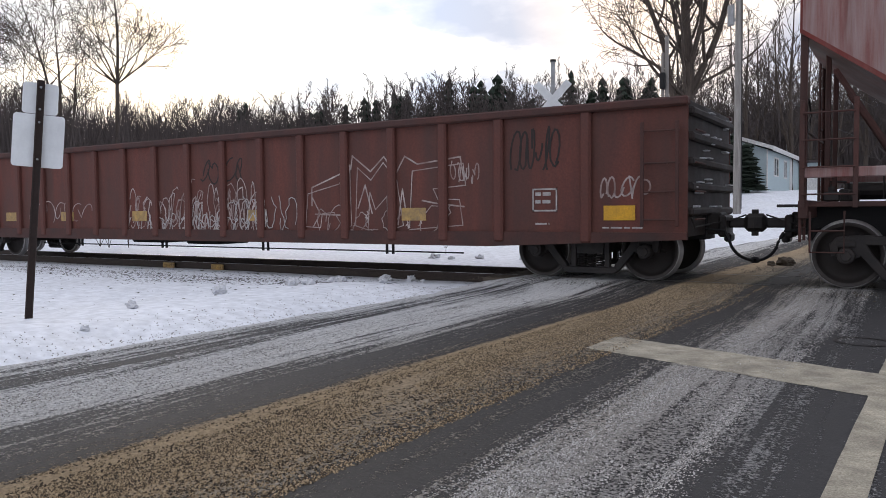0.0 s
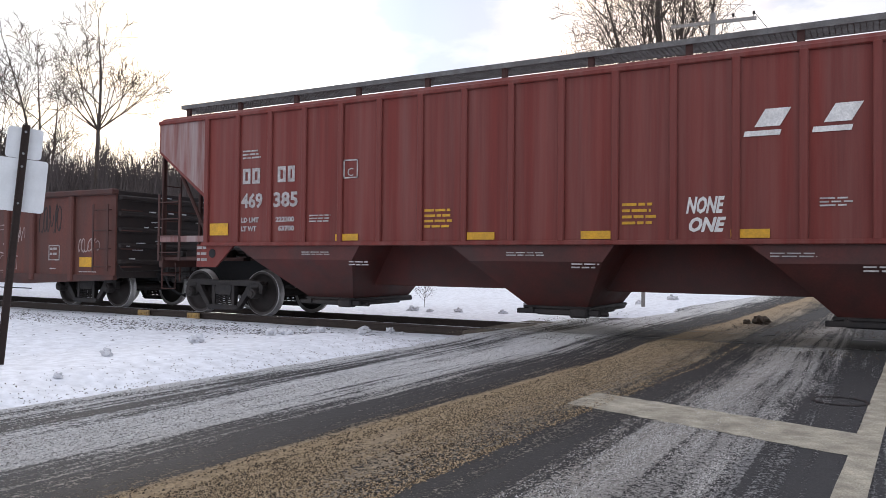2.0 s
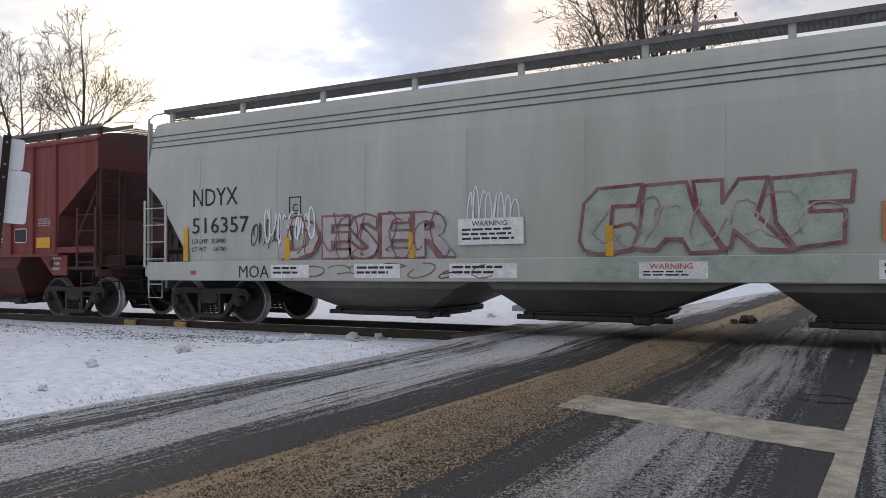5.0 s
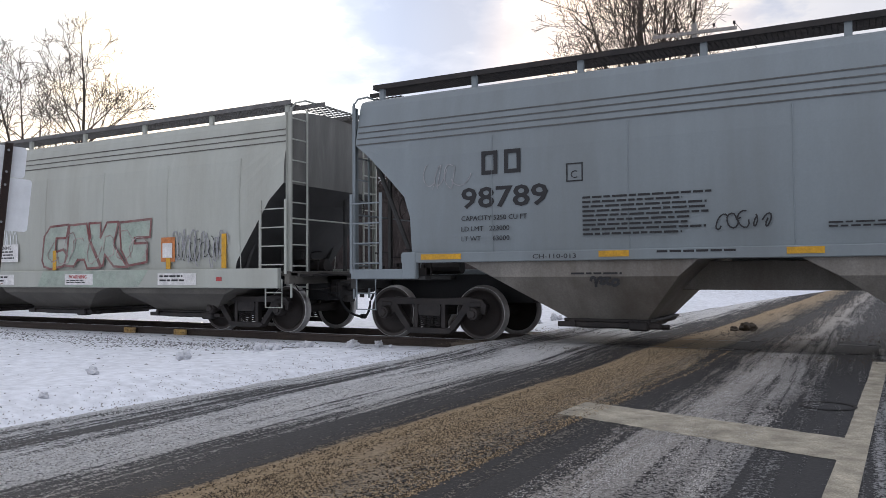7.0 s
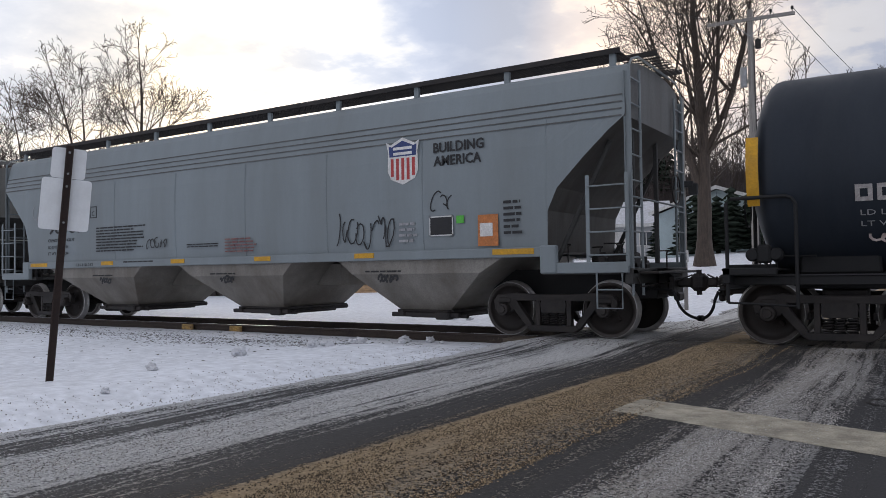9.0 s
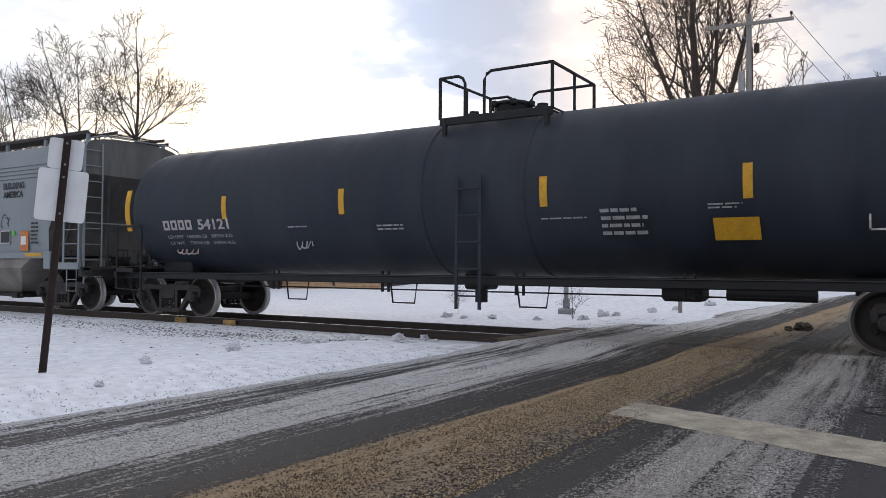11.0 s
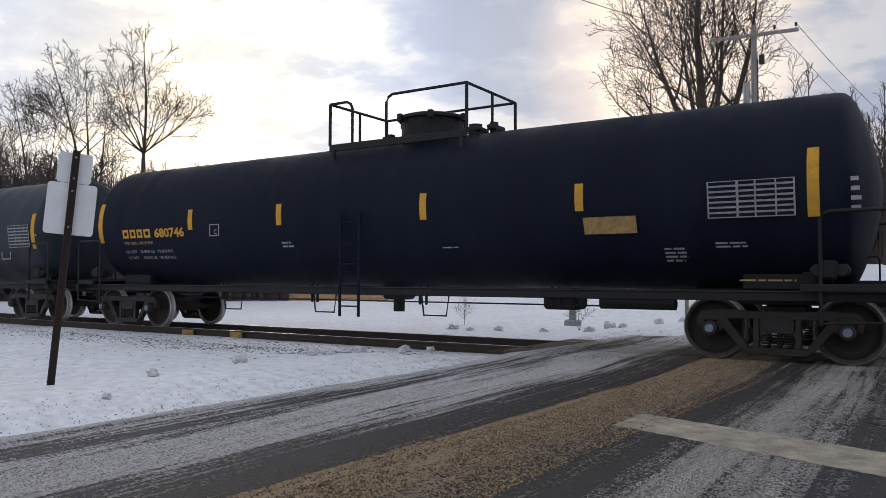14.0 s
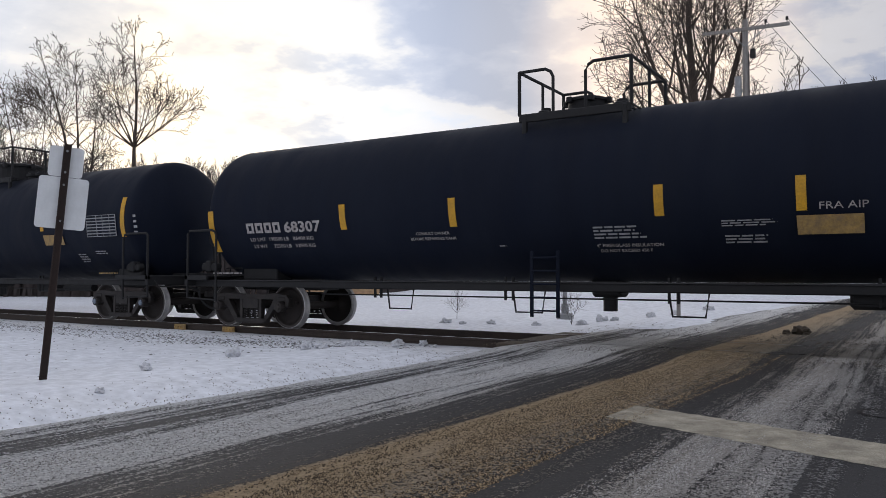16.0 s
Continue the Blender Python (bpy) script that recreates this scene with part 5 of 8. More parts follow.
    frame_mark(c, 13.05 + o + 0.0, y, 1.75, 0.48, 0.34, WHITE)
    panel(c, 13.07 + o, y, 1.77, 0.44, 0.30, BLACKTXT, "data_panel")
    bars(c, 12.2 + o, y, 2.02, 0.42, 0.36, 5, DULLWHITE, seed=12)
    bars(c, 11.4 + o, y, 2.02, 0.4, 0.14, 3, DULLWHITE, seed=13)
    bars(c, 13.95 + o, y, 2.3, 0.55, 0.2, 4, DULLWHITE, seed=14)
    letters(c, "NONE", 9.70 + o, y, 1.86, 0.22, WHITE, 0.52, name="graffiti", fat=0.012, shear=0.3)
    letters(c, "ONE", 9.74 + o, y, 1.60, 0.19, WHITE, 0.50, name="graffiti", fat=0.012, shear=0.3)
    for x in (2.9, 7.1, 11.0):
        bars(c, x + o - 0.2, -HALF + 0.05, 1.30, 0.7, 0.08, 2, DULLWHITE, seed=int(x) + 3)
        bars(c, x + o + 0.9, -HALF + 0.05, 1.13, 0.5, 0.10, 2, DULLWHITE, seed=int(x) + 5)
    for x in (0.22, 14.59):
        bogie(c, x + o)
    coupler(c, L + o, -1, 0.75)
    coupler(c, R + o, 1, 0.75)


def seams(car, l, r, zs, mat, section):
    """Long roll-formed beads under the eave."""
    # callers pass a darker colour so the beads read as shaded recess lines
    for s in (-1, 1):
        bm = bmesh.new()
        for z in zs:
            y = s * (abs(section(z)[0][0]) + 0.004)
            box(bm, (l, y - 0.010, z - 0.009), (r, y + 0.010, z + 0.009))
        part("roof_bead", bm, mat, car)


def uprights(car, xs, z0, z1, mat, section):
    me = None
    for x in xs:
        for s in (-1, 1):
            bm = bmesh.new()
            n = 6
            pts = [(x, s * (abs(section(z0 + (z1 - z0) * k / n)[0][0]) + 0.001), z0 + (z1 - z0) * k / n) for k in range(n + 1)]
            tube(bm, pts, 0.012, 4)
            part("weld_seam", bm, mat, car)


def build_pale_hopper():
    L, R = 17.55, 34.40
    xc = (L + R) / 2
    o = -xc
    c = car_thing("covered_hopper_wagon", xc, "weathered pale grey covered hopper wagon with colourful graffiti", "rail wagon")
    zs, ze = 1.24, 4.07
    sec = round_section(ze, 4.34, zs)
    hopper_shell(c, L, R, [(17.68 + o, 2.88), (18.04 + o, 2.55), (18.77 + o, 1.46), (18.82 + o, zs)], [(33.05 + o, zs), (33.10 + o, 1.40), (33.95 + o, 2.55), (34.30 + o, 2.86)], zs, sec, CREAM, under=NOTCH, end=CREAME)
    seams(c, 17.7 + o, 34.28 + o, (3.66, 3.78, 3.90), CREAMD, sec)
    uprights(c, [19.2 + o + i * 2.0 for i in range(8)], zs, 3.4, CREAM, sec)
    for s in (-1, 1):
        part("side_sill", box(bmesh.new(), (17.75 + o, s * (HALF - 0.03) - 0.06, 0.88), (34.2 + o, s * (HALF - 0.03) + 0.06, 1.26), 0.015), CREAM, c, "deep pale side sill with warning plates")
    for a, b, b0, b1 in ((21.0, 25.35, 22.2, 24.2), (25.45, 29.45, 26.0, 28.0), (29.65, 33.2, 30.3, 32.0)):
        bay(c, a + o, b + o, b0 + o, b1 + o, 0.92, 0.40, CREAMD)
    centre_sill(c, L + o, L + o + 3.2)
    centre_sill(c, R + o - 3.2, R + o)
    walkway(c, 17.7 + o, 34.3 + o, 4.06, 4.42, GALVD, CREAM, 9)
    end_frame(c, L + o + 0.05, -1, 18.8 + o, 1.2, 4.2, CREAM, NOTCH)
    end_frame(c, R + o - 0.05, 1, 33.1 + o, 1.2, 4.2, CREAM, NOTCH)
    end_gear(c, L + o, -1, 1.18, CREAM, STEEL, 5)
    end_gear(c, R + o, 1, 1.18, CREAMD, STEEL, 6)
    y = -HALF + 0.015
    letters(c, "NDYX", 19.02 + o, y, 2.36, 0.36, BLACKTXT, 1.2)
    letters(c, "516357", 19.0 + o, y, 1.82, 0.32, BLACKTXT, 1.5)
    letters(c, "LD LMT  223400", 19.0 + o, y, 1.62, 0.09, BLACKTXT, 0.9)
    letters(c, "LT WT     66700", 19.0 + o, y, 1.46, 0.09, BLACKTXT, 0.9)
    frame_mark(c, 21.5 + o, y, 2.12, 0.28, 0.32, BLACKTXT, 0.018)
    letters(c, "C", 21.58 + o, y, 2.17, 0.14, BLACKTXT)
    for x in (18.76, 21.4, 24.1, 27.5, 31.2, 32.75):
        part("reflector", box(bmesh.new(), (x + o, y - 0.014, 1.27), (x + o + 0.12, y, 1.95 if x in (18.76, 32.75) else 1.72)), YELLOW, c, "upright yellow reflective strip")
    ys = -HALF - 0.032
    # sprayed pieces, from fat to thin so that the outline shows
    for dx, m, f in ((0, MAROON, 0.06), (0.0, LILAC, 0.018)):
        letters(c, "DESER", 21.3 + o, y - (0.0 if f > 0.03 else 0.006), 1.32, 0.72, m, 3.7, name="graffiti", fat=f)
    throw_up(c, 27.1 + o, y, 1.30, 3.65, 1.0, MINT, MAROON)
    part("graffiti", prism(bmesh.new(), [(27.0 + o, 0.90), (27.2 + o, 1.25), (30.7 + o, 1.25), (30.4 + o, 0.90)], ys - 0.002, ys + 0.001), MINT, c)
    strokes(c, scrawl(9, 41), 20.6 + o, y, 1.5, 1.0, 0.55, BLACKTXT, 0.02)
    strokes(c, scrawl(8, 43), 20.9 + o, y - 0.004, 1.55, 1.2, 0.7, SIGN, 0.03)
    strokes(c, scrawl(10, 45), 31.5 + o, y, 1.42, 1.3, 0.5, BLACKTXT, 0.016)
    strokes(c, scrawl(8, 49), 25.2 + o, y, 1.5, 0.9, 0.9, SIGN, 0.02)
    strokes(c, scrawl(9, 141), 21.5 + o, y - 0.012, 1.26, 3.4, 0.85, MAROON, 0.022, wob=0.02)
    strokes(c, scrawl(7, 143), 27.3 + o, y - 0.014, 1.35, 3.3, 0.8, PALE, 0.02, wob=0.02)
    strokes(c, scrawl(8, 145), 21.2 + o, ys - 0.001, 0.90, 4.6, 0.30, MAROON, 0.02)
    strokes(c, scrawl(12, 147), 31.4 + o, y - 0.006, 1.32, 1.5, 0.75, GREYTEXT, 0.022, wob=0.02)
    letters(c, "MOA", 20.3 + o, ys, 0.94, 0.24, BLACKTXT, 0.75, name="graffiti")
    panel(c, 25.05 + o, y - 0.012, 1.48, 1.15, 0.42, WHITE, "warning_plate")
    letters(c, "WARNING", 25.3 + o, y - 0.02, 1.78, 0.08, BLACKTXT, 0.62)
    bars(c, 25.12 + o, y - 0.018, 1.74, 1.0, 0.22, 3, BLACKTXT, seed=61)
    for x, w in ((21.1, 0.9), (23.0, 0.95), (24.9, 1.2), (28.0, 0.95), (31.0, 1.1)):
        panel(c, x + o, ys, 0.94, w, 0.24, WHITE, "warning_plate")
        if x in (28.0,):
            letters(c, "WARNING", x + 0.15 + o, ys - 0.009, 1.08, 0.08, REDS, 0.6)
            bars(c, x + 0.06 + o, ys - 0.007, 1.05, w * 0.8, 0.09, 2, BLACKTXT, seed=int(x))
        else:
            bars(c, x + 0.06 + o, ys - 0.007, 1.14, w * 0.8, 0.17, 2, BLACKTXT, seed=int(x))
    panel(c, 31.05 + o, y - 0.003, 1.42, 0.4, 0.5, ORANGE, "placard_holder")
    panel(c, 31.1 + o, y - 0.012, 1.5, 0.28, 0.3, WHITE, "placard")
    panel(c, 32.65 + o, ys, 1.02, 0.14, 0.08, REDS, "sticker")
    panel(c, 19.0 + o, ys, 1.0, 0.14, 0.08, REDS, "sticker")
    for x in (18.95, 32.92):
        bogie(c, x + o)
    coupler(c, L + o, -1, 0.72)
    coupler(c, R + o, 1, 0.68)


def shield(c, x, y, z, w, h):
    def outline(k):
        pts = [(-0.5, 0.92), (-0.36, 0.86), (0.0, 1.0), (0.36, 0.86), (0.5, 0.92), (0.44, 0.70), (0.46, 0.30), (0.36, 0.12), (0.0, 0.0), (-0.36, 0.12), (-0.46, 0.30), (-0.44, 0.70)]
        return [(x + a * w * k, z + h / 2 + (b - 0.5) * h * k) for a, b in pts]
    s = part("shield_emblem", prism(bmesh.new(), outline(1.0), y - 0.004, y), WHITE, c, "shield emblem, blue top over red and white stripes")
    part("emblem_field", prism(bmesh.new(), [(x - w * .40, z + h * .60), (x + w * .40, z + h * .60), (x + w * .42, z + h * .84), (x + w * .33, z + h * .81), (x, z + h * .93), (x - w * .33, z + h * .81), (x - w * .42, z + h * .84)], y - 0.007, y - 0.004), BLUE, s)
    for i in range(5):
        a = x - w * 0.36 + i * w * 0.16
        part("emblem_stripe", box(bmesh.new(), (a, y - 0.007, z + h * (0.10 if i in (1, 2, 3) else 0.18)), (a + w * 0.085, y - 0.004, z + h * 0.56)), REDS, s)
    bm = bmesh.new()
    for k in range(2):
        box(bm, (x - w * 0.28, y - 0.009, z + h * (0.63 + 0.11 * k)), (x + w * 0.28, y - 0.007, z + h * (0.69 + 0.11 * k)))
    part("emblem_bar", bm, WHITE, s)


def build_grey_hopper():
    L, R = 35.80, 53.32
    xc = (L + R) / 2
    o = -xc
    c = car_thing("covered_hopper_wagon", xc, "blue-grey smooth-sided covered hopper wagon with a shield emblem", "rail wagon")
    zs, ze = 1.40, 4.11
    sec = round_section(ze, 4.38, zs)
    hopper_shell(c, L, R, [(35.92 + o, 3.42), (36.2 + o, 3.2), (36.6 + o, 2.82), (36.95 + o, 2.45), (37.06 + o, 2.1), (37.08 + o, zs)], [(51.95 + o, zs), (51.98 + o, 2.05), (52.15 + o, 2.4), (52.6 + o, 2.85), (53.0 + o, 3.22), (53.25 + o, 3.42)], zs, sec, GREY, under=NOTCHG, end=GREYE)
    seams(c, 35.95 + o, 53.2 + o, (3.42, 3.53, 3.64, 3.75), GREYE, sec)
    uprights(c, [38.6 + o + i * 2.2 for i in range(6)], zs, 3.36, GREY, sec)
    for s in (-1, 1):
        part("side_sill", box(bmesh.new(), (36.9 + o, s * (HALF - 0.04) - 0.05, 1.32), (52.1 + o, s * (HALF - 0.04) + 0.05, 1.48), 0.012), GREY, c)
        for a, b in ((35.85, 37.05), (51.95, 53.28)):
            part("end_sill", box(bmesh.new(), (a + o, s * (HALF - 0.05) - 0.05, 1.05), (b + o, s * (HALF - 0.05) + 0.05, 1.22), 0.012), GREY, c)
        for a in (36.92, 51.85):
            part("gusset_plate", box(bmesh.new(), (a + o, s * (HALF - 0.03) - 0.06, 1.05), (a + 0.28 + o, s * (HALF - 0.03) + 0.06, 1.5), 0.02), GREY, c)
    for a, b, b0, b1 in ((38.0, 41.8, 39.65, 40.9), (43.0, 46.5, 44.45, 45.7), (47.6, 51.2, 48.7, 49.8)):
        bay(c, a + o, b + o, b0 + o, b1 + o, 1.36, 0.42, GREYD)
    centre_sill(c, L + o, L + o + 3.0)
    centre_sill(c, R + o - 3.0, R + o)
    centre_sill(c, L + o + 3.0, R + o - 3.0, GREYD, z0=0.86, z1=1.3)
    walkway(c, 36.0 + o, 53.2 + o, 4.08, 4.45, STEEL, GREY, 10)
    end_frame(c, L + o + 0.05, -1, 37.0 + o, 1.2, 4.1, GREY, NOTCH)
    end_frame(c, R + o - 0.05, 1, 52.0 + o, 1.2, 4.1, GREY, NOTCH)
    end_gear(c, L + o, -1, 1.1, NOTCH, STEEL, 7)
    end_gear(c, R + o, 1, 1.1, NOTCH, STEEL, 8)
    y = -HALF + 0.015
    block_mark(c, 38.42 + o, y, 2.72, 0.38, (0.28, 0.28), BLACKTXT, gap=0.12)
    letters(c, "98789", 38.05 + o, y, 2.20, 0.33, BLACKTXT, 1.5, fat=0.008)
    letters(c, "CAPACITY 5250 CU FT", 38.05 + o, y, 1.99, 0.08, BLACKTXT, 1.15)
    letters(c, "LD LMT   223000", 38.05 + o, y, 1.82, 0.08, BLACKTXT, 0.85)
    letters(c, "LT WT      63000", 38.05 + o, y, 1.66, 0.08, BLACKTXT, 0.85)
    frame_mark(c, 39.85 + o, y, 2.52, 0.26, 0.28, BLACKTXT, 0.018)
    letters(c, "C", 39.92 + o, y, 2.57, 0.12, BLACKTXT)
    bars(c, 40.1 + o, y, 2.28, 1.9, 0.62, 9, BLACKTXT, seed=70)
    bars(c, 43.4 + o, y, 1.78, 1.2, 0.1, 2, BLACKTXT, seed=71)
    bars(c, 44.6 + o, y, 1.86, 1.0, 0.32, 5, MAROON, seed=72)
    letters(c, "CH-110-013", 39.3 + o, -HALF - 0.014, 1.36, 0.07, BLACKTXT, 0.7)
    bars(c, 41.2 + o, -HALF - 0.012, 1.45, 1.3, 0.07, 1, BLACKTXT, seed=73)
    for x in (37.3, 40.35, 42.9, 45.5, 48.1, 51.0):
        w = 0.75 if x in (37.3, 51.0) else 0.45
        part("reflector", box(bmesh.new(), (x + o, -HALF - 0.022, 1.37), (x + o + w, -HALF - 0.008, 1.46)), YELLOW, c, "yellow reflective patch")
    shield(c, 49.20 + o, y, 2.66, 0.72, 0.84)
    letters(c, "BUILDING", 49.85 + o, y, 3.16, 0.17, BLACKTXT, 1.0, fat=0.006)
    letters(c, "AMERICA", 49.85 + o, y, 2.93, 0.17, BLACKTXT, 0.95, fat=0.006)
    frame_mark(c, 49.75 + o, y, 1.72, 0.48, 0.34, WHITE)
    panel(c, 49.77 + o, y, 1.74, 0.44, 0.30, BLACKTXT, "data_panel")
    panel(c, 50.3 + o, y, 1.92, 0.15, 0.13, GREENP, "sticker")
    panel(c, 50.72 + o, y, 1.52, 0.38, 0.52, ORANGE, "placard_holder")
    panel(c, 50.76 + o, y - 0.008, 1.68, 0.24, 0.22, WHITE, "placard")
    bars(c, 51.2 + o, y, 2.25, 0.35, 0.6, 6, BLACKTXT, seed=75)
    bars(c, 49.1 + o, y, 1.98, 0.4, 0.4, 4, GREYTEXT, seed=76)
    strokes(c, scrawl(8, 77), 47.6 + o, y, 1.55, 1.4, 0.62, BLACKTXT, 0.024)
    strokes(c, scrawl(3, 78), 49.8 + o, y, 2.12, 0.5, 0.36, BLACKTXT, 0.022)
    strokes(c, scrawl(5, 79), 42.0 + o, y, 1.72, 0.75, 0.24, BLACKTXT, 0.02)
    strokes(c, scrawl(4, 80), 37.35 + o, y, 2.5, 0.8, 0.5, GREYTEXT, 0.014)
    for x in (40.2, 44.4, 48.6):
        strokes(c, scrawl(5, int(x)), x + o, -HALF + 0.05, 0.93, 0.42, 0.14, BLACKTXT, 0.04, "stencil")
        bars(c, x - 0.3 + o, -HALF + 0.05, 1.14, 0.9, 0.06, 1, BLACKTXT, seed=int(x))
    for x in (37.15, 51.82):
        bogie(c, x + o)
    coupler(c, L + o, -1, 0.72)
    coupler(c, R + o, 1, 0.62)


def tank_body(c, l, r, rad, zc, mat):
    """Barrel with dished heads under a conical jacket, its shoulder rounded."""
    head = ((0.0, 0.0), (0.012, 0.12), (0.05, 0.27), (0.11, 0.45), (0.18, 0.62), (0.255, 0.78), (0.32, 0.885), (0.38, 0.95), (0.45, 0.987), (0.54, 1.0), (0.62, 1.0))
    prof = [(l + x, rad * q) for x, q in head]
    prof += [(l + 0.62 + (r - l - 1.24) * k / 8, rad) for k in range(1, 8)]
    prof += [(r - x, rad * q) for x, q in head[::-1]]
    return part("tank", lathe_x(bmesh.new(), prof, 72, (0, zc)), mat, c, smooth=True)


def on_tank(rad, zc, z, lift=0.004):
    return -math.sqrt(max(0.0, rad * rad - (z - zc) ** 2)) - lift


def curved_bar(c, x, w, z0, z1, rad, zc, mat, name="reflector", label="upright yellow reflective strip"):
    bm = bmesh.new()
    n = 8
    rows = []
    for k in range(n + 1):
        z = z0 + (z1 - z0) * k / n
        y = on_tank(rad, zc, z, 0.008)
        rows.append([bm.verts.new((x, y, z)), bm.verts.new((x + w, y, z)), bm.verts.new((x + w, y + 0.02, z)), bm.verts.new((x, y + 0.02, z))])
    for a, b in zip(rows, rows[1:]):
        for k in range(4):
            bm.faces.new((a[k], a[(k + 1) % 4], b[(k + 1) % 4], b[k]))
    bm.faces.new(rows[0])
    bm.faces.new(rows[-1][::-1])
    return part(name, bm, mat, c, label)


def tank_text(c, body, x, z, h, mat, rad, zc, width=None, **kw):
    """Letters tilted to lie on the curved flank."""
    zm = z + h / 2
    y = on_tank(rad, zc, zm, 0.012)
    tilt = math.degrees(math.asin(max(-1, min(1, (zm - zc) / rad))))
    ob = letters(c, body, 0, 0, 0, h, mat, width, **kw)
    ob.matrix_basis = pose(x, y, zm, -tilt) @ pose(0, 0, -h / 2)
    return ob


def tank_bars(c, x, z, w, h, rows, mat, rad, zc, seed):
    zm = z - h / 2
    y = on_tank(rad, zc, zm, 0.02)
    tilt = math.degrees(math.asin(max(-1, min(1, (zm - zc) / rad))))
    ob = bars(c, 0, 0, h / 2, w, h, rows, mat, seed=seed)
    ob.matrix_basis = pose(x, y, zm, -tilt)
    return ob


def tank_panel(c, x, z, w, h, mat, rad, zc, name="panel", lift=0.02):
    zm = z + h / 2
    tilt = math.degrees(math.asin(max(-1, min(1, (zm - zc) / rad))))
    ob = panel(c, 0, 0, -h / 2, w, h, mat, name)
    ob.matrix_basis = pose(x, on_tank(rad, zc, zm, lift), zm, -tilt)
    return ob


def platform(c, x0, x1, ztop, big, mat=BLACK, loops=None):
    """Manway platform with bent-pipe rails on top of the tank."""
    bm = bmesh.new()
    w = 0.95
    for y in (-w, w):
        box(bm, (x0, y - 0.03, ztop - 0.12), (x1, y + 0.03, ztop + 0.02), 0.01)
    for x in (x0 + 0.1, x1 - 0.1):
        for y in (-w, w):
            box(bm, (x - 0.04, y - 0.04, ztop - 0.75), (x + 0.04, y + 0.04, ztop), 0.01)
    deck = part("platform", bm, mat, c)
    slat = mesh_of("slat", box(bmesh.new(), (-0.012, -w, ztop - 0.02), (0.012, w, ztop + 0.01)), mat)
    for k in range(24):
        part("slat", slat, None, deck, at=pose(x0 + (x1 - x0) * k / 23, 0, 0))
    hr = 0.86 if big else 0.76
    r = 0.028
    def loop(a, b, y, z1):
        bm = bmesh.new()
        q = 0.14
        tube(bm, [(a, y, ztop), (a, y, ztop + z1 - q), (a + (q if b > a else -q) * 0.35, y, ztop + z1 - q * 0.35), (a + (q if b > a else -q), y, ztop + z1), (b, y, ztop + z1)], r, 8)
        tube(bm, [(b, y, ztop + z1), (b, y, ztop)], r * 1.15, 8)
        return bm
    m1, m2 = x0 + (x1 - x0) * 0.32, x0 + (x1 - x0) * 0.44
    m1 -= 0.45
    if loops:
        m1, m2 = x0 + loops[0], x0 + loops[1]
    part("handrail", loop(m1, x0, -w, hr * 0.98), mat, c)
    part("handrail", loop(m2, x1, -w, hr), mat, c)
    part("handrail", loop(m2, x1, w, hr), mat, c)
    part("handrail", loop(m1, x0, w, hr * 0.98), mat, c)
    for x in (x0, x1):
        z1 = hr * (0.98 if x == x0 else 1.0)
        bm = tube(bmesh.new(), [(x, -w, ztop + z1), (x, w, ztop + z1)], r, 8)
        tube(bm, [(x, 0.0, ztop), (x, 0.0, ztop + z1)], r, 8)
        part("handrail", bm, mat, c)
    bm = bmesh.new()
    xm = (x0 + x1) / 2 + (0.25 if big else -0.12)
    hd = 0.56 if big else 0.38
    rd = 0.62 if big else 0.34
    n = 24
    prof = [(rd, -0.2), (rd, hd * 0.8), (rd * 1.12, hd * 0.82), (rd * 1.12, hd * 0.92), (rd * 0.9, hd), (0, hd)]
    rings = [[bm.verts.new((xm + q * math.cos(k * math.tau / n), q * math.sin(k * math.tau / n), ztop + z)) for k in range(n)] if q else [bm.verts.new((xm, 0, ztop + z))] for q, z in prof]
    for a, b in zip(rings, rings[1:]):
        for k in range(n):
            bm.faces.new(list(dict.fromkeys([a[k % len(a)], a[(k + 1) % len(a)], b[(k + 1) % len(b)], b[k % len(b)]])))
    for k in range(6):
        a = k * math.tau / 6
        box(bm, (xm + rd * 1.15 * math.cos(a) - 0.05, rd * 1.15 * math.sin(a) - 0.05, ztop + hd * 0.7), (xm + rd * 1.15 * math.cos(a) + 0.05, rd * 1.15 * math.sin(a) + 0.05, ztop + hd * 0.98), 0.015)
    part("manway", bm, mat, c, "domed manway with bolted lid", smooth=False)
    bm = bmesh.new()
    for dx, s in ((1.1, 0.13), (-0.9, 0.10), (1.5, 0.08)) if big else ((0.7, 0.10), (-0.7, 0.09)):
        tube(bm, [(xm + dx, -0.2, ztop - 0.1), (xm + dx, -0.2, ztop + 0.25)], s, 10)
        box(bm, (xm + dx - s, -0.35, ztop + 0.1), (xm + dx + s, 0.1, ztop + 0.2), 0.02)
        part("valve", bm, mat, c)
        bm = bmesh.new()


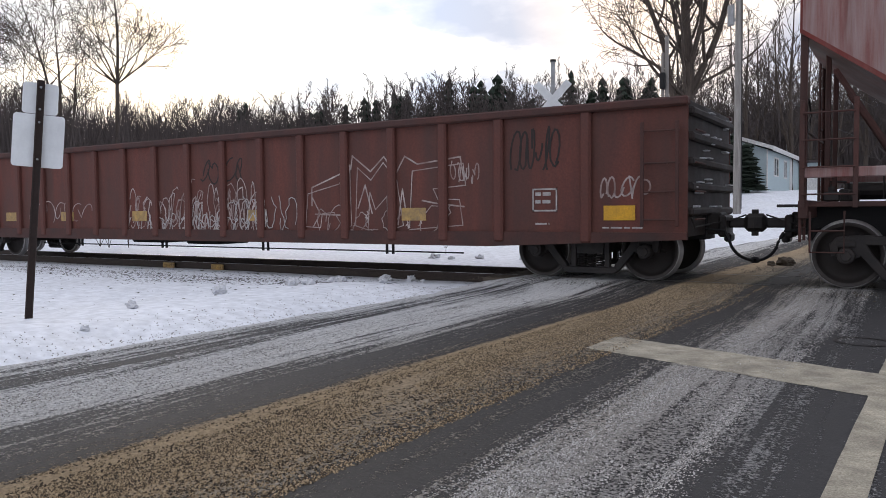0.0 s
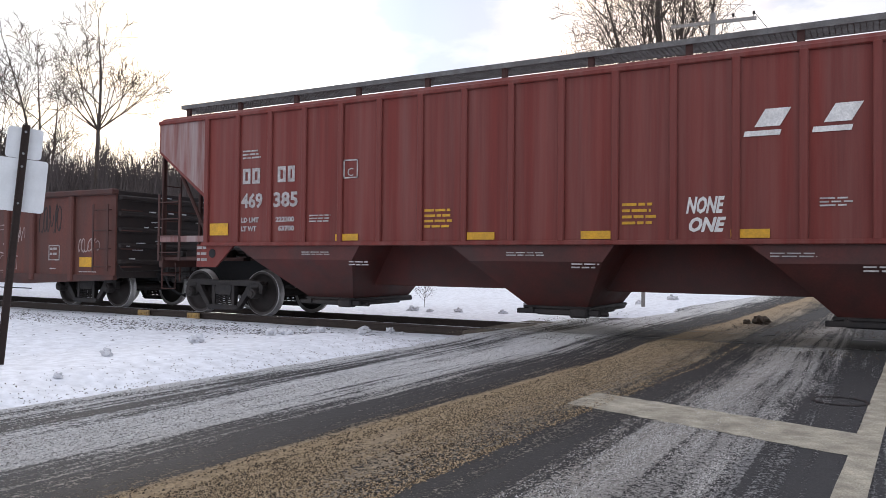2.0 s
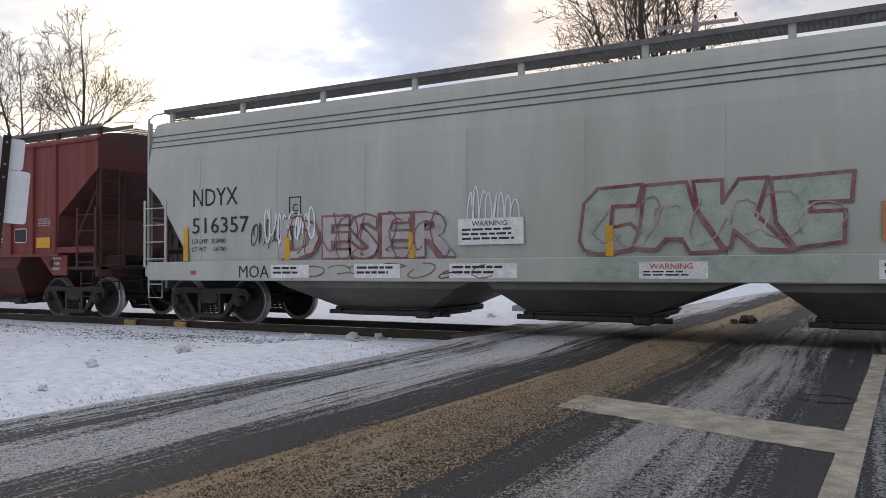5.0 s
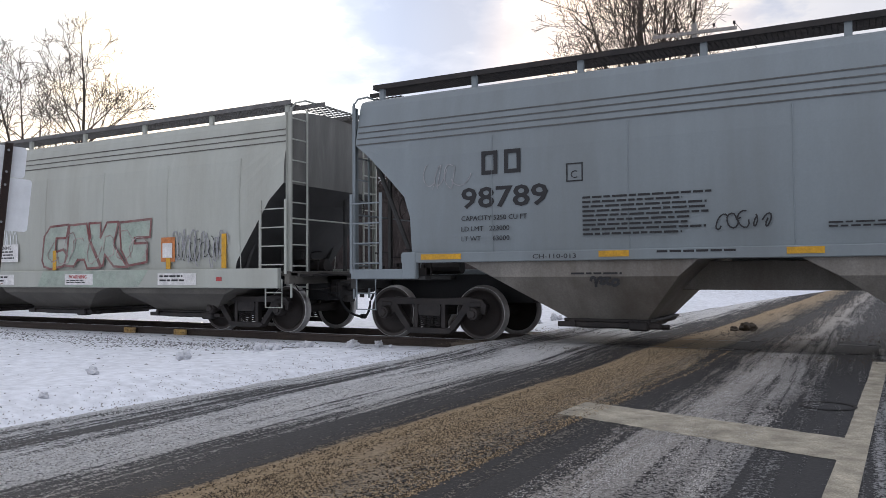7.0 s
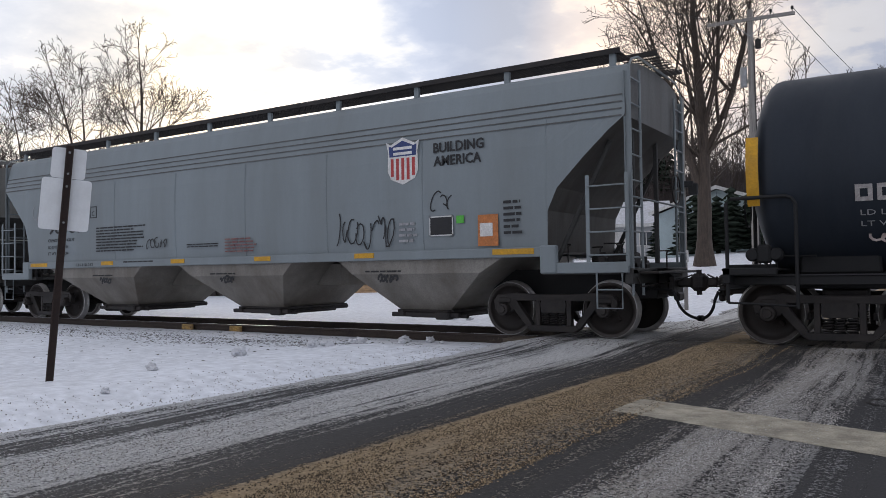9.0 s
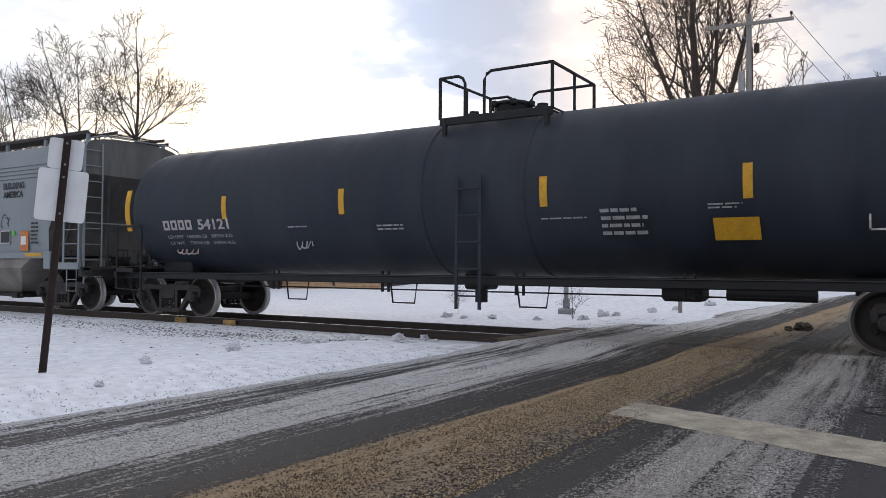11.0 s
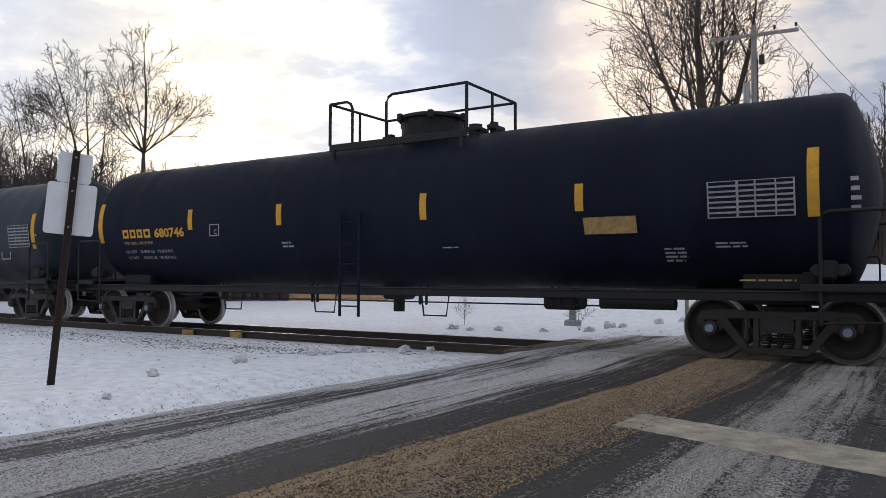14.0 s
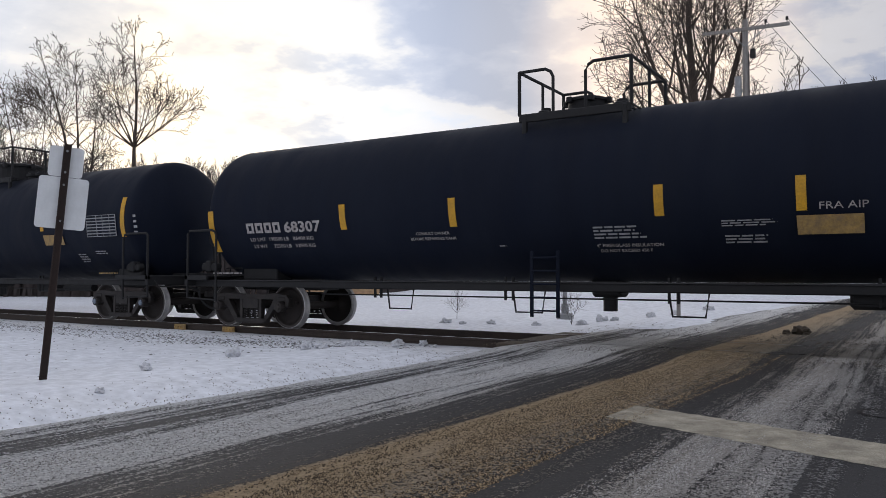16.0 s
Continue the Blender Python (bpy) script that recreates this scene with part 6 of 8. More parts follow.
def tank_end(c, x, s, deep, mat=BLACK):
    """End platform, pipe grab rail, brake gear and corner steps; s is outward."""
    bm = bmesh.new()
    a, b = sorted((x, x - s * deep))
    for y in (-1.5, 1.42):
        box(bm, (a, y, 1.0), (b, y + 0.08, 1.10), 0.01)
    box(bm, (min(x, x - s * 0.1), -1.5, 0.88), (max(x, x - s * 0.1), 1.5, 1.10), 0.01)
    e = part("end_platform", bm, mat, c)
    for k in range(14):
        q = a + (b - a) * k / 13
        part("slat", box(bmesh.new(), (q - 0.02, -1.45, 1.06), (q + 0.02, 1.45, 1.09)), mat, e)
    for y in (-1.46, 1.46):
        bm = tube(bmesh.new(), [(x - s * 0.95, y, 0.55), (x - s * 0.95, y, 1.95), (x - s * 0.90, y, 2.03), (x - s * 0.82, y, 2.06), (x - s * 0.12, y, 2.06), (x - s * 0.06, y, 2.0), (x - s * 0.06, y, 0.62)], 0.026, 8)
        tube(bm, [(x - s * 0.95, y, 0.58), (x - s * 0.06, y, 0.62)], 0.018, 6)
        part("grab_rail", bm, mat, c)
    rnd = random.Random(int(x * 10) + 3)
    part("brake_staff", tube(bmesh.new(), [(x - s * 0.08, 0.5, 0.9), (x - s * 0.08, 0.5, 2.2)], 0.03, 8), mat, c)
    ring = [(x + s * 0.02, 0.5 + 0.25 * math.cos(k * math.tau / 16), 2.0 + 0.25 * math.sin(k * math.tau / 16)) for k in range(17)]
    part("brake_wheel", tube(bmesh.new(), ring, 0.014, 6), mat, c)
    # control valve on its bracket: body, two round chambers and pipes
    q = x - s * deep * 0.72
    v = part("brake_valve", box(bmesh.new(), (q - 0.09, -1.3, 1.16), (q + 0.09, -1.1, 1.42), 0.03), mat, c)
    for dx in (-0.15, 0.15):
        part("valve_chamber", lathe_y(bmesh.new(), [(0.0, -0.07, 0), (0.07, -0.07, 0), (0.095, -0.04, 0), (0.095, 0.08, 0), (0.0, 0.08, 0)], 14, (q + dx, -1.2, 1.28)), mat, v)
    for k in range(4):
        yy = rnd.uniform(-1.2, 1.0)
        z1 = rnd.uniform(1.2, 1.5)
        a1 = x - s * rnd.uniform(0.1, deep)
        part("brake_pipe", tube(bmesh.new(), [(a1, yy, 1.05), (a1, yy, z1 - 0.04), (a1 - s * 0.04, yy, z1), (a1 - s * rnd.uniform(0.3, 0.7), yy, z1)], 0.014, 6), mat, c)


def build_tank(spec):
    L, R, T0, T1 = spec["ends"] + spec["tank"]
    xc = (L + R) / 2
    o = -xc
    rad, zc, mat = spec["rad"], spec["zc"], spec["mat"]
    c = car_thing("tank_wagon", xc, spec["label"], "rail wagon")
    tank_body(c, T0 + o, T1 + o, rad, zc, mat)
    for s in (-1, 1):
        sill = part("side_sill", box(bmesh.new(), (L + o + 0.7, s * 1.24 - 0.04, 0.86), (R + o - 0.7, s * 1.24 + 0.04, 0.985), 0.01), BLACK, c)
        # lighter lip strip: the highlight along the sill's top, put into colour
        part("sill_lip", box(bmesh.new(), (L + o + 0.7, s * 1.25 - 0.05, 0.987), (R + o - 0.7, s * 1.25 + 0.05, 1.005)), LIPSTEEL, sill)
    for x in (spec["bogies"][0], spec["bogies"][1]):
        bm = bmesh.new()
        for dy in (-0.66, 0.52):
            prism(bm, [(x + o - 0.45, 1.1), (x + o + 0.45, 1.1), (x + o + 0.30, 1.75), (x + o - 0.30, 1.75)], dy, dy + 0.14)
        box(bm, (x + o - 0.5, -0.8, 1.0), (x + o + 0.5, 0.8, 1.4), 0.03)
        part("saddle", bm, BLACK, c)
    centre_sill(c, L + o + 0.45, spec["bogies"][0] + o + 1.3, BLACK, 0.3, 0.78, 1.15)
    centre_sill(c, spec["bogies"][1] + o - 1.3, R + o - 0.45, BLACK, 0.3, 0.78, 1.15)
    part("bottom_outlet", tube(box(bmesh.new(), (-0.25, -0.25, 0.74), (0.25, 0.25, 1.15), 0.05), [(0, 0, 0.5), (0, 0, 0.9)], 0.12, 10), BLACK, c)
    rods(c, T0 + o + 3.3, T1 + o - 3.3, y=-1.1, zs=(0.74, 0.86))
    bm = bmesh.new()
    part("brake_valve", box(bmesh.new(), (3.7, -1.1, 0.66), (4.3, -0.6, 0.92), 0.05), BLACK, c)
    tube(bm, [(4.6, -0.8, 0.78), (5.8, -0.8, 0.78)], 0.10, 10)
    part("air_reservoir", bm, BLACK, c)
    for k in range(3):
        q = -3.6 + k * 2.6
        part("pipe_hanger", tube(bmesh.new(), [(q - 0.30, -1.12, 0.9), (q - 0.24, -1.12, 0.50), (q + 0.24, -1.12, 0.50), (q + 0.30, -1.12, 0.9)], 0.018, 6), BLACK, c)
    tank_end(c, L + o + 0.62, -1, 0.7)
    tank_end(c, R + o - 0.62, 1, 1.2)
    px0, px1 = spec["platform"]
    platform(c, px0 + o, px1 + o, zc + rad - 0.08, spec["big"], BLACK, spec.get("loops"))
    ladder(c, spec["ladder"] + o, spec["ladder"] + 0.45 + o, -1.52, 0.45, spec["rise"], 5, spec["mat"])
    for x, w, z0, z1 in spec["strips"]:
        curved_bar(c, x + o, w, z0, z1, rad, zc, YELLOW)
    for x in spec["bogies"]:
        bogie(c, x + o, spec.get("blue", False))
    coupler(c, L + o + 0.55, -1, 0.60)
    coupler(c, R + o - 0.55, 1, 0.60)
    return c, o, rad, zc


def tank_mark(c, x, z, h, widths, mat, rad, zc, gap):
    zm = z + h / 2
    tilt = math.degrees(math.asin((zm - zc) / rad))
    for w in widths:
        bm = bmesh.new()
        hollow(bm, 0, -h / 2, w, h, 0, 0.055, 0)
        ob = part("company_mark", bm, mat, c)
        ob.matrix_basis = pose(x, on_tank(rad, zc, zm, 0.012), zm, -tilt)
        x += w + gap


def build_tanks():
    c, o, rad, zc = build_tank(dict(ends=(53.98, 73.3), tank=(54.75, 72.45), rad=1.45, zc=2.45, mat=TANKG, bogies=(56.0, 71.17), platform=(63.3, 65.5), loops=(0.52, 0.91), big=False, ladder=64.0, rise=2.7,
                                    label="faded charcoal tank wagon with yellow strips and top platform", strips=((54.93, 0.16, 1.95, 2.9), (58.17, 0.13, 2.14, 2.62), (61.35, 0.13, 2.14, 2.62), (65.5, 0.13, 2.13, 2.61), (68.58, 0.13, 2.13, 2.62), (71.74, 0.17, 1.93, 2.86))))
    tank_mark(c, 56.25 + o, 1.94, 0.22, (0.2, 0.2, 0.19, 0.19), DULLWHITE, rad, zc, 0.05)
    tank_text(c, "54121", 57.38 + o, 1.94, 0.22, DULLWHITE, rad, zc, 0.95, fat=0.008)
    tank_text(c, "LD LMT  168000 LB   89350 KG", 56.3 + o, 1.76, 0.08, GREYTEXT, rad, zc, 2.05)
    tank_text(c, "LT WT    77000 LB   34950 KG", 56.3 + o, 1.62, 0.08, GREYTEXT, rad, zc, 2.05)
    strokes(c, scrawl(5, 91), 56.4 + o, on_tank(rad, zc, 1.5, 0.02), 1.40, 0.8, 0.22, PALE, 0.03)
    strokes(c, scrawl(4, 93), 60.1 + o, on_tank(rad, zc, 1.6, 0.03), 1.50, 0.5, 0.34, GREYTEXT, 0.025)
    for x, z, w, h, n in ((60.0, 1.95, 0.6, 0.06, 1), (62.2, 1.93, 0.6, 0.14, 2), (65.5, 1.95, 0.9, 0.05, 1), (66.5, 2.08, 0.75, 0.5, 4), (68.1, 2.08, 0.5, 0.1, 2), (71.95, 2.3, 0.1, 0.1, 1)):
        tank_bars(c, x + o, z, w, h, n, GREYTEXT, rad, zc, int(x))
    data_table(c, 70.66 + o, 1.97, 1.02, 0.60, TANKG, rad, zc)
    tank_panel(c, 68.16 + o, 1.54, 0.62, 0.36, YELLOW, rad, zc, "placard")
    tank_bars(c, 68.22 + o, 1.84, 0.45, 0.22, 3, ORANGE, rad, zc, 15)
    frame_mark(c, 70.1 + o, on_tank(rad, zc, 1.8, 0.03), 1.66, 0.46, 0.24, DULLWHITE)
    # the jacket bulge at mid length
    for x in (63.2, 65.2):
        bm = bmesh.new()
        lathe_x(bm, [(x + o - 0.05, rad), (x + o - 0.03, rad + 0.02), (x + o + 0.03, rad + 0.02), (x + o + 0.05, rad)], 56, (0, zc))
        part("jacket_band", bm, TANKG, c, smooth=True)

    c, o, rad, zc = build_tank(dict(ends=(73.3, 92.2), tank=(74.25, 91.3), rad=1.45, zc=2.45, mat=TANKB, bogies=(75.38, 90.02), platform=(81.7, 84.9), big=True, blue=True, ladder=82.47, rise=2.4,
                                    label="black tank wagon with yellow strips and bolted dome", strips=((74.75, 0.16, 2.0, 2.95), (78.03, 0.14, 2.22, 2.67), (80.72, 0.14, 2.23, 2.66), (84.23, 0.14, 2.2, 2.67), (87.17, 0.14, 2.22, 2.65), (90.48, 0.15, 2.0, 2.93))))
    tank_mark(c, 75.70 + o, 2.09, 0.20, (0.21, 0.2, 0.19, 0.23), YELLOW, rad, zc, 0.06)
    tank_text(c, "680746", 76.86 + o, 2.09, 0.20, YELLOW, rad, zc, 1.03, fat=0.008)
    tank_text(c, "THE TANK CAR PEOPLE", 75.70 + o, 1.94, 0.07, YELLOW_F, rad, zc, 1.03)
    tank_text(c, "LD LMT   204800 LB   92 850 KG", 75.65 + o, 1.74, 0.075, GREYTEXT, rad, zc, 1.7)
    tank_text(c, "LT WT     85200 LB   38 650 KG", 75.65 + o, 1.60, 0.075, GREYTEXT, rad, zc, 1.7)
    frame_mark(c, 78.75 + o, on_tank(rad, zc, 2.2, 0.03), 2.06, 0.3, 0.26, GREYTEXT, 0.02)
    tank_text(c, "C", 78.86 + o, 2.10, 0.11, GREYTEXT, rad, zc)
    data_table(c, 89.19 + o, 2.02, 1.15, 0.52, TANKB, rad, zc)
    tank_panel(c, 87.3 + o, 1.85, 0.84, 0.27, YELLOW_F, rad, zc, "emergency_plate")
    tank_bars(c, 87.36 + o, 2.0, 0.66, 0.12, 1, BLACKTXT, rad, zc, 5)
    for x, z, w, h, n in ((84.6, 1.72, 0.35, 0.05, 1), (88.5, 1.66, 0.35, 0.3, 4), (89.25, 1.7, 0.55, 0.12, 2), (80.8, 1.9, 0.3, 0.16, 2), (91.0, 2.5, 0.12, 0.5, 4)):
        tank_bars(c, x + o, z, w, h, n, GREYTEXT, rad, zc, int(x))
    bars(c, 89.6 + o, -1.38, 1.16, 0.9, 0.05, 1, YELLOW_F, seed=8)

    c, o, rad, zc = build_tank(dict(ends=(92.2, 111.6), tank=(93.1, 110.7), rad=1.45, zc=2.45, mat=TANKB, bogies=(94.38, 109.5), platform=(100.65, 102.6), loops=(0.62, 1.19), big=False, ladder=101.14, rise=1.5,
                                    label="black insulated tank wagon with yellow strips and white stencils", strips=((93.5, 0.16, 1.6, 2.46), (97.1, 0.14, 1.97, 2.44), (99.52, 0.14, 1.95, 2.44), (103.08, 0.14, 1.99, 2.45), (105.0, 0.13, 1.99, 2.46), (108.9, 0.18, 1.8, 2.8))))
    tank_mark(c, 94.62 + o, 1.96, 0.21, (0.2, 0.2, 0.19, 0.19), DULLWHITE, rad, zc, 0.05)
    tank_text(c, "68307", 95.66 + o, 1.96, 0.21, DULLWHITE, rad, zc, 0.95, fat=0.008)
    tank_text(c, "LD LMT  190500 LB   86400 KG", 94.66 + o, 1.80, 0.08, DULLWHITE, rad, zc, 1.7)
    tank_text(c, "LT WT     72500 LB   32900 KG", 94.7 + o, 1.66, 0.08, DULLWHITE, rad, zc, 1.65)
    tank_text(c, "CONSULT OWNER", 98.78 + o, 1.82, 0.055, DULLWHITE, rad, zc, 0.7)
    tank_text(c, "BEFORE REPAIRING TANK", 98.65 + o, 1.73, 0.055, DULLWHITE, rad, zc, 0.95)
    tank_bars(c, 102.1 + o, 1.88, 0.85, 0.24, 4, GREYTEXT, rad, zc, 3)
    tank_text(c, '4" FIBERGLASS INSULATION', 102.1 + o, 1.55, 0.06, DULLWHITE, rad, zc, 1.05)
    tank_text(c, "DO NOT EXCEED 450 F", 102.15 + o, 1.47, 0.06, DULLWHITE, rad, zc, 0.82)
    tank_bars(c, 104.02 + o, 1.90, 0.75, 0.11, 3, GREYTEXT, rad, zc, 5)
    tank_bars(c, 104.05 + o, 1.70, 0.6, 0.16, 3, GREYTEXT, rad, zc, 6)
    tank_text(c, "FRA AIP", 105.28 + o, 2.0, 0.10, DULLWHITE, rad, zc, 0.58)
    tank_panel(c, 105.0 + o, 1.66, 0.8, 0.28, YELLOW_F, rad, zc, "emergency_plate")
    tank_bars(c, 105.06 + o, 1.82, 0.66, 0.12, 1, BLACKTXT, rad, zc, 5)
    tank_bars(c, 100.4 + o, 1.62, 0.16, 0.05, 1, GREYTEXT, rad, zc, 7)
    bars(c, 93.6 + o, -1.38, 1.16, 1.0, 0.05, 1, DULLWHITE, seed=9)


def data_table(c, x, z, w, h, back, rad, zc):
    """A white stencilled table: rows of cells with dark gaps."""
    t = tank_panel(c, x, z, w, h, GREYTEXT, rad, zc, "data_table")
    bm = bmesh.new()
    rows = 7
    for k in range(rows):
        for a, b in ((0.02, 0.34), (0.37, 0.55), (0.57, 0.78), (0.80, 0.98)):
            z0 = -h / 2 + h * (k + 0.22) / rows
            part("table_cell", box(bmesh.new(), (a * w, -0.010, z0), (b * w, -0.006, z0 + h * 0.62 / rows)), back, t)
    return t


# ---- trees and woods ----
class Tree:
    """Collects tapered branch tubes into one vertex and face list."""

    def __init__(self, seed):
        self.v, self.f, self.r = [], [], random.Random(seed)
        self.tv, self.tf = [], []

    def limb(self, pts, rads, seg, trunk=False):
        v, f = (self.tv, self.tf) if trunk else (self.v, self.f)
        base = len(v)
        for i, p in enumerate(pts):
            d = (pts[min(i + 1, len(pts) - 1)] - pts[max(i - 1, 0)]).normalized()
            s = d.cross(Vector((0.3, 0.2, 1)) if abs(d.z) < 0.9 else Vector((1, 0, 0))).normalized()
            u = s.cross(d)
            for k in range(seg):
                a = k * math.tau / seg
                v.append(tuple(p + (s * math.cos(a) + u * math.sin(a)) * rads[i]))
        for i in range(len(pts) - 1):
            for k in range(seg):
                a, b = base + i * seg + k, base + i * seg + (k + 1) % seg
                f.append((a, b, b + seg, a + seg))

    def grow(self, p, d, length, rad, level, up=0.12, spread=42, kids=(5, 5, 5, 4, 3), bend=0.16, rmin=0.006):
        r = self.r
        n = 6 if level == 0 else 4 if level < 3 else 3
        seg = 10 if level == 0 else 6 if level == 1 else 4 if level == 2 else 3
        pts, rads = [p.copy()], [rad]
        dirs = [d]
        for i in range(n):
            d = (d + Vector((r.gauss(0, bend), r.gauss(0, bend), r.gauss(0, bend) + up * (1 if level else 0.3)))).normalized()
            p = p + d * (length / n)
            pts.append(p.copy())
            dirs.append(d)
            rads.append(max(rmin, rad * (1 - 0.72 * (i + 1) / n)))
        self.limb(pts, rads, seg, level == 0)
        if level >= len(kids):
            return
        k = kids[level]
        for j in range(k):
            f = 0.30 + 0.70 * (j + r.uniform(0.1, 0.9)) / k
            if level == 0:
                f = self.first + (1 - self.first) * (j + r.uniform(0.1, 0.9)) / k
            x = min(f * n, n - 0.01)
            i = int(x)
            q = pts[i].lerp(pts[i + 1], x - i)
            side = Vector((r.gauss(0, 1), r.gauss(0, 1), r.gauss(0, 1)))
            if level == 0:
                side = Vector((math.cos(j * 2.4 + r.uniform(-0.3, 0.3)), math.sin(j * 2.4), 0))
            ax = dirs[i].cross(side).normalized()
            if ax.length < 0.1:
                continue
            nd = Matrix.Rotation(radians(r.gauss(spread, 9)), 3, ax) @ dirs[i]
            fall = 1.0 - 0.55 * max(0, f - 0.2) if level == 0 else 1.0 - 0.35 * f
            ln = length * (self.reach if level == 0 else 0.48) * fall * r.uniform(0.75, 1.2)
            rr = max(rmin, rads[i] * r.uniform(0.36, 0.54))
            self.grow(q, nd, ln, rr, level + 1, up, spread, kids, bend, rmin)

    def mesh(self, name, mat, trunk=False):
        me = bpy.data.meshes.new(name)
        me.from_pydata(self.tv if trunk else self.v, [], self.tf if trunk else self.f)
        me.materials.append(mat)
        return me


def sprout(seed, stems, crowns, gaps=(0.42, 0.30, 0.26, 0.2), rmin=0.010, up=0.10, mat=None, thick=1.0, wide=48, low=0.0):
    """A bare tree: stems are (base radius, guide points), crowns the ellipsoids (x, y, z, rx, ry, rz) that its boughs fill."""
    t = Tree(seed)
    r = t.r

    def inside(p):
        return any(((p.x - c[0]) / c[3]) ** 2 + ((p.y - c[1]) / c[4]) ** 2 + ((p.z - c[2]) / c[5]) ** 2 < 1 for c in crowns)

    def way_out(p, d):
        k, last = 0.0, 0.0
        while k < 7:
            k += 0.2
            if inside(p + d * k + Vector((0, 0, 0.035 * k * k))):
                last = k
        return last

    def shoot(p, d, length, rad, level):
        n = max(3, min(9, int(length / 0.34)))
        pts, rads, dirs = [p.copy()], [rad], [d]
        for i in range(n):
            d = (d + Vector((r.gauss(0, 0.085), r.gauss(0, 0.085), r.gauss(0, 0.07) + up * (1.0 if level < 2 else 0.5)))).normalized()
            p = p + d * (length / n)
            pts.append(p.copy())
            dirs.append(d)
            rads.append(max(rmin, rad * (1 - 0.86 * (i + 1) / n)))
        t.limb(pts, rads, 5 if rad > 0.045 else 4 if rad > 0.022 else 3)
        if level >= len(gaps) - 1 or length < 0.30:
            return
        gap = gaps[level + 1]
        start = 0.42 if level == 0 else 0.28
        k = int(length * (1 - start) / gap + 0.5)
        turn = r.uniform(0, 6.28)
        for j in range(k):
            f = start + (1 - start) * (j + r.uniform(0.15, 0.85)) / k
            x = min(f * n, n - 0.01)
            i = int(x)
            q = pts[i].lerp(pts[i + 1], x - i)
            turn += 2.4 + r.uniform(-0.5, 0.5)
            a1 = dirs[i].orthogonal().normalized()
            ax = Matrix.Rotation(turn, 3, dirs[i]) @ a1
            nd = Matrix.Rotation(radians(r.gauss(43, 8)), 3, ax) @ dirs[i]
            ln = length * (0.66 - 0.42 * f) * r.uniform(0.6, 1.25) + 0.12
            shoot(q, nd, ln, max(rmin, min(rads[i] * 0.62, 0.008 + 0.010 * ln * thick)), level + 1)

    for s, (base, line) in enumerate(stems):
        pts = [Vector(q) for q in line]
        fine = []
        for i, (p, q) in enumerate(zip(pts, pts[1:])):
            k = max(1, int((q - p).length / 0.4))
            for j in range(k):
                e = p.lerp(q, j / k)
                fine.append(e + Vector((r.gauss(0, 0.02), r.gauss(0, 0.02), 0)) * (0 if i + j == 0 else 1))
        fine.append(pts[-1])
        for k in range(3):
            fine = [fine[0]] + [(fine[i - 1] + fine[i] * 2 + fine[i + 1]) / 4 for i in range(1, len(fine) - 1)] + [fine[-1]]
        m = len(fine) - 1
        rads = [max(rmin * 1.5, base * (1 - 0.90 * (i / m) ** 1.15)) * (1 + (0.5 * max(0.0, 1 - fine[i].z / 1.1) if s == 0 else 0)) for i in range(m + 1)]
        t.limb(fine, rads, 12 if s == 0 else 8, s == 0)
        run_len, turn = 0.0, r.uniform(0, 6.28)
        for i in range(1, m + 1):
            run_len += (fine[i] - fine[i - 1]).length
            if fine[i].z < low or run_len < gaps[0]:
                continue
            d = (fine[i] - fine[i - 1]).normalized()
            for k in range(int(run_len / gaps[0])):
                turn += 2.4 + r.uniform(-0.35, 0.35)
                ax = Matrix.Rotation(turn, 3, d) @ d.orthogonal().normalized()
                nd = Matrix.Rotation(radians(r.gauss(wide, 7) * (1.12 - 0.45 * i / m)), 3, ax) @ d
                ln = way_out(fine[i], nd) * r.uniform(0.72, 1.04)
                if ln > 0.5:
                    shoot(fine[i], nd, ln, max(rmin * 1.4, min(rads[i] * 0.6, 0.010 + 0.0125 * ln * thick)), 0)
            run_len = 0.0
        for k in range(4):
            shoot(fine[-1], (d + Vector((r.gauss(0, 0.3), r.gauss(0, 0.3), 0.3))).normalized(), 0.9, rmin * 1.4, 1)
    return t.mesh("trunk", mat or BARK, True), t.mesh("crown", mat or BARK)


def put_tree(me, x, y, z, turn, scale, label):
    e = thing("tree", pose(x, y, z, 0, 0, turn), label, "tree")
    for name, m in zip(("trunk", "crown"), me):
        q = part(name, m, None, e)
        q.scale = (scale, scale, scale)
    return e


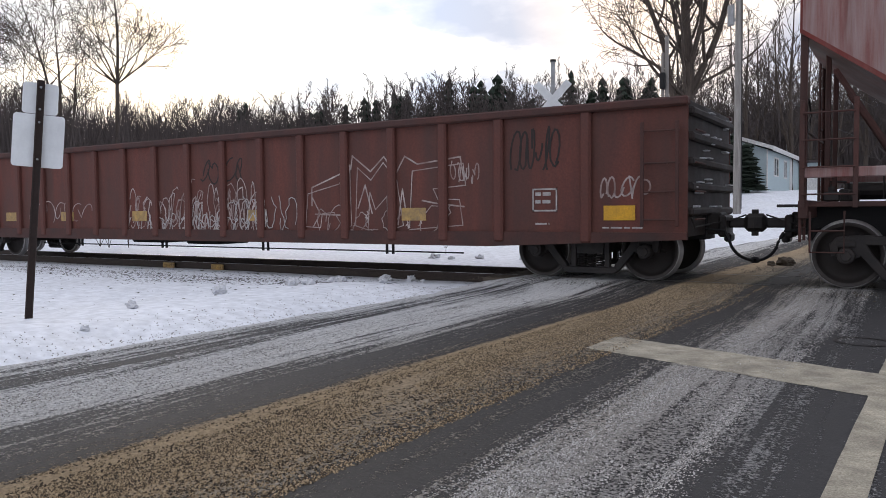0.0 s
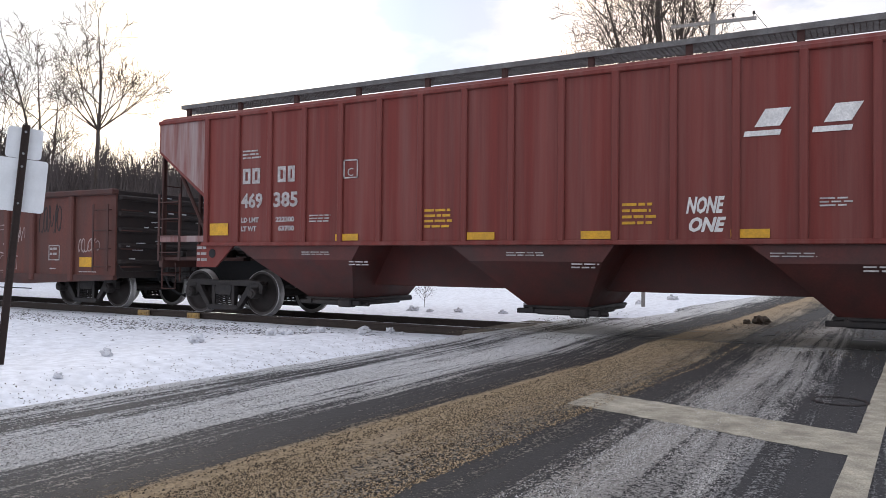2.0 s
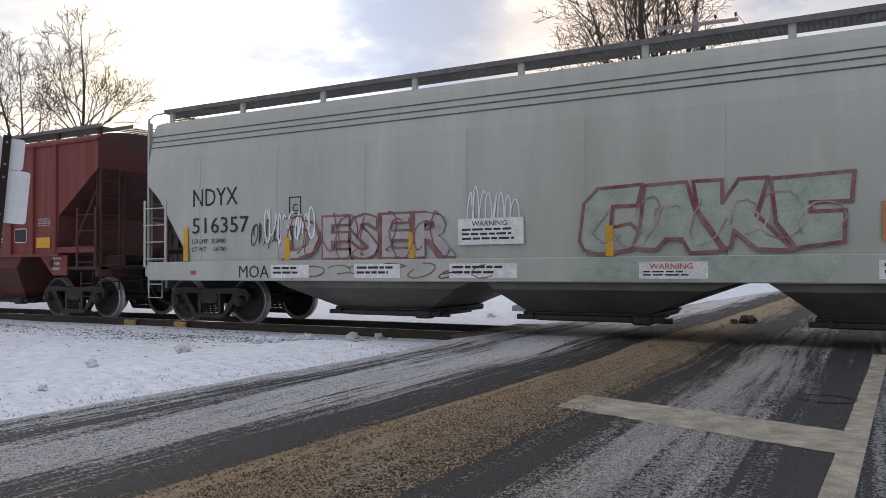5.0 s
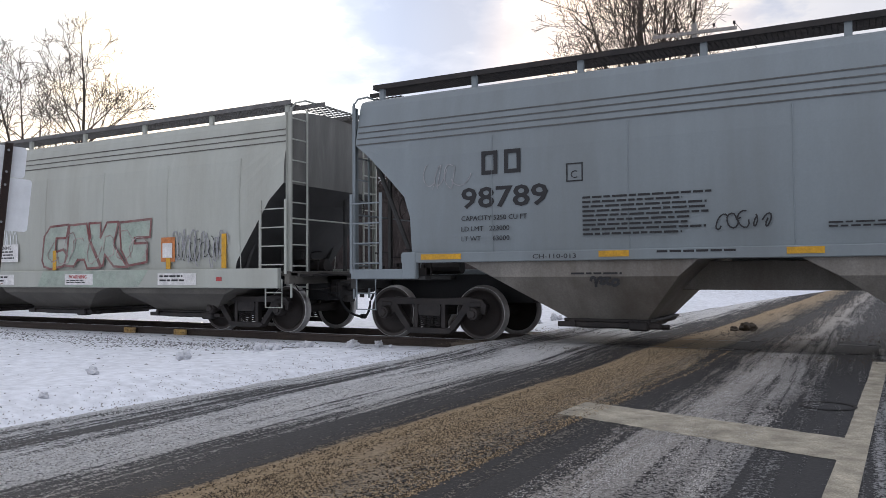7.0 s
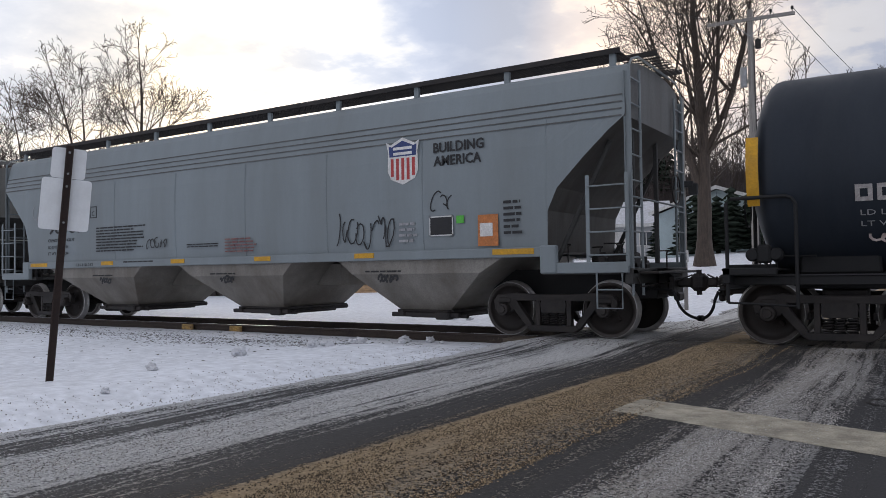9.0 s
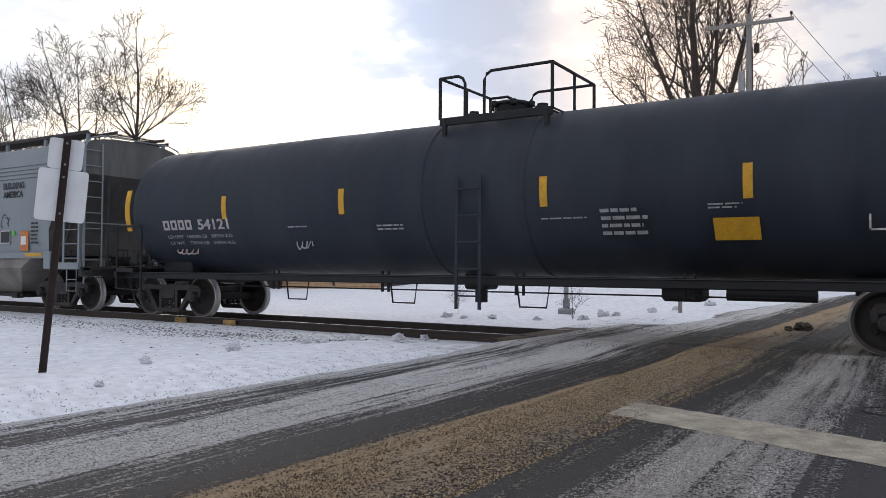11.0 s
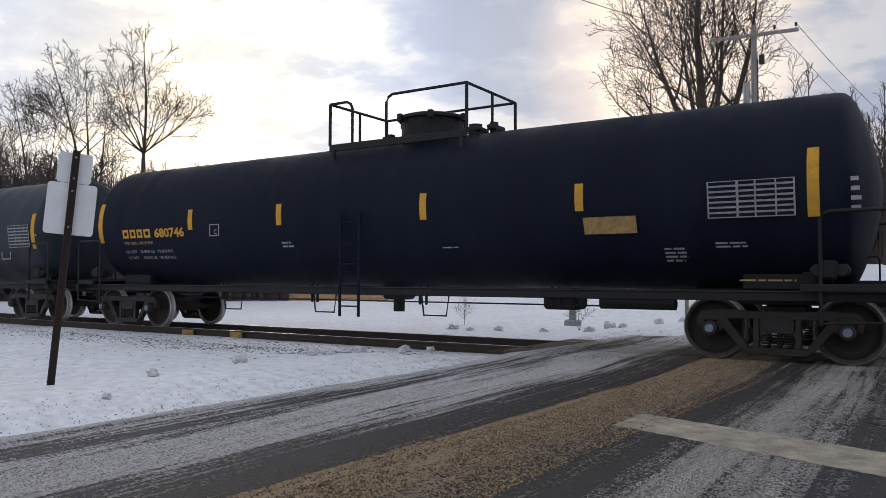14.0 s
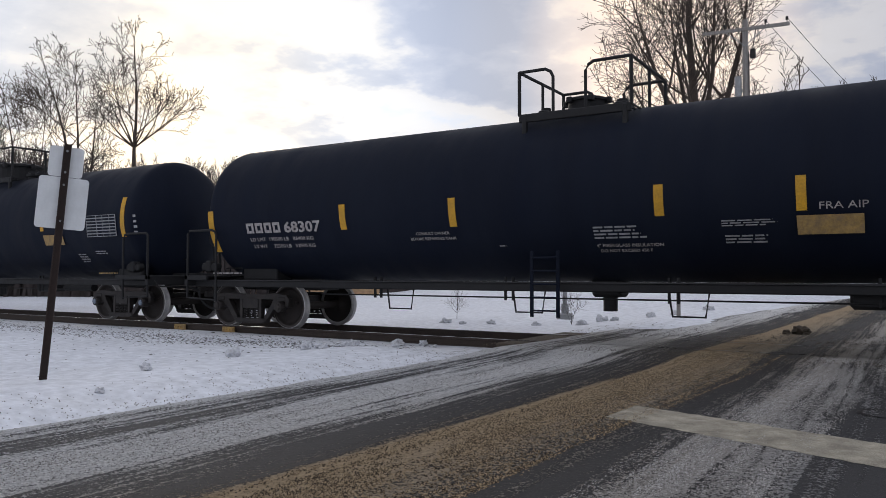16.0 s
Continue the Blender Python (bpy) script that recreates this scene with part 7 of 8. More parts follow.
def build_trees():
    z = ground_z
    # the wide many-stemmed tree by the pole
    me = sprout(11, [(0.36, ((0, 0, -0.4), (0.05, 0, 3.0), (0.1, 0, 6.6), (-0.1, 0.1, 9.0), (-0.3, 0, 12.0), (0.0, 0.2, 16.0))),
                     (0.19, ((0.0, 0, 3.4), (-0.75, -0.2, 5.6), (-1.0, -0.3, 7.6), (-1.8, -0.5, 9.6), (-2.9, -0.6, 13.4))),
                     (0.18, ((0.1, 0, 5.2), (1.0, 0.3, 7.0), (1.55, 0.6, 8.6), (2.2, 0.7, 11.4), (2.6, 0.6, 14.6))),
                     (0.13, ((0.05, 0, 5.8), (-0.4, 1.0, 8.0), (-0.9, 1.5, 11.0), (-1.2, 1.7, 14.2))), (0.13, ((0.1, 0, 6.4), (0.8, -0.9, 9.0), (0.9, -1.3, 12.5), (1.2, -1.4, 15.2))),
                     (0.09, ((-0.8, -0.2, 6.2), (-2.2, -0.6, 7.2), (-3.6, -0.9, 7.9), (-4.4, -0.9, 9.2))), (0.08, ((0.4, 0.1, 5.6), (1.8, -0.3, 6.3), (3.2, -0.5, 7.0), (3.9, -0.5, 8.4)))],
                [(-0.4, 0, 11.6, 4.6, 4.2, 5.8), (-2.8, -0.5, 7.9, 2.4, 2.0, 1.9), (2.2, 0, 7.6, 2.1, 1.8, 1.8)], (0.66, 0.33, 0.29, 0.24), 0.0100, 0.08, low=4.9, wide=54)
    put_tree(me, -9.0, 36.9, z(-9.0, 36.9), 14, 1.0, "tall bare many-stemmed maple behind the crossing")
    tall = sprout(23, [(0.20, ((0, 0, -0.3), (0.1, 0, 4.5), (0.15, 0, 9.0), (0.3, 0.1, 12.2), (0.05, 0, 16.4)))],
                  [(0.1, 0, 14.0, 3.9, 3.4, 3.8), (1.9, 0, 12.5, 2.5, 2.0, 1.7), (-1.2, 0, 14.6, 2.9, 2.4, 2.4)], (0.56, 0.33, 0.29, 0.25), 0.0140, 0.06, low=9.3, wide=62)
    lean = sprout(29, [(0.16, ((0, 0, -0.3), (-0.2, 0, 5.0), (-0.9, 0, 9.0), (-1.5, 0, 11.5), (-2.6, 0, 15.4))), (0.11, ((-0.05, 0, 4.0), (0.4, 0.2, 8.0), (0.7, 0.3, 12.6))), (0.10, ((-0.4, 0, 7.2), (-0.4, -0.6, 10.5), (-0.6, -0.8, 14.0)))],
                  [(-1.7, 0, 13.2, 2.3, 2.2, 3.6), (-3.0, 0, 13.0, 1.7, 1.5, 2.1), (0.5, 0.2, 10.8, 1.9, 1.8, 3.0)], (0.42, 0.31, 0.29, 0.24), 0.0145, 0.06, low=6.8, wide=58)
    slim = sprout(30, [(0.13, ((0, 0, -0.3), (-0.3, 0, 5.0), (-0.7, 0, 8.4), (-1.4, 0, 12.4))), (0.09, ((-0.1, 0, 3.0), (0.6, 0.1, 7.0), (0.9, 0.2, 10.6))), (0.08, ((0, 0, 2.0), (-0.8, 0.4, 6.0), (-1.5, 0.6, 9.6)))],
                  [(-1.0, 0, 10.4, 2.2, 2.0, 2.9), (0.9, 0, 8.6, 1.8, 1.8, 2.6), (-1.8, 0.3, 7.8, 1.5, 1.4, 2.4)], (0.42, 0.31, 0.29, 0.26), 0.0145, 0.07, low=4.8, wide=56)
    bush = sprout(31, [(0.10, ((0, 0, -0.3), (0.1, 0, 1.6), (0.0, 0, 8.6))), (0.07, ((0, 0, 0.8), (-0.9, 0.2, 3.4), (-1.5, 0.3, 7.2))), (0.07, ((0, 0, 1.0), (0.9, -0.1, 3.4), (1.6, -0.2, 7.4)))],
                  [(0, 0, 6.0, 2.8, 2.4, 3.2)], (0.45, 0.32, 0.30), 0.013, 0.09, low=2.4)
    far1 = sprout(35, [(0.20, ((0, 0, -0.3), (0.1, 0, 4.0), (0.0, 0.1, 8.0), (0.2, 0, 15.0))), (0.12, ((0, 0, 3.2), (-0.8, 0, 7.0), (-1.3, 0, 12.4)))], [(0, 0, 10.2, 2.3, 2.3, 5.2), (0.3, 0, 6.0, 1.7, 1.6, 2.6)], (0.5, 0.45, 0.45), 0.020, 0.11, low=3.0, wide=44)
    far2 = sprout(37, [(0.18, ((0, 0, -0.3), (-0.2, 0, 5.0), (0.1, 0.1, 9.0), (-0.1, 0, 14.6)))], [(0, 0, 9.0, 2.1, 2.0, 5.8)], (0.45, 0.45, 0.45), 0.020, 0.11, low=2.6, wide=44)
    put_tree(tall, -42.2, 30.3, -0.3, 55, 1.0, "tall bare ash tree beyond the tracks")
    put_tree(lean, -46.2, 29.7, -0.3, 57, 1.0, "bare slender two-stemmed tree beyond the tracks")
    put_tree(slim, -52.3, 29.4, -0.3, 60, 1.12, "bare slender tree beyond the tracks")
    put_tree(slim, -57.2, 28.4, -0.3, 200, 0.92, "bare slender tree beyond the tracks")
    put_tree(bush, -55.4, 28.6, -0.3, 130, 1.05, "bare branching tree beyond the tracks")
    put_tree(bush, -45.2, 39.5, -0.3, 250, 0.98, "bushy bare tree at the field edge")
    put_tree(bush, -49.5, 32.0, -0.3, 60, 0.85, "bushy bare tree at the field edge")
    put_tree(bush, -52.0, 36.0, -0.3, 160, 0.9, "bushy bare tree at the field edge")
    put_tree(bush, -43.6, 33.2, -0.3, 300, 0.78, "bushy bare tree at the field edge")
    put_tree(slim, -60.5, 33.0, -0.3, 300, 0.9, "bare slender tree beyond the tracks")
    # trees behind the blue house
    rnd = random.Random(77)
    for i in range(20):
        a = radians(-4 + i * 0.98 + rnd.uniform(-0.4, 0.4))
        d = rnd.uniform(58, 84)
        m = rnd.choice((far1, far2))
        x, y = -d * math.sin(a), d * math.cos(a)
        put_tree(m, x, y, z(x, y) - 0.2, rnd.uniform(0, 360), rnd.uniform(0.75, 1.0), "bare woodland tree behind the houses")
    # low tangle beside the track
    shrub = sprout(41, [(0.012, ((0, 0, -0.1), (0.02, 0, 0.3), (0, 0.05, 1.3))), (0.010, ((0, 0, 0), (0.3, 0.1, 0.6), (0.5, 0.1, 1.1))), (0.010, ((0, 0, 0), (-0.3, 0.1, 0.6), (-0.5, 0.0, 1.0)))], [(0, 0, 0.8, 0.9, 0.8, 0.8)], (0.09, 0.10), 0.004, 0.1, BRUSH, low=0.1)
    for x, y, s in ((-24.5, 17.2, 1.0), (-25.6, 17.6, 1.2), (-23.8, 17.5, 0.8), (-10.6, 17.6, 0.45), (-7.4, 17.8, 0.5), (-8.7, 4.2, 0.22), (-9.2, 3.6, 0.25), (-8.6, 3.2, 0.2)):
        e = thing("shrub", pose(x, y, z(x, y), 0, 0, x * 40), "low leafless brush in the snow", "shrub")
        q = part("stem", shrub[0], None, e)
        q.scale = (s, s, s)
        q = part("crown", shrub[1], None, e)
        q.scale = (s, s, s)
    # an arching bare bough low over the track side
    t = Tree(3)
    t.first, t.reach = 0.3, 0.3
    t.grow(Vector((0, 0, 4.2)), Vector((0.75, 0.1, 0.35)), 6.5, 0.09, 1, -0.03, 45, (0, 7, 5, 3), 0.12, 0.01)
    part("bough", t.mesh("bough", BARK), None, bpy.data.objects["tree.001"], at=pose(0, 0, 0.6, 0, 0, -5))


def conifer(v, f, x, y, z, h, w, rnd):
    n = 11
    for i in range(n):
        zz = z + h * (0.10 + 0.86 * i / n)
        r = w * (1 - i / n) ** 0.7 + 0.2
        k = 9
        for j in range(k):
            a = j * math.tau / k + rnd.uniform(-0.3, 0.3)
            l = r * rnd.uniform(0.45, 1.25)
            s = 0.30 * r + 0.12
            b = len(v)
            ca, sa = math.cos(a), math.sin(a)
            v.extend([(x, y, zz + h * 0.05), (x + ca * l * .6 - sa * s, y + sa * l * .6 + ca * s, zz), (x + ca * l, y + sa * l, zz - h * 0.03 * rnd.uniform(0, 2)), (x + ca * l * .6 + sa * s, y + sa * l * .6 - ca * s, zz), (x + ca * l * .5, y + sa * l * .5, zz - h * 0.05)])
            f.extend([(b, b + 1, b + 2), (b, b + 2, b + 3), (b + 1, b + 4, b + 2), (b + 2, b + 4, b + 3)])
    b = len(v)
    v.extend([(x - .12, y, z - .5), (x + .12, y, z - .5), (x, y + .12, z - .5), (x, y, z + h * 1.02)])
    f.extend([(b, b + 1, b + 3), (b + 1, b + 2, b + 3), (b + 2, b, b + 3)])


def build_woods():
    rnd = random.Random(101)
    v, f = [], []
    for i in range(30):
        a = radians(rnd.uniform(15, 36))
        d = rnd.uniform(92, 125)
        x, y = -d * math.sin(a), d * math.cos(a)
        conifer(v, f, x, y, ground_z(x, y), rnd.uniform(9, 14), rnd.uniform(1.7, 2.7), rnd)
    for i in range(16):
        a = radians(rnd.uniform(36, 47))
        d = rnd.uniform(100, 130)
        x, y = -d * math.sin(a), d * math.cos(a)
        conifer(v, f, x, y, ground_z(x, y), rnd.uniform(8, 12), rnd.uniform(1.6, 2.5), rnd)
    for i in range(6):
        a = radians(rnd.uniform(19, 26))
        d = rnd.uniform(72, 88)
        x, y = -d * math.sin(a), d * math.cos(a)
        conifer(v, f, x, y, ground_z(x, y), rnd.uniform(7, 10), rnd.uniform(1.2, 2.0), rnd)
    me = bpy.data.meshes.new("conifer_wood")
    me.from_pydata(v, [], f)
    me.materials.append(NEEDLE)
    tagged(new("conifer_wood", me), "dark conifers on the wooded rise behind the field", "wood", kind="stuff")
    # leafless hardwood, dense and low, all round the field
    t = Tree(7)
    t.first, t.reach = 0.2, 0.4
    protos = []
    for s in range(6):
        q = Tree(200 + s)
        q.first, q.reach = 0.18, 0.42
        q.grow(Vector((0, 0, 0)), Vector((0, 0, 1)), 10.0, 0.13, 0, 0.14, 36, (9, 6, 4), 0.11, 0.022)
        protos.append((np.array(q.v), q.f))
    vs, fs = [], []
    base = 0
    for i in range(460):
        a = radians(rnd.uniform(-6, 66) if i < 330 else rnd.uniform(28, 64))
        d = rnd.uniform(80, 140) if a > radians(12) else rnd.uniform(70, 110)
        x, y = -d * math.sin(a), d * math.cos(a)
        pv, pf = protos[rnd.randrange(6)]
        ang, sc = rnd.uniform(0, 6.28), rnd.uniform(0.72, 1.2) * (0.85 if a > radians(40) else 1)
        rot = np.array(((math.cos(ang), math.sin(ang), 0), (-math.sin(ang), math.cos(ang), 0), (0, 0, 1)))
        vs.append((pv @ rot) * sc + np.array((x, y, ground_z(x, y) - 0.3)))
        fs.extend([tuple(k + base for k in q) for q in pf])
        base += len(pv)
    me = bpy.data.meshes.new("bare_wood")
    me.from_pydata(np.concatenate(vs).tolist(), [], fs)
    me.materials.append(BRUSH)
    tagged(new("bare_wood", me), "leafless winter woodland on the rise behind the field", "wood", kind="stuff")
    # undergrowth: upright twigs in a thick belt
    v, f = [], []
    for i in range(115000):
        a = radians(rnd.uniform(-6, 68))
        d = rnd.uniform(66, 128)
        if a > radians(44):
            d = rnd.uniform(50, 110)
        if a < radians(23):
            d = rnd.uniform(76, 120)
        x, y = -d * math.sin(a), d * math.cos(a)
        z = ground_z(x, y) - 0.1
        h = rnd.uniform(2.0, 8.0) * (0.8 + 0.4 * noise.noise(Vector((x * 0.06, y * 0.06, 2))))
        if a > radians(17):
            h *= 1.35
        s = rnd.uniform(0.03, 0.11)
        lx, ly = rnd.gauss(0, 0.2) * h, rnd.gauss(0, 0.2) * h
        b = len(v)
        v.extend([(x - s, y, z), (x + s, y + s, z), (x + lx, y + ly, z + h), (x + lx * .4 + rnd.uniform(-.5, .5), y + ly * .4, z + h * .8)])
        f.extend([(b, b + 1, b + 2), (b, b + 1, b + 3)])
    me = bpy.data.meshes.new("undergrowth")
    me.from_pydata(v, [], f)
    me.materials.append(BRUSH)
    tagged(new("undergrowth", me), "brown leafless undergrowth at the foot of the woods", "brush", kind="stuff")


# ---- houses, poles and signals ----
def house(x, y, z, turn, w, d, h, roof, siding, label, windows, doors, over=0.35, snow=0.0):
    e = thing("house", pose(x, y, z, 0, 0, turn), label, "house")
    bm = box(bmesh.new(), (0, 0, -1.2), (w, d, h))
    wl = part("wall", bm, siding, e)
    # clapboards
    bm = bmesh.new()
    n = int(h / 0.2)
    for i in range(n):
        zz = i * 0.2
        for q in (-1, 1):
            yy = 0 if q < 0 else d
            prism(bm, [(0, zz), (w, zz), (w, zz + 0.19), (0, zz + 0.19)], yy + q * 0.012, yy + q * 0.022)
        box(bm, (-0.022, 0, zz), (-0.012, d, zz + 0.19))
        box(bm, (w + 0.012, 0, zz), (w + 0.022, d, zz + 0.19))
    part("siding", bm, siding, e)
    bm = bmesh.new()
    a = [(-over, h - 0.05), (w / 2, h + roof), (w + over, h - 0.05), (w + over, h + 0.12), (w / 2, h + roof + 0.17), (-over, h + 0.12)]
    prof = [(-over, -0.0), (d / 2, roof), (d + over, 0.0)]
    for (y0, z0), (y1, z1) in zip(prof, prof[1:]):
        vs = [bm.verts.new(p) for p in ((-over, y0, h + z0), (w + over, y0, h + z0), (w + over, y1, h + z1), (-over, y1, h + z1), (-over, y0, h + z0 + 0.15), (w + over, y0, h + z0 + 0.15), (w + over, y1, h + z1 + 0.15), (-over, y1, h + z1 + 0.15))]
        for q in ((0, 1, 2, 3), (4, 7, 6, 5), (0, 4, 5, 1), (1, 5, 6, 2), (2, 6, 7, 3), (3, 7, 4, 0)):
            bm.faces.new([vs[k] for k in q])
    part("roof", bm, LUMP if snow else ROOFM, e)
    for xx in (0.0, w):
        bm = bmesh.new()
        vs = [bm.verts.new((xx + q, yy, zz)) for q in (-0.02, 0.02) for yy, zz in ((0, h - 0.01), (d, h - 0.01), (d / 2, h + roof - 0.02))]
        for q in ((0, 1, 2), (3, 5, 4), (0, 3, 4, 1), (1, 4, 5, 2), (2, 5, 3, 0)):
            bm.faces.new([vs[k] for k in q])
        part("gable", bm, siding, e)
    for face, a, b, ww, hh in windows:
        at = pose(a, -0.03, b) if face == "front" else pose(w + 0.03, a, b, 0, 0, 90)
        fr = bmesh.new()
        for lo, hi in (((-0.08, -0.08), (ww + 0.08, 0.0)), ((-0.08, hh), (ww + 0.08, hh + 0.08)), ((-0.08, 0), (0, hh)), ((ww, 0), (ww + 0.08, hh)), ((ww / 2 - 0.03, 0), (ww / 2 + 0.03, hh))):
            box(fr, (lo[0], -0.03, lo[1]), (hi[0], 0.04, hi[1]))
        wd = part("window", fr, WHITE, e, at=at)
        part("pane", box(bmesh.new(), (0, 0.005, 0), (ww, 0.025, hh)), GLASS, wd)
    for face, a, b, ww, hh in doors:
        at = pose(a, -0.03, b) if face == "front" else pose(w + 0.03, a, b, 0, 0, 90)
        part("door", box(box(bmesh.new(), (-0.08, -0.02, 0), (ww + 0.08, 0.02, hh + 0.08)), (0, -0.035, 0.02), (ww, -0.02, hh)), WHITE, e, at=at)
    bm = bmesh.new()
    box(bm, (-over, -over - 0.02, h - 0.1), (w + over, -over + 0.02, h + 0.16))
    for xx in (0.0, w):
        box(bm, (xx - 0.06, -0.03, 0), (xx + 0.06, 0.03, h))
    part("trim", bm, WHITE, e)
    return e


def railing(e, x0, x1, y, z0, z1, mat, n):
    bm = bmesh.new()
    box(bm, (x0, y - 0.04, z1 - 0.08), (x1, y + 0.04, z1))
    box(bm, (x0, y - 0.03, z0 + 0.08), (x1, y + 0.03, z0 + 0.14))
    for i in range(n):
        x = x0 + (x1 - x0) * i / (n - 1)
        box(bm, (x - 0.025, y - 0.025, z0), (x + 0.025, y + 0.025, z1))
    return part("railing", bm, mat, e)


def build_houses():
    h2 = house(-7.0, 47.3, 1.95, 90, 15.5, 7.4, 2.45, 1.35, SIDING, "long pale blue clapboard bungalow with a brown roof",
               [("front", 2.4, 1.05, 1.7, 1.0), ("front", 6.6, 1.05, 1.2, 1.0)], [("front", 9.4, 0.25, 0.95, 2.0)])
    railing(h2, 9.0, 13.2, -1.2, 0.1, 1.1, WHITE, 16)
    part("porch_step", box(box(bmesh.new(), (9.0, -1.2, -0.6), (13.2, 0, 0.1)), (8.4, -1.0, -0.6), (9.0, -0.2, -0.08)), POLEW, h2)
    rk = bmesh.new()
    for q in (0, 1):
        e0, e1 = (-0.37, 0.05) if q == 0 else (7.77, 0.05), (3.7, 1.47)
        v = [rk.verts.new((-0.37 + dx, yy, 2.45 + zz + dz)) for dx in (0, 0.05) for (yy, zz), dz in ((e0, -0.12), (e1, -0.12), (e1, 0.10), (e0, 0.10))]
        for f in ((0, 1, 2, 3), (4, 7, 6, 5), (0, 4, 5, 1), (1, 5, 6, 2), (2, 6, 7, 3), (3, 7, 4, 0)):
            rk.faces.new([v[k] for k in f])
    part("rake_board", rk, WHITE, h2, "snow-edged white rake board")
    part("wing", box(bmesh.new(), (14.0, -1.5, -1.0), (17.5, -0.03, 2.3), 0.01), SIDING, h2, "small wing with a white door")
    part("wing_roof", box(bmesh.new(), (13.7, -1.75, 2.3), (17.7, 0.0, 2.45), 0.02), ROOFM, h2)
    part("wing_door", box(bmesh.new(), (13.96, -1.3, 0.0), (14.0, -0.4, 2.0), 0.005), WHITE, h2)
    part("flue", tube(bmesh.new(), [(13.0, 0.6, 2.2), (13.0, 0.6, 4.0)], 0.07, 8), GALV, h2)
    g = house(-23.2, 56.2, ground_z(-20, 57) + 0.1, 18, 6.6, 7, 2.6, 2.0, SIDINGW, "white clapboard house with a snowy roof and railed deck",
              [("front", 1.0, 1.0, 0.9, 1.1), ("front", 4.6, 1.0, 0.9, 1.1)], [("front", 2.8, 0.1, 0.9, 2.0)], snow=1)
    part("deck", box(bmesh.new(), (-0.4, -2.0, -0.6), (7.4, 0, 0.05), 0.02), POLEW, g)
    railing(g, -0.4, 7.4, -1.95, 0.05, 1.05, WHITE, 26)
    # evergreen by the blue house
    rnd = random.Random(55)
    for x, y, hh in ((-7.75, 45.3, 3.0), (-8.6, 45.9, 3.6), (-9.5, 45.4, 4.0), (-10.4, 45.8, 3.6), (-11.4, 45.2, 4.2), (-12.3, 45.8, 3.4), (-15.0, 50, 3.0)):
        v, f = [], []
        conifer(v, f, 0, 0, 0, hh, 0.8, rnd)
        conifer(v, f, 0.05, 0.1, 0, hh * 0.8, 0.9, rnd)
        me = bpy.data.meshes.new("yew")
        me.from_pydata(v, [], f)
        me.materials.append(NEEDLE)
        tagged(part("evergreen_shrub", me, None, at=pose(x, y, ground_z(x, y))), "dark evergreen shrub beside the house wall", "shrub")
    # far barn line and stacked lumber across the field
    b = thing("barn", pose(-52, 33.5, -0.4, 0, 0, 30), "long low dark barn across the snowy field", "barn")
    part("wall", box(bmesh.new(), (0, 0, 0), (30, 6, 1.3)), BRUSH, b)
    part("roof", prism(bmesh.new(), [(-0.3, 1.3), (30.3, 1.3), (30.3, 1.5), (-0.3, 1.5)], -0.4, 6.4), ROOFM, b)
    for x, y, w in ((-38.6, 33.2, 4.0), (-35.3, 36.3, 3.4), (-32.6, 38.6, 3.0)):
        st = thing("lumber_stack", pose(x, y, -0.38, 0, 0, 42), "stack of fresh sawn boards across the field", "lumber stack", "lumber stacks across the field")
        for k in range(5):
            part("board", box(bmesh.new(), (0, 0, 0.1 + k * 0.17), (w, 1.2, 0.255 + k * 0.17), 0.01), LUMBER, st)
        part("bearer", box(box(bmesh.new(), (0.2, 0, 0), (0.4, 1.2, 0.1)), (w - 0.4, 0, 0), (w - 0.2, 1.2, 0.1)), TIE, st)


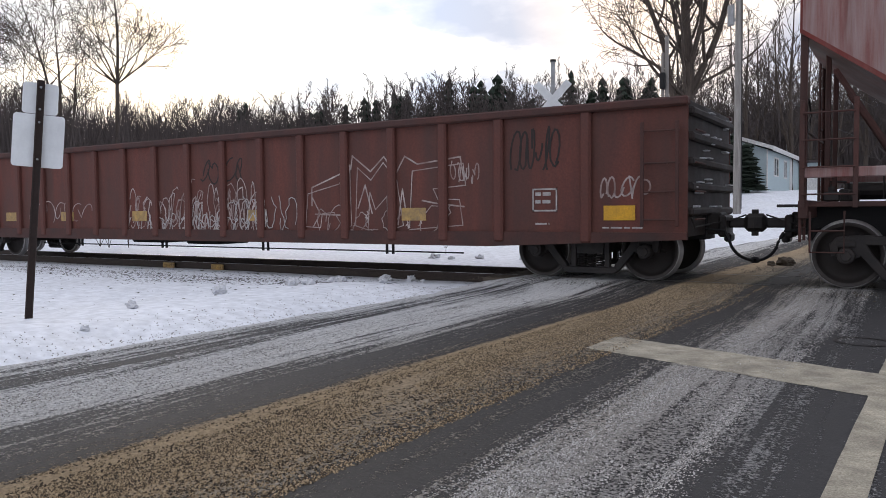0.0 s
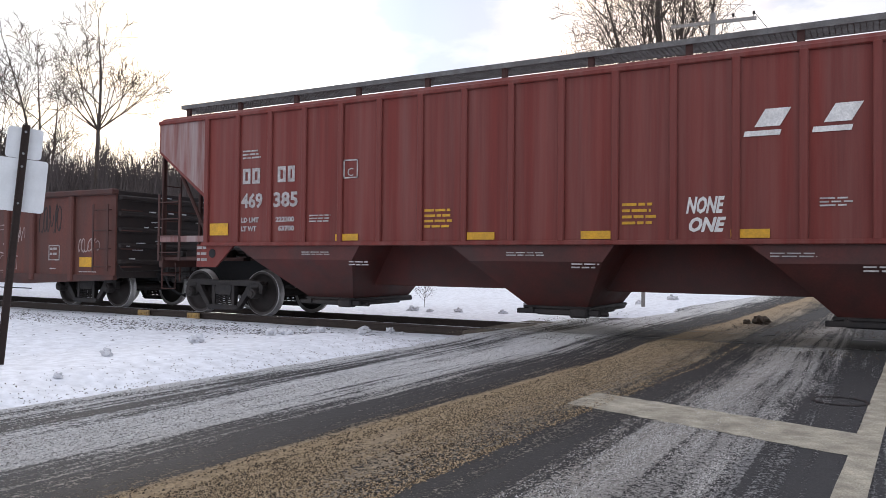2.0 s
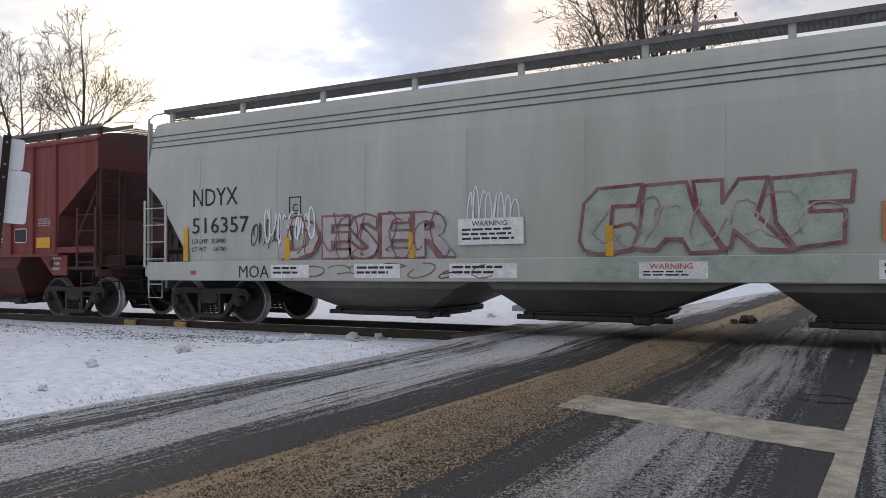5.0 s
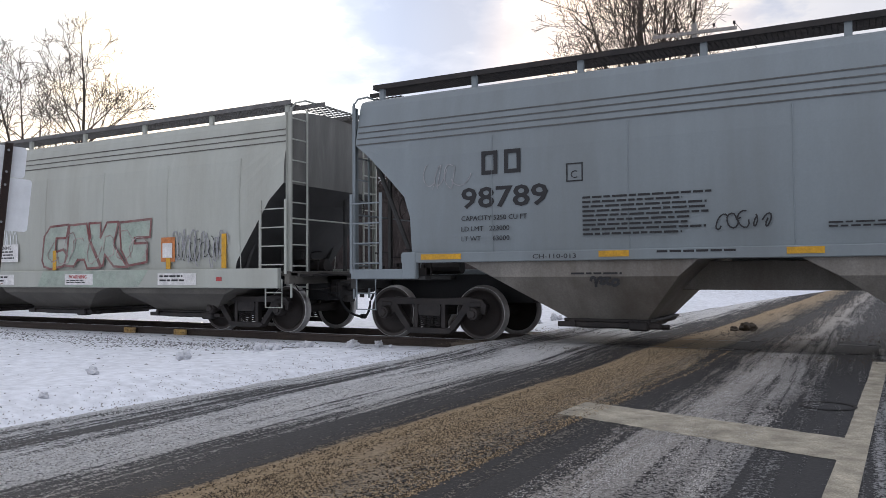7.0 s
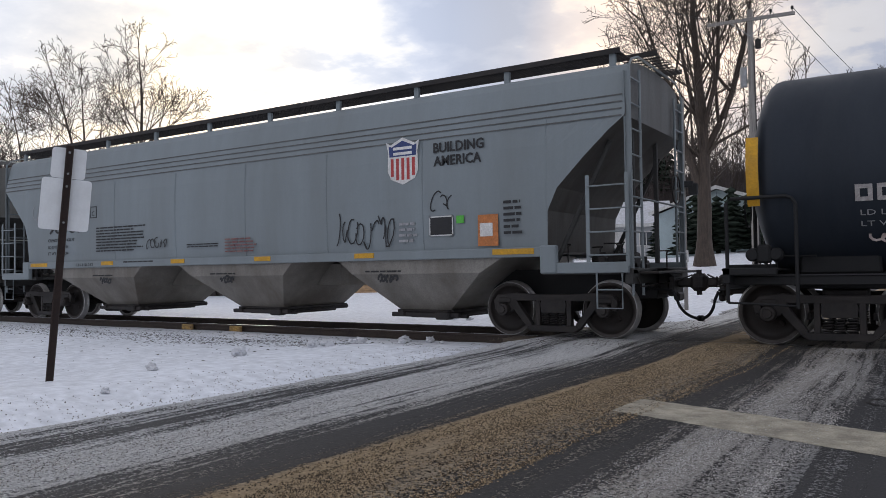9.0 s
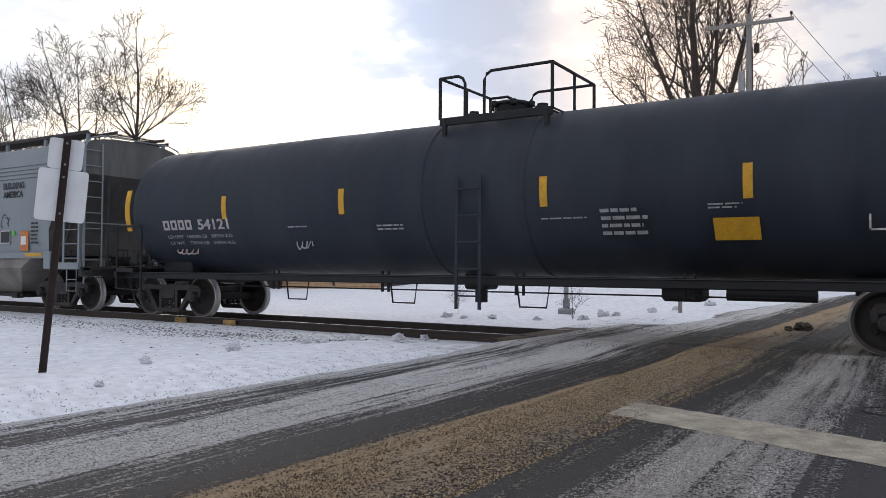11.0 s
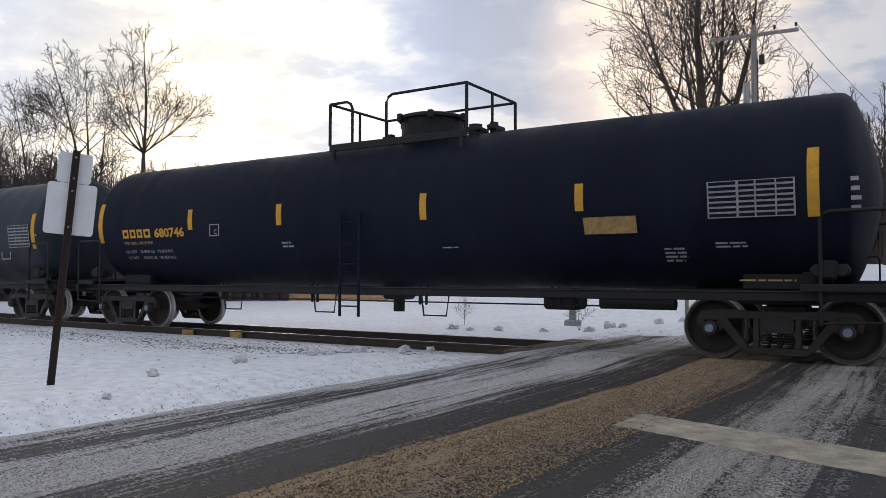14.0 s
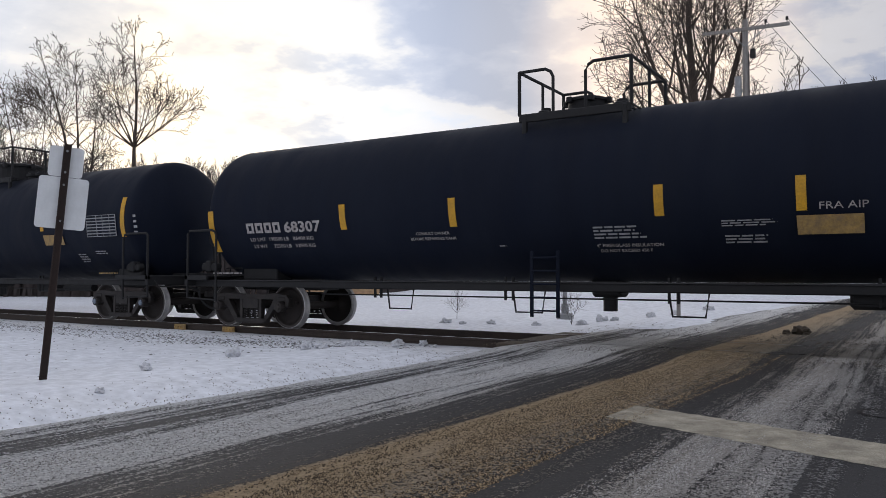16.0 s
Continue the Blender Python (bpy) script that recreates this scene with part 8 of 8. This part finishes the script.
def build_pole():
    gz = ground_z(-6.08, 33.45)
    e = thing("utility_pole", pose(-6.08, 33.45, gz), "grey wooden utility pole with a crossarm and insulators", "utility pole")
    top = 11.75 - gz
    part("pole", tube(bmesh.new(), [(0, 0, -0.5), (0.0, 0, top * 0.5), (0, 0, top)], 0.17, 14, 0.11), POLEW, e)
    arm = Matrix.Rotation(radians(6), 4, "Z")
    part("crossarm", box(bmesh.new(), (-1.7, -0.17, top - 0.50), (1.7, -0.06, top - 0.36), 0.012), POLEW, e, at=arm)
    bm = bmesh.new()
    for s in (-1, 1):
        tube(bm, [(0, -0.16, top - 1.15), (s * 0.75, -0.16, top - 0.5)], 0.022, 6)
    part("brace", bm, GALV, e, at=arm)
    for x in (-1.6, -0.8, 0.8, 1.6):
        bm = tube(bmesh.new(), [(x, -0.12, top - 0.36), (x, -0.12, top - 0.2)], 0.02, 6)
        tube(bm, [(x, -0.12, top - 0.26), (x, -0.12, top - 0.14)], 0.055, 10)
        part("insulator", bm, STEEL, e, at=arm)
    bm = tube(bmesh.new(), [(-0.28, -0.12, top - 3.2), (-0.28, -0.12, top - 2.4)], 0.14, 14)
    box(bm, (-0.2, -0.06, top - 3.0), (0.0, 0.06, top - 2.9))
    part("transformer", bm, GALV, e)
    bm = box(bmesh.new(), (0.2, -0.2, top - 1.7), (0.42, -0.05, top - 1.3), 0.03)
    tube(bm, [(0.3, -0.1, top - 1.3), (0.45, -0.1, top - 0.4)], 0.02, 6)
    part("cutout", bm, STEEL, e)
    part("riser_cable", tube(bmesh.new(), [(0.17, -0.05, 0.2), (0.14, -0.05, top - 1.4)], 0.02, 6), WIRE, e)
    # wires: to the far side of the road and back along it
    P = Vector((-6.08, 33.45, gz + top))
    for i, (a, b, sag) in enumerate(((Vector((1.6, 0.1, -0.15)), Vector((1.5, 87, 12.6)), 0.9), (Vector((0.8, 0.05, -0.15)), Vector((0.3, 87, 12.0)), 1.0), (Vector((0.1, 0, -2.3)), Vector((-1.5, 87, 10.2)), 0.9),
                                      (Vector((-1.6, -0.1, -0.15)), Vector((-19.0, 6.0, 14.8)), 1.3), (Vector((0.1, 0, -4.6)), Vector((-2.2, 45, 4.6)), 0.4), (Vector((0.1, 0, -5.2)), Vector((-16.9, 57.5, 5.0)), 0.5))):
        q = P + a
        pts = [q.lerp(b, k / 14) - Vector((0, 0, sag * 4 * (k / 14) * (1 - k / 14))) for k in range(15)]
        tagged(part("overhead_wire", tube(bmesh.new(), pts, 0.013, 5), WIRE), "thin black overhead wire strung from the pole", "wire", "overhead wires")


def flasher(parent, x, z, lit):
    bm = lathe_y(bmesh.new(), [(0.0, 0.02, 0), (0.26, 0.02, 0), (0.26, 0.0, 0), (0.13, 0.0, 0)], 24, (x, -0.12, z))
    h = part("lamp_backboard", bm, BLACK, parent)
    part("lamp_housing", lathe_y(bmesh.new(), [(0.0, 0.2, 0), (0.11, 0.18, 0), (0.14, 0.0, 0), (0.14, -0.02, 0)], 20, (x, -0.12, z)), BLACK, h)
    part("lens", lathe_y(bmesh.new(), [(0.0, -0.045, 0), (0.09, -0.035, 0), (0.13, -0.01, 0)], 20, (x, -0.12, z)), REDLAMP if lit else REDOFF, h, "lit red lens" if lit else "unlit red lens")
    bm = bmesh.new()
    n = 14
    rows = []
    for k in range(n + 1):
        a = math.pi * (0.0 + k / n)
        rows.append([bm.verts.new((x + r * math.cos(a), yy, z + r * math.sin(a))) for r, yy in ((0.15, -0.12), (0.16, -0.12), (0.15, -0.42), (0.14, -0.42))])
    for a, b in zip(rows, rows[1:]):
        for k in range(4):
            bm.faces.new((a[k], a[(k + 1) % 4], b[(k + 1) % 4], b[k]))
    part("visor", bm, BLACK, h)


def build_signals():
    gz = ground_z(-8.3, 19.5)
    e = thing("crossing_signal", pose(-8.3, 19.52, gz, 0, 0, 12), "galvanised crossing signal mast with crossbuck and red flashers", "crossing signal")
    part("mast", tube(bmesh.new(), [(0, 0, 0.15), (0, 0, 5.2)], 0.062, 14), GALV, e)
    bm = bmesh.new()
    box(bm, (-0.2, -0.2, -0.15), (0.2, 0.2, 0.16), 0.03)
    tube(bm, [(0, 0, 0.15), (0, 0, 0.42)], 0.10, 12)
    part("base", bm, GALV, e)
    for k, a in enumerate((47, -47)):
        b = box(bmesh.new(), (-0.66, -0.085 - k * 0.02, -0.10), (0.66, -0.07 - k * 0.02, 0.10), 0.004)
        box(b, (-0.66, -0.07 - k * 0.02, -0.10), (0.66, -0.05 - k * 0.02, -0.09))
        part("crossbuck_blade", b, SIGN, e, "white crossbuck blade", at=pose(0, 0, 4.15, 0, a, 0))
    part("lamp_arm", tube(bmesh.new(), [(-0.36, -0.06, 2.82), (0.36, -0.06, 2.82)], 0.03, 8), GALV, e)
    flasher(e, -0.36, 2.82, False)
    flasher(e, 0.36, 2.82, True)
    part("bell", tube(bmesh.new(), [(0, 0, 5.2), (0, 0, 5.26)], 0.08, 14), BLACK, e)
    # the gate arm, standing upright on its own mast
    x, y = -5.17, 19.31
    gz = ground_z(x, y)
    g = thing("crossing_gate", pose(x, y, gz, 0, 0, 8), "weathered upright gate mast with boxes and a small plate", "crossing gate")
    part("mast", tube(bmesh.new(), [(0, 0, -0.1), (0, 0, 5.3)], 0.05, 10), POLEW, g)
    part("gate_arm", box(bmesh.new(), (-0.13, -0.05, 0.9), (-0.06, 0.03, 4.9), 0.006), POLEW, g)
    bm = box(bmesh.new(), (-0.24, -0.12, 3.05), (0.24, 0.08, 3.2), 0.02)
    box(bm, (0.12, -0.1, 2.85), (0.34, 0.1, 3.15), 0.03)
    part("control_box", bm, BLACK, g)
    part("control_box", box(bmesh.new(), (-0.16, -0.14, 4.0), (-0.02, 0.06, 4.4), 0.02), BLACK, g)
    p = part("number_plate", box(bmesh.new(), (-0.09, -0.10, 1.18), (0.09, -0.085, 1.48), 0.004), WHITE, g)
    part("plate_bar", box(bmesh.new(), (-0.04, -0.105, 1.24), (0.04, -0.10, 1.42)), BLACKTXT, p)


build_ground()
build_track()
build_lumps()
build_sign()
build_gondola()
build_red_hopper()
build_pale_hopper()
build_grey_hopper()
build_tanks()
build_trees()
build_woods()
build_houses()
build_pole()
build_signals()


def motions():
    """The train gathers speed towards -x; its wheels roll without slipping."""
    for car, xc in CARS:
        walk(car, [(k * 0.5, pose(xc - run(k * 0.5), YC, 0)) for k in range(33)])
    for ws, w in WHEELS:
        walk(ws, [(k / 15, pose(w, 0, WR, 0, -math.degrees(run(k / 15) / WR), 0)) for k in range(241)])


motions()
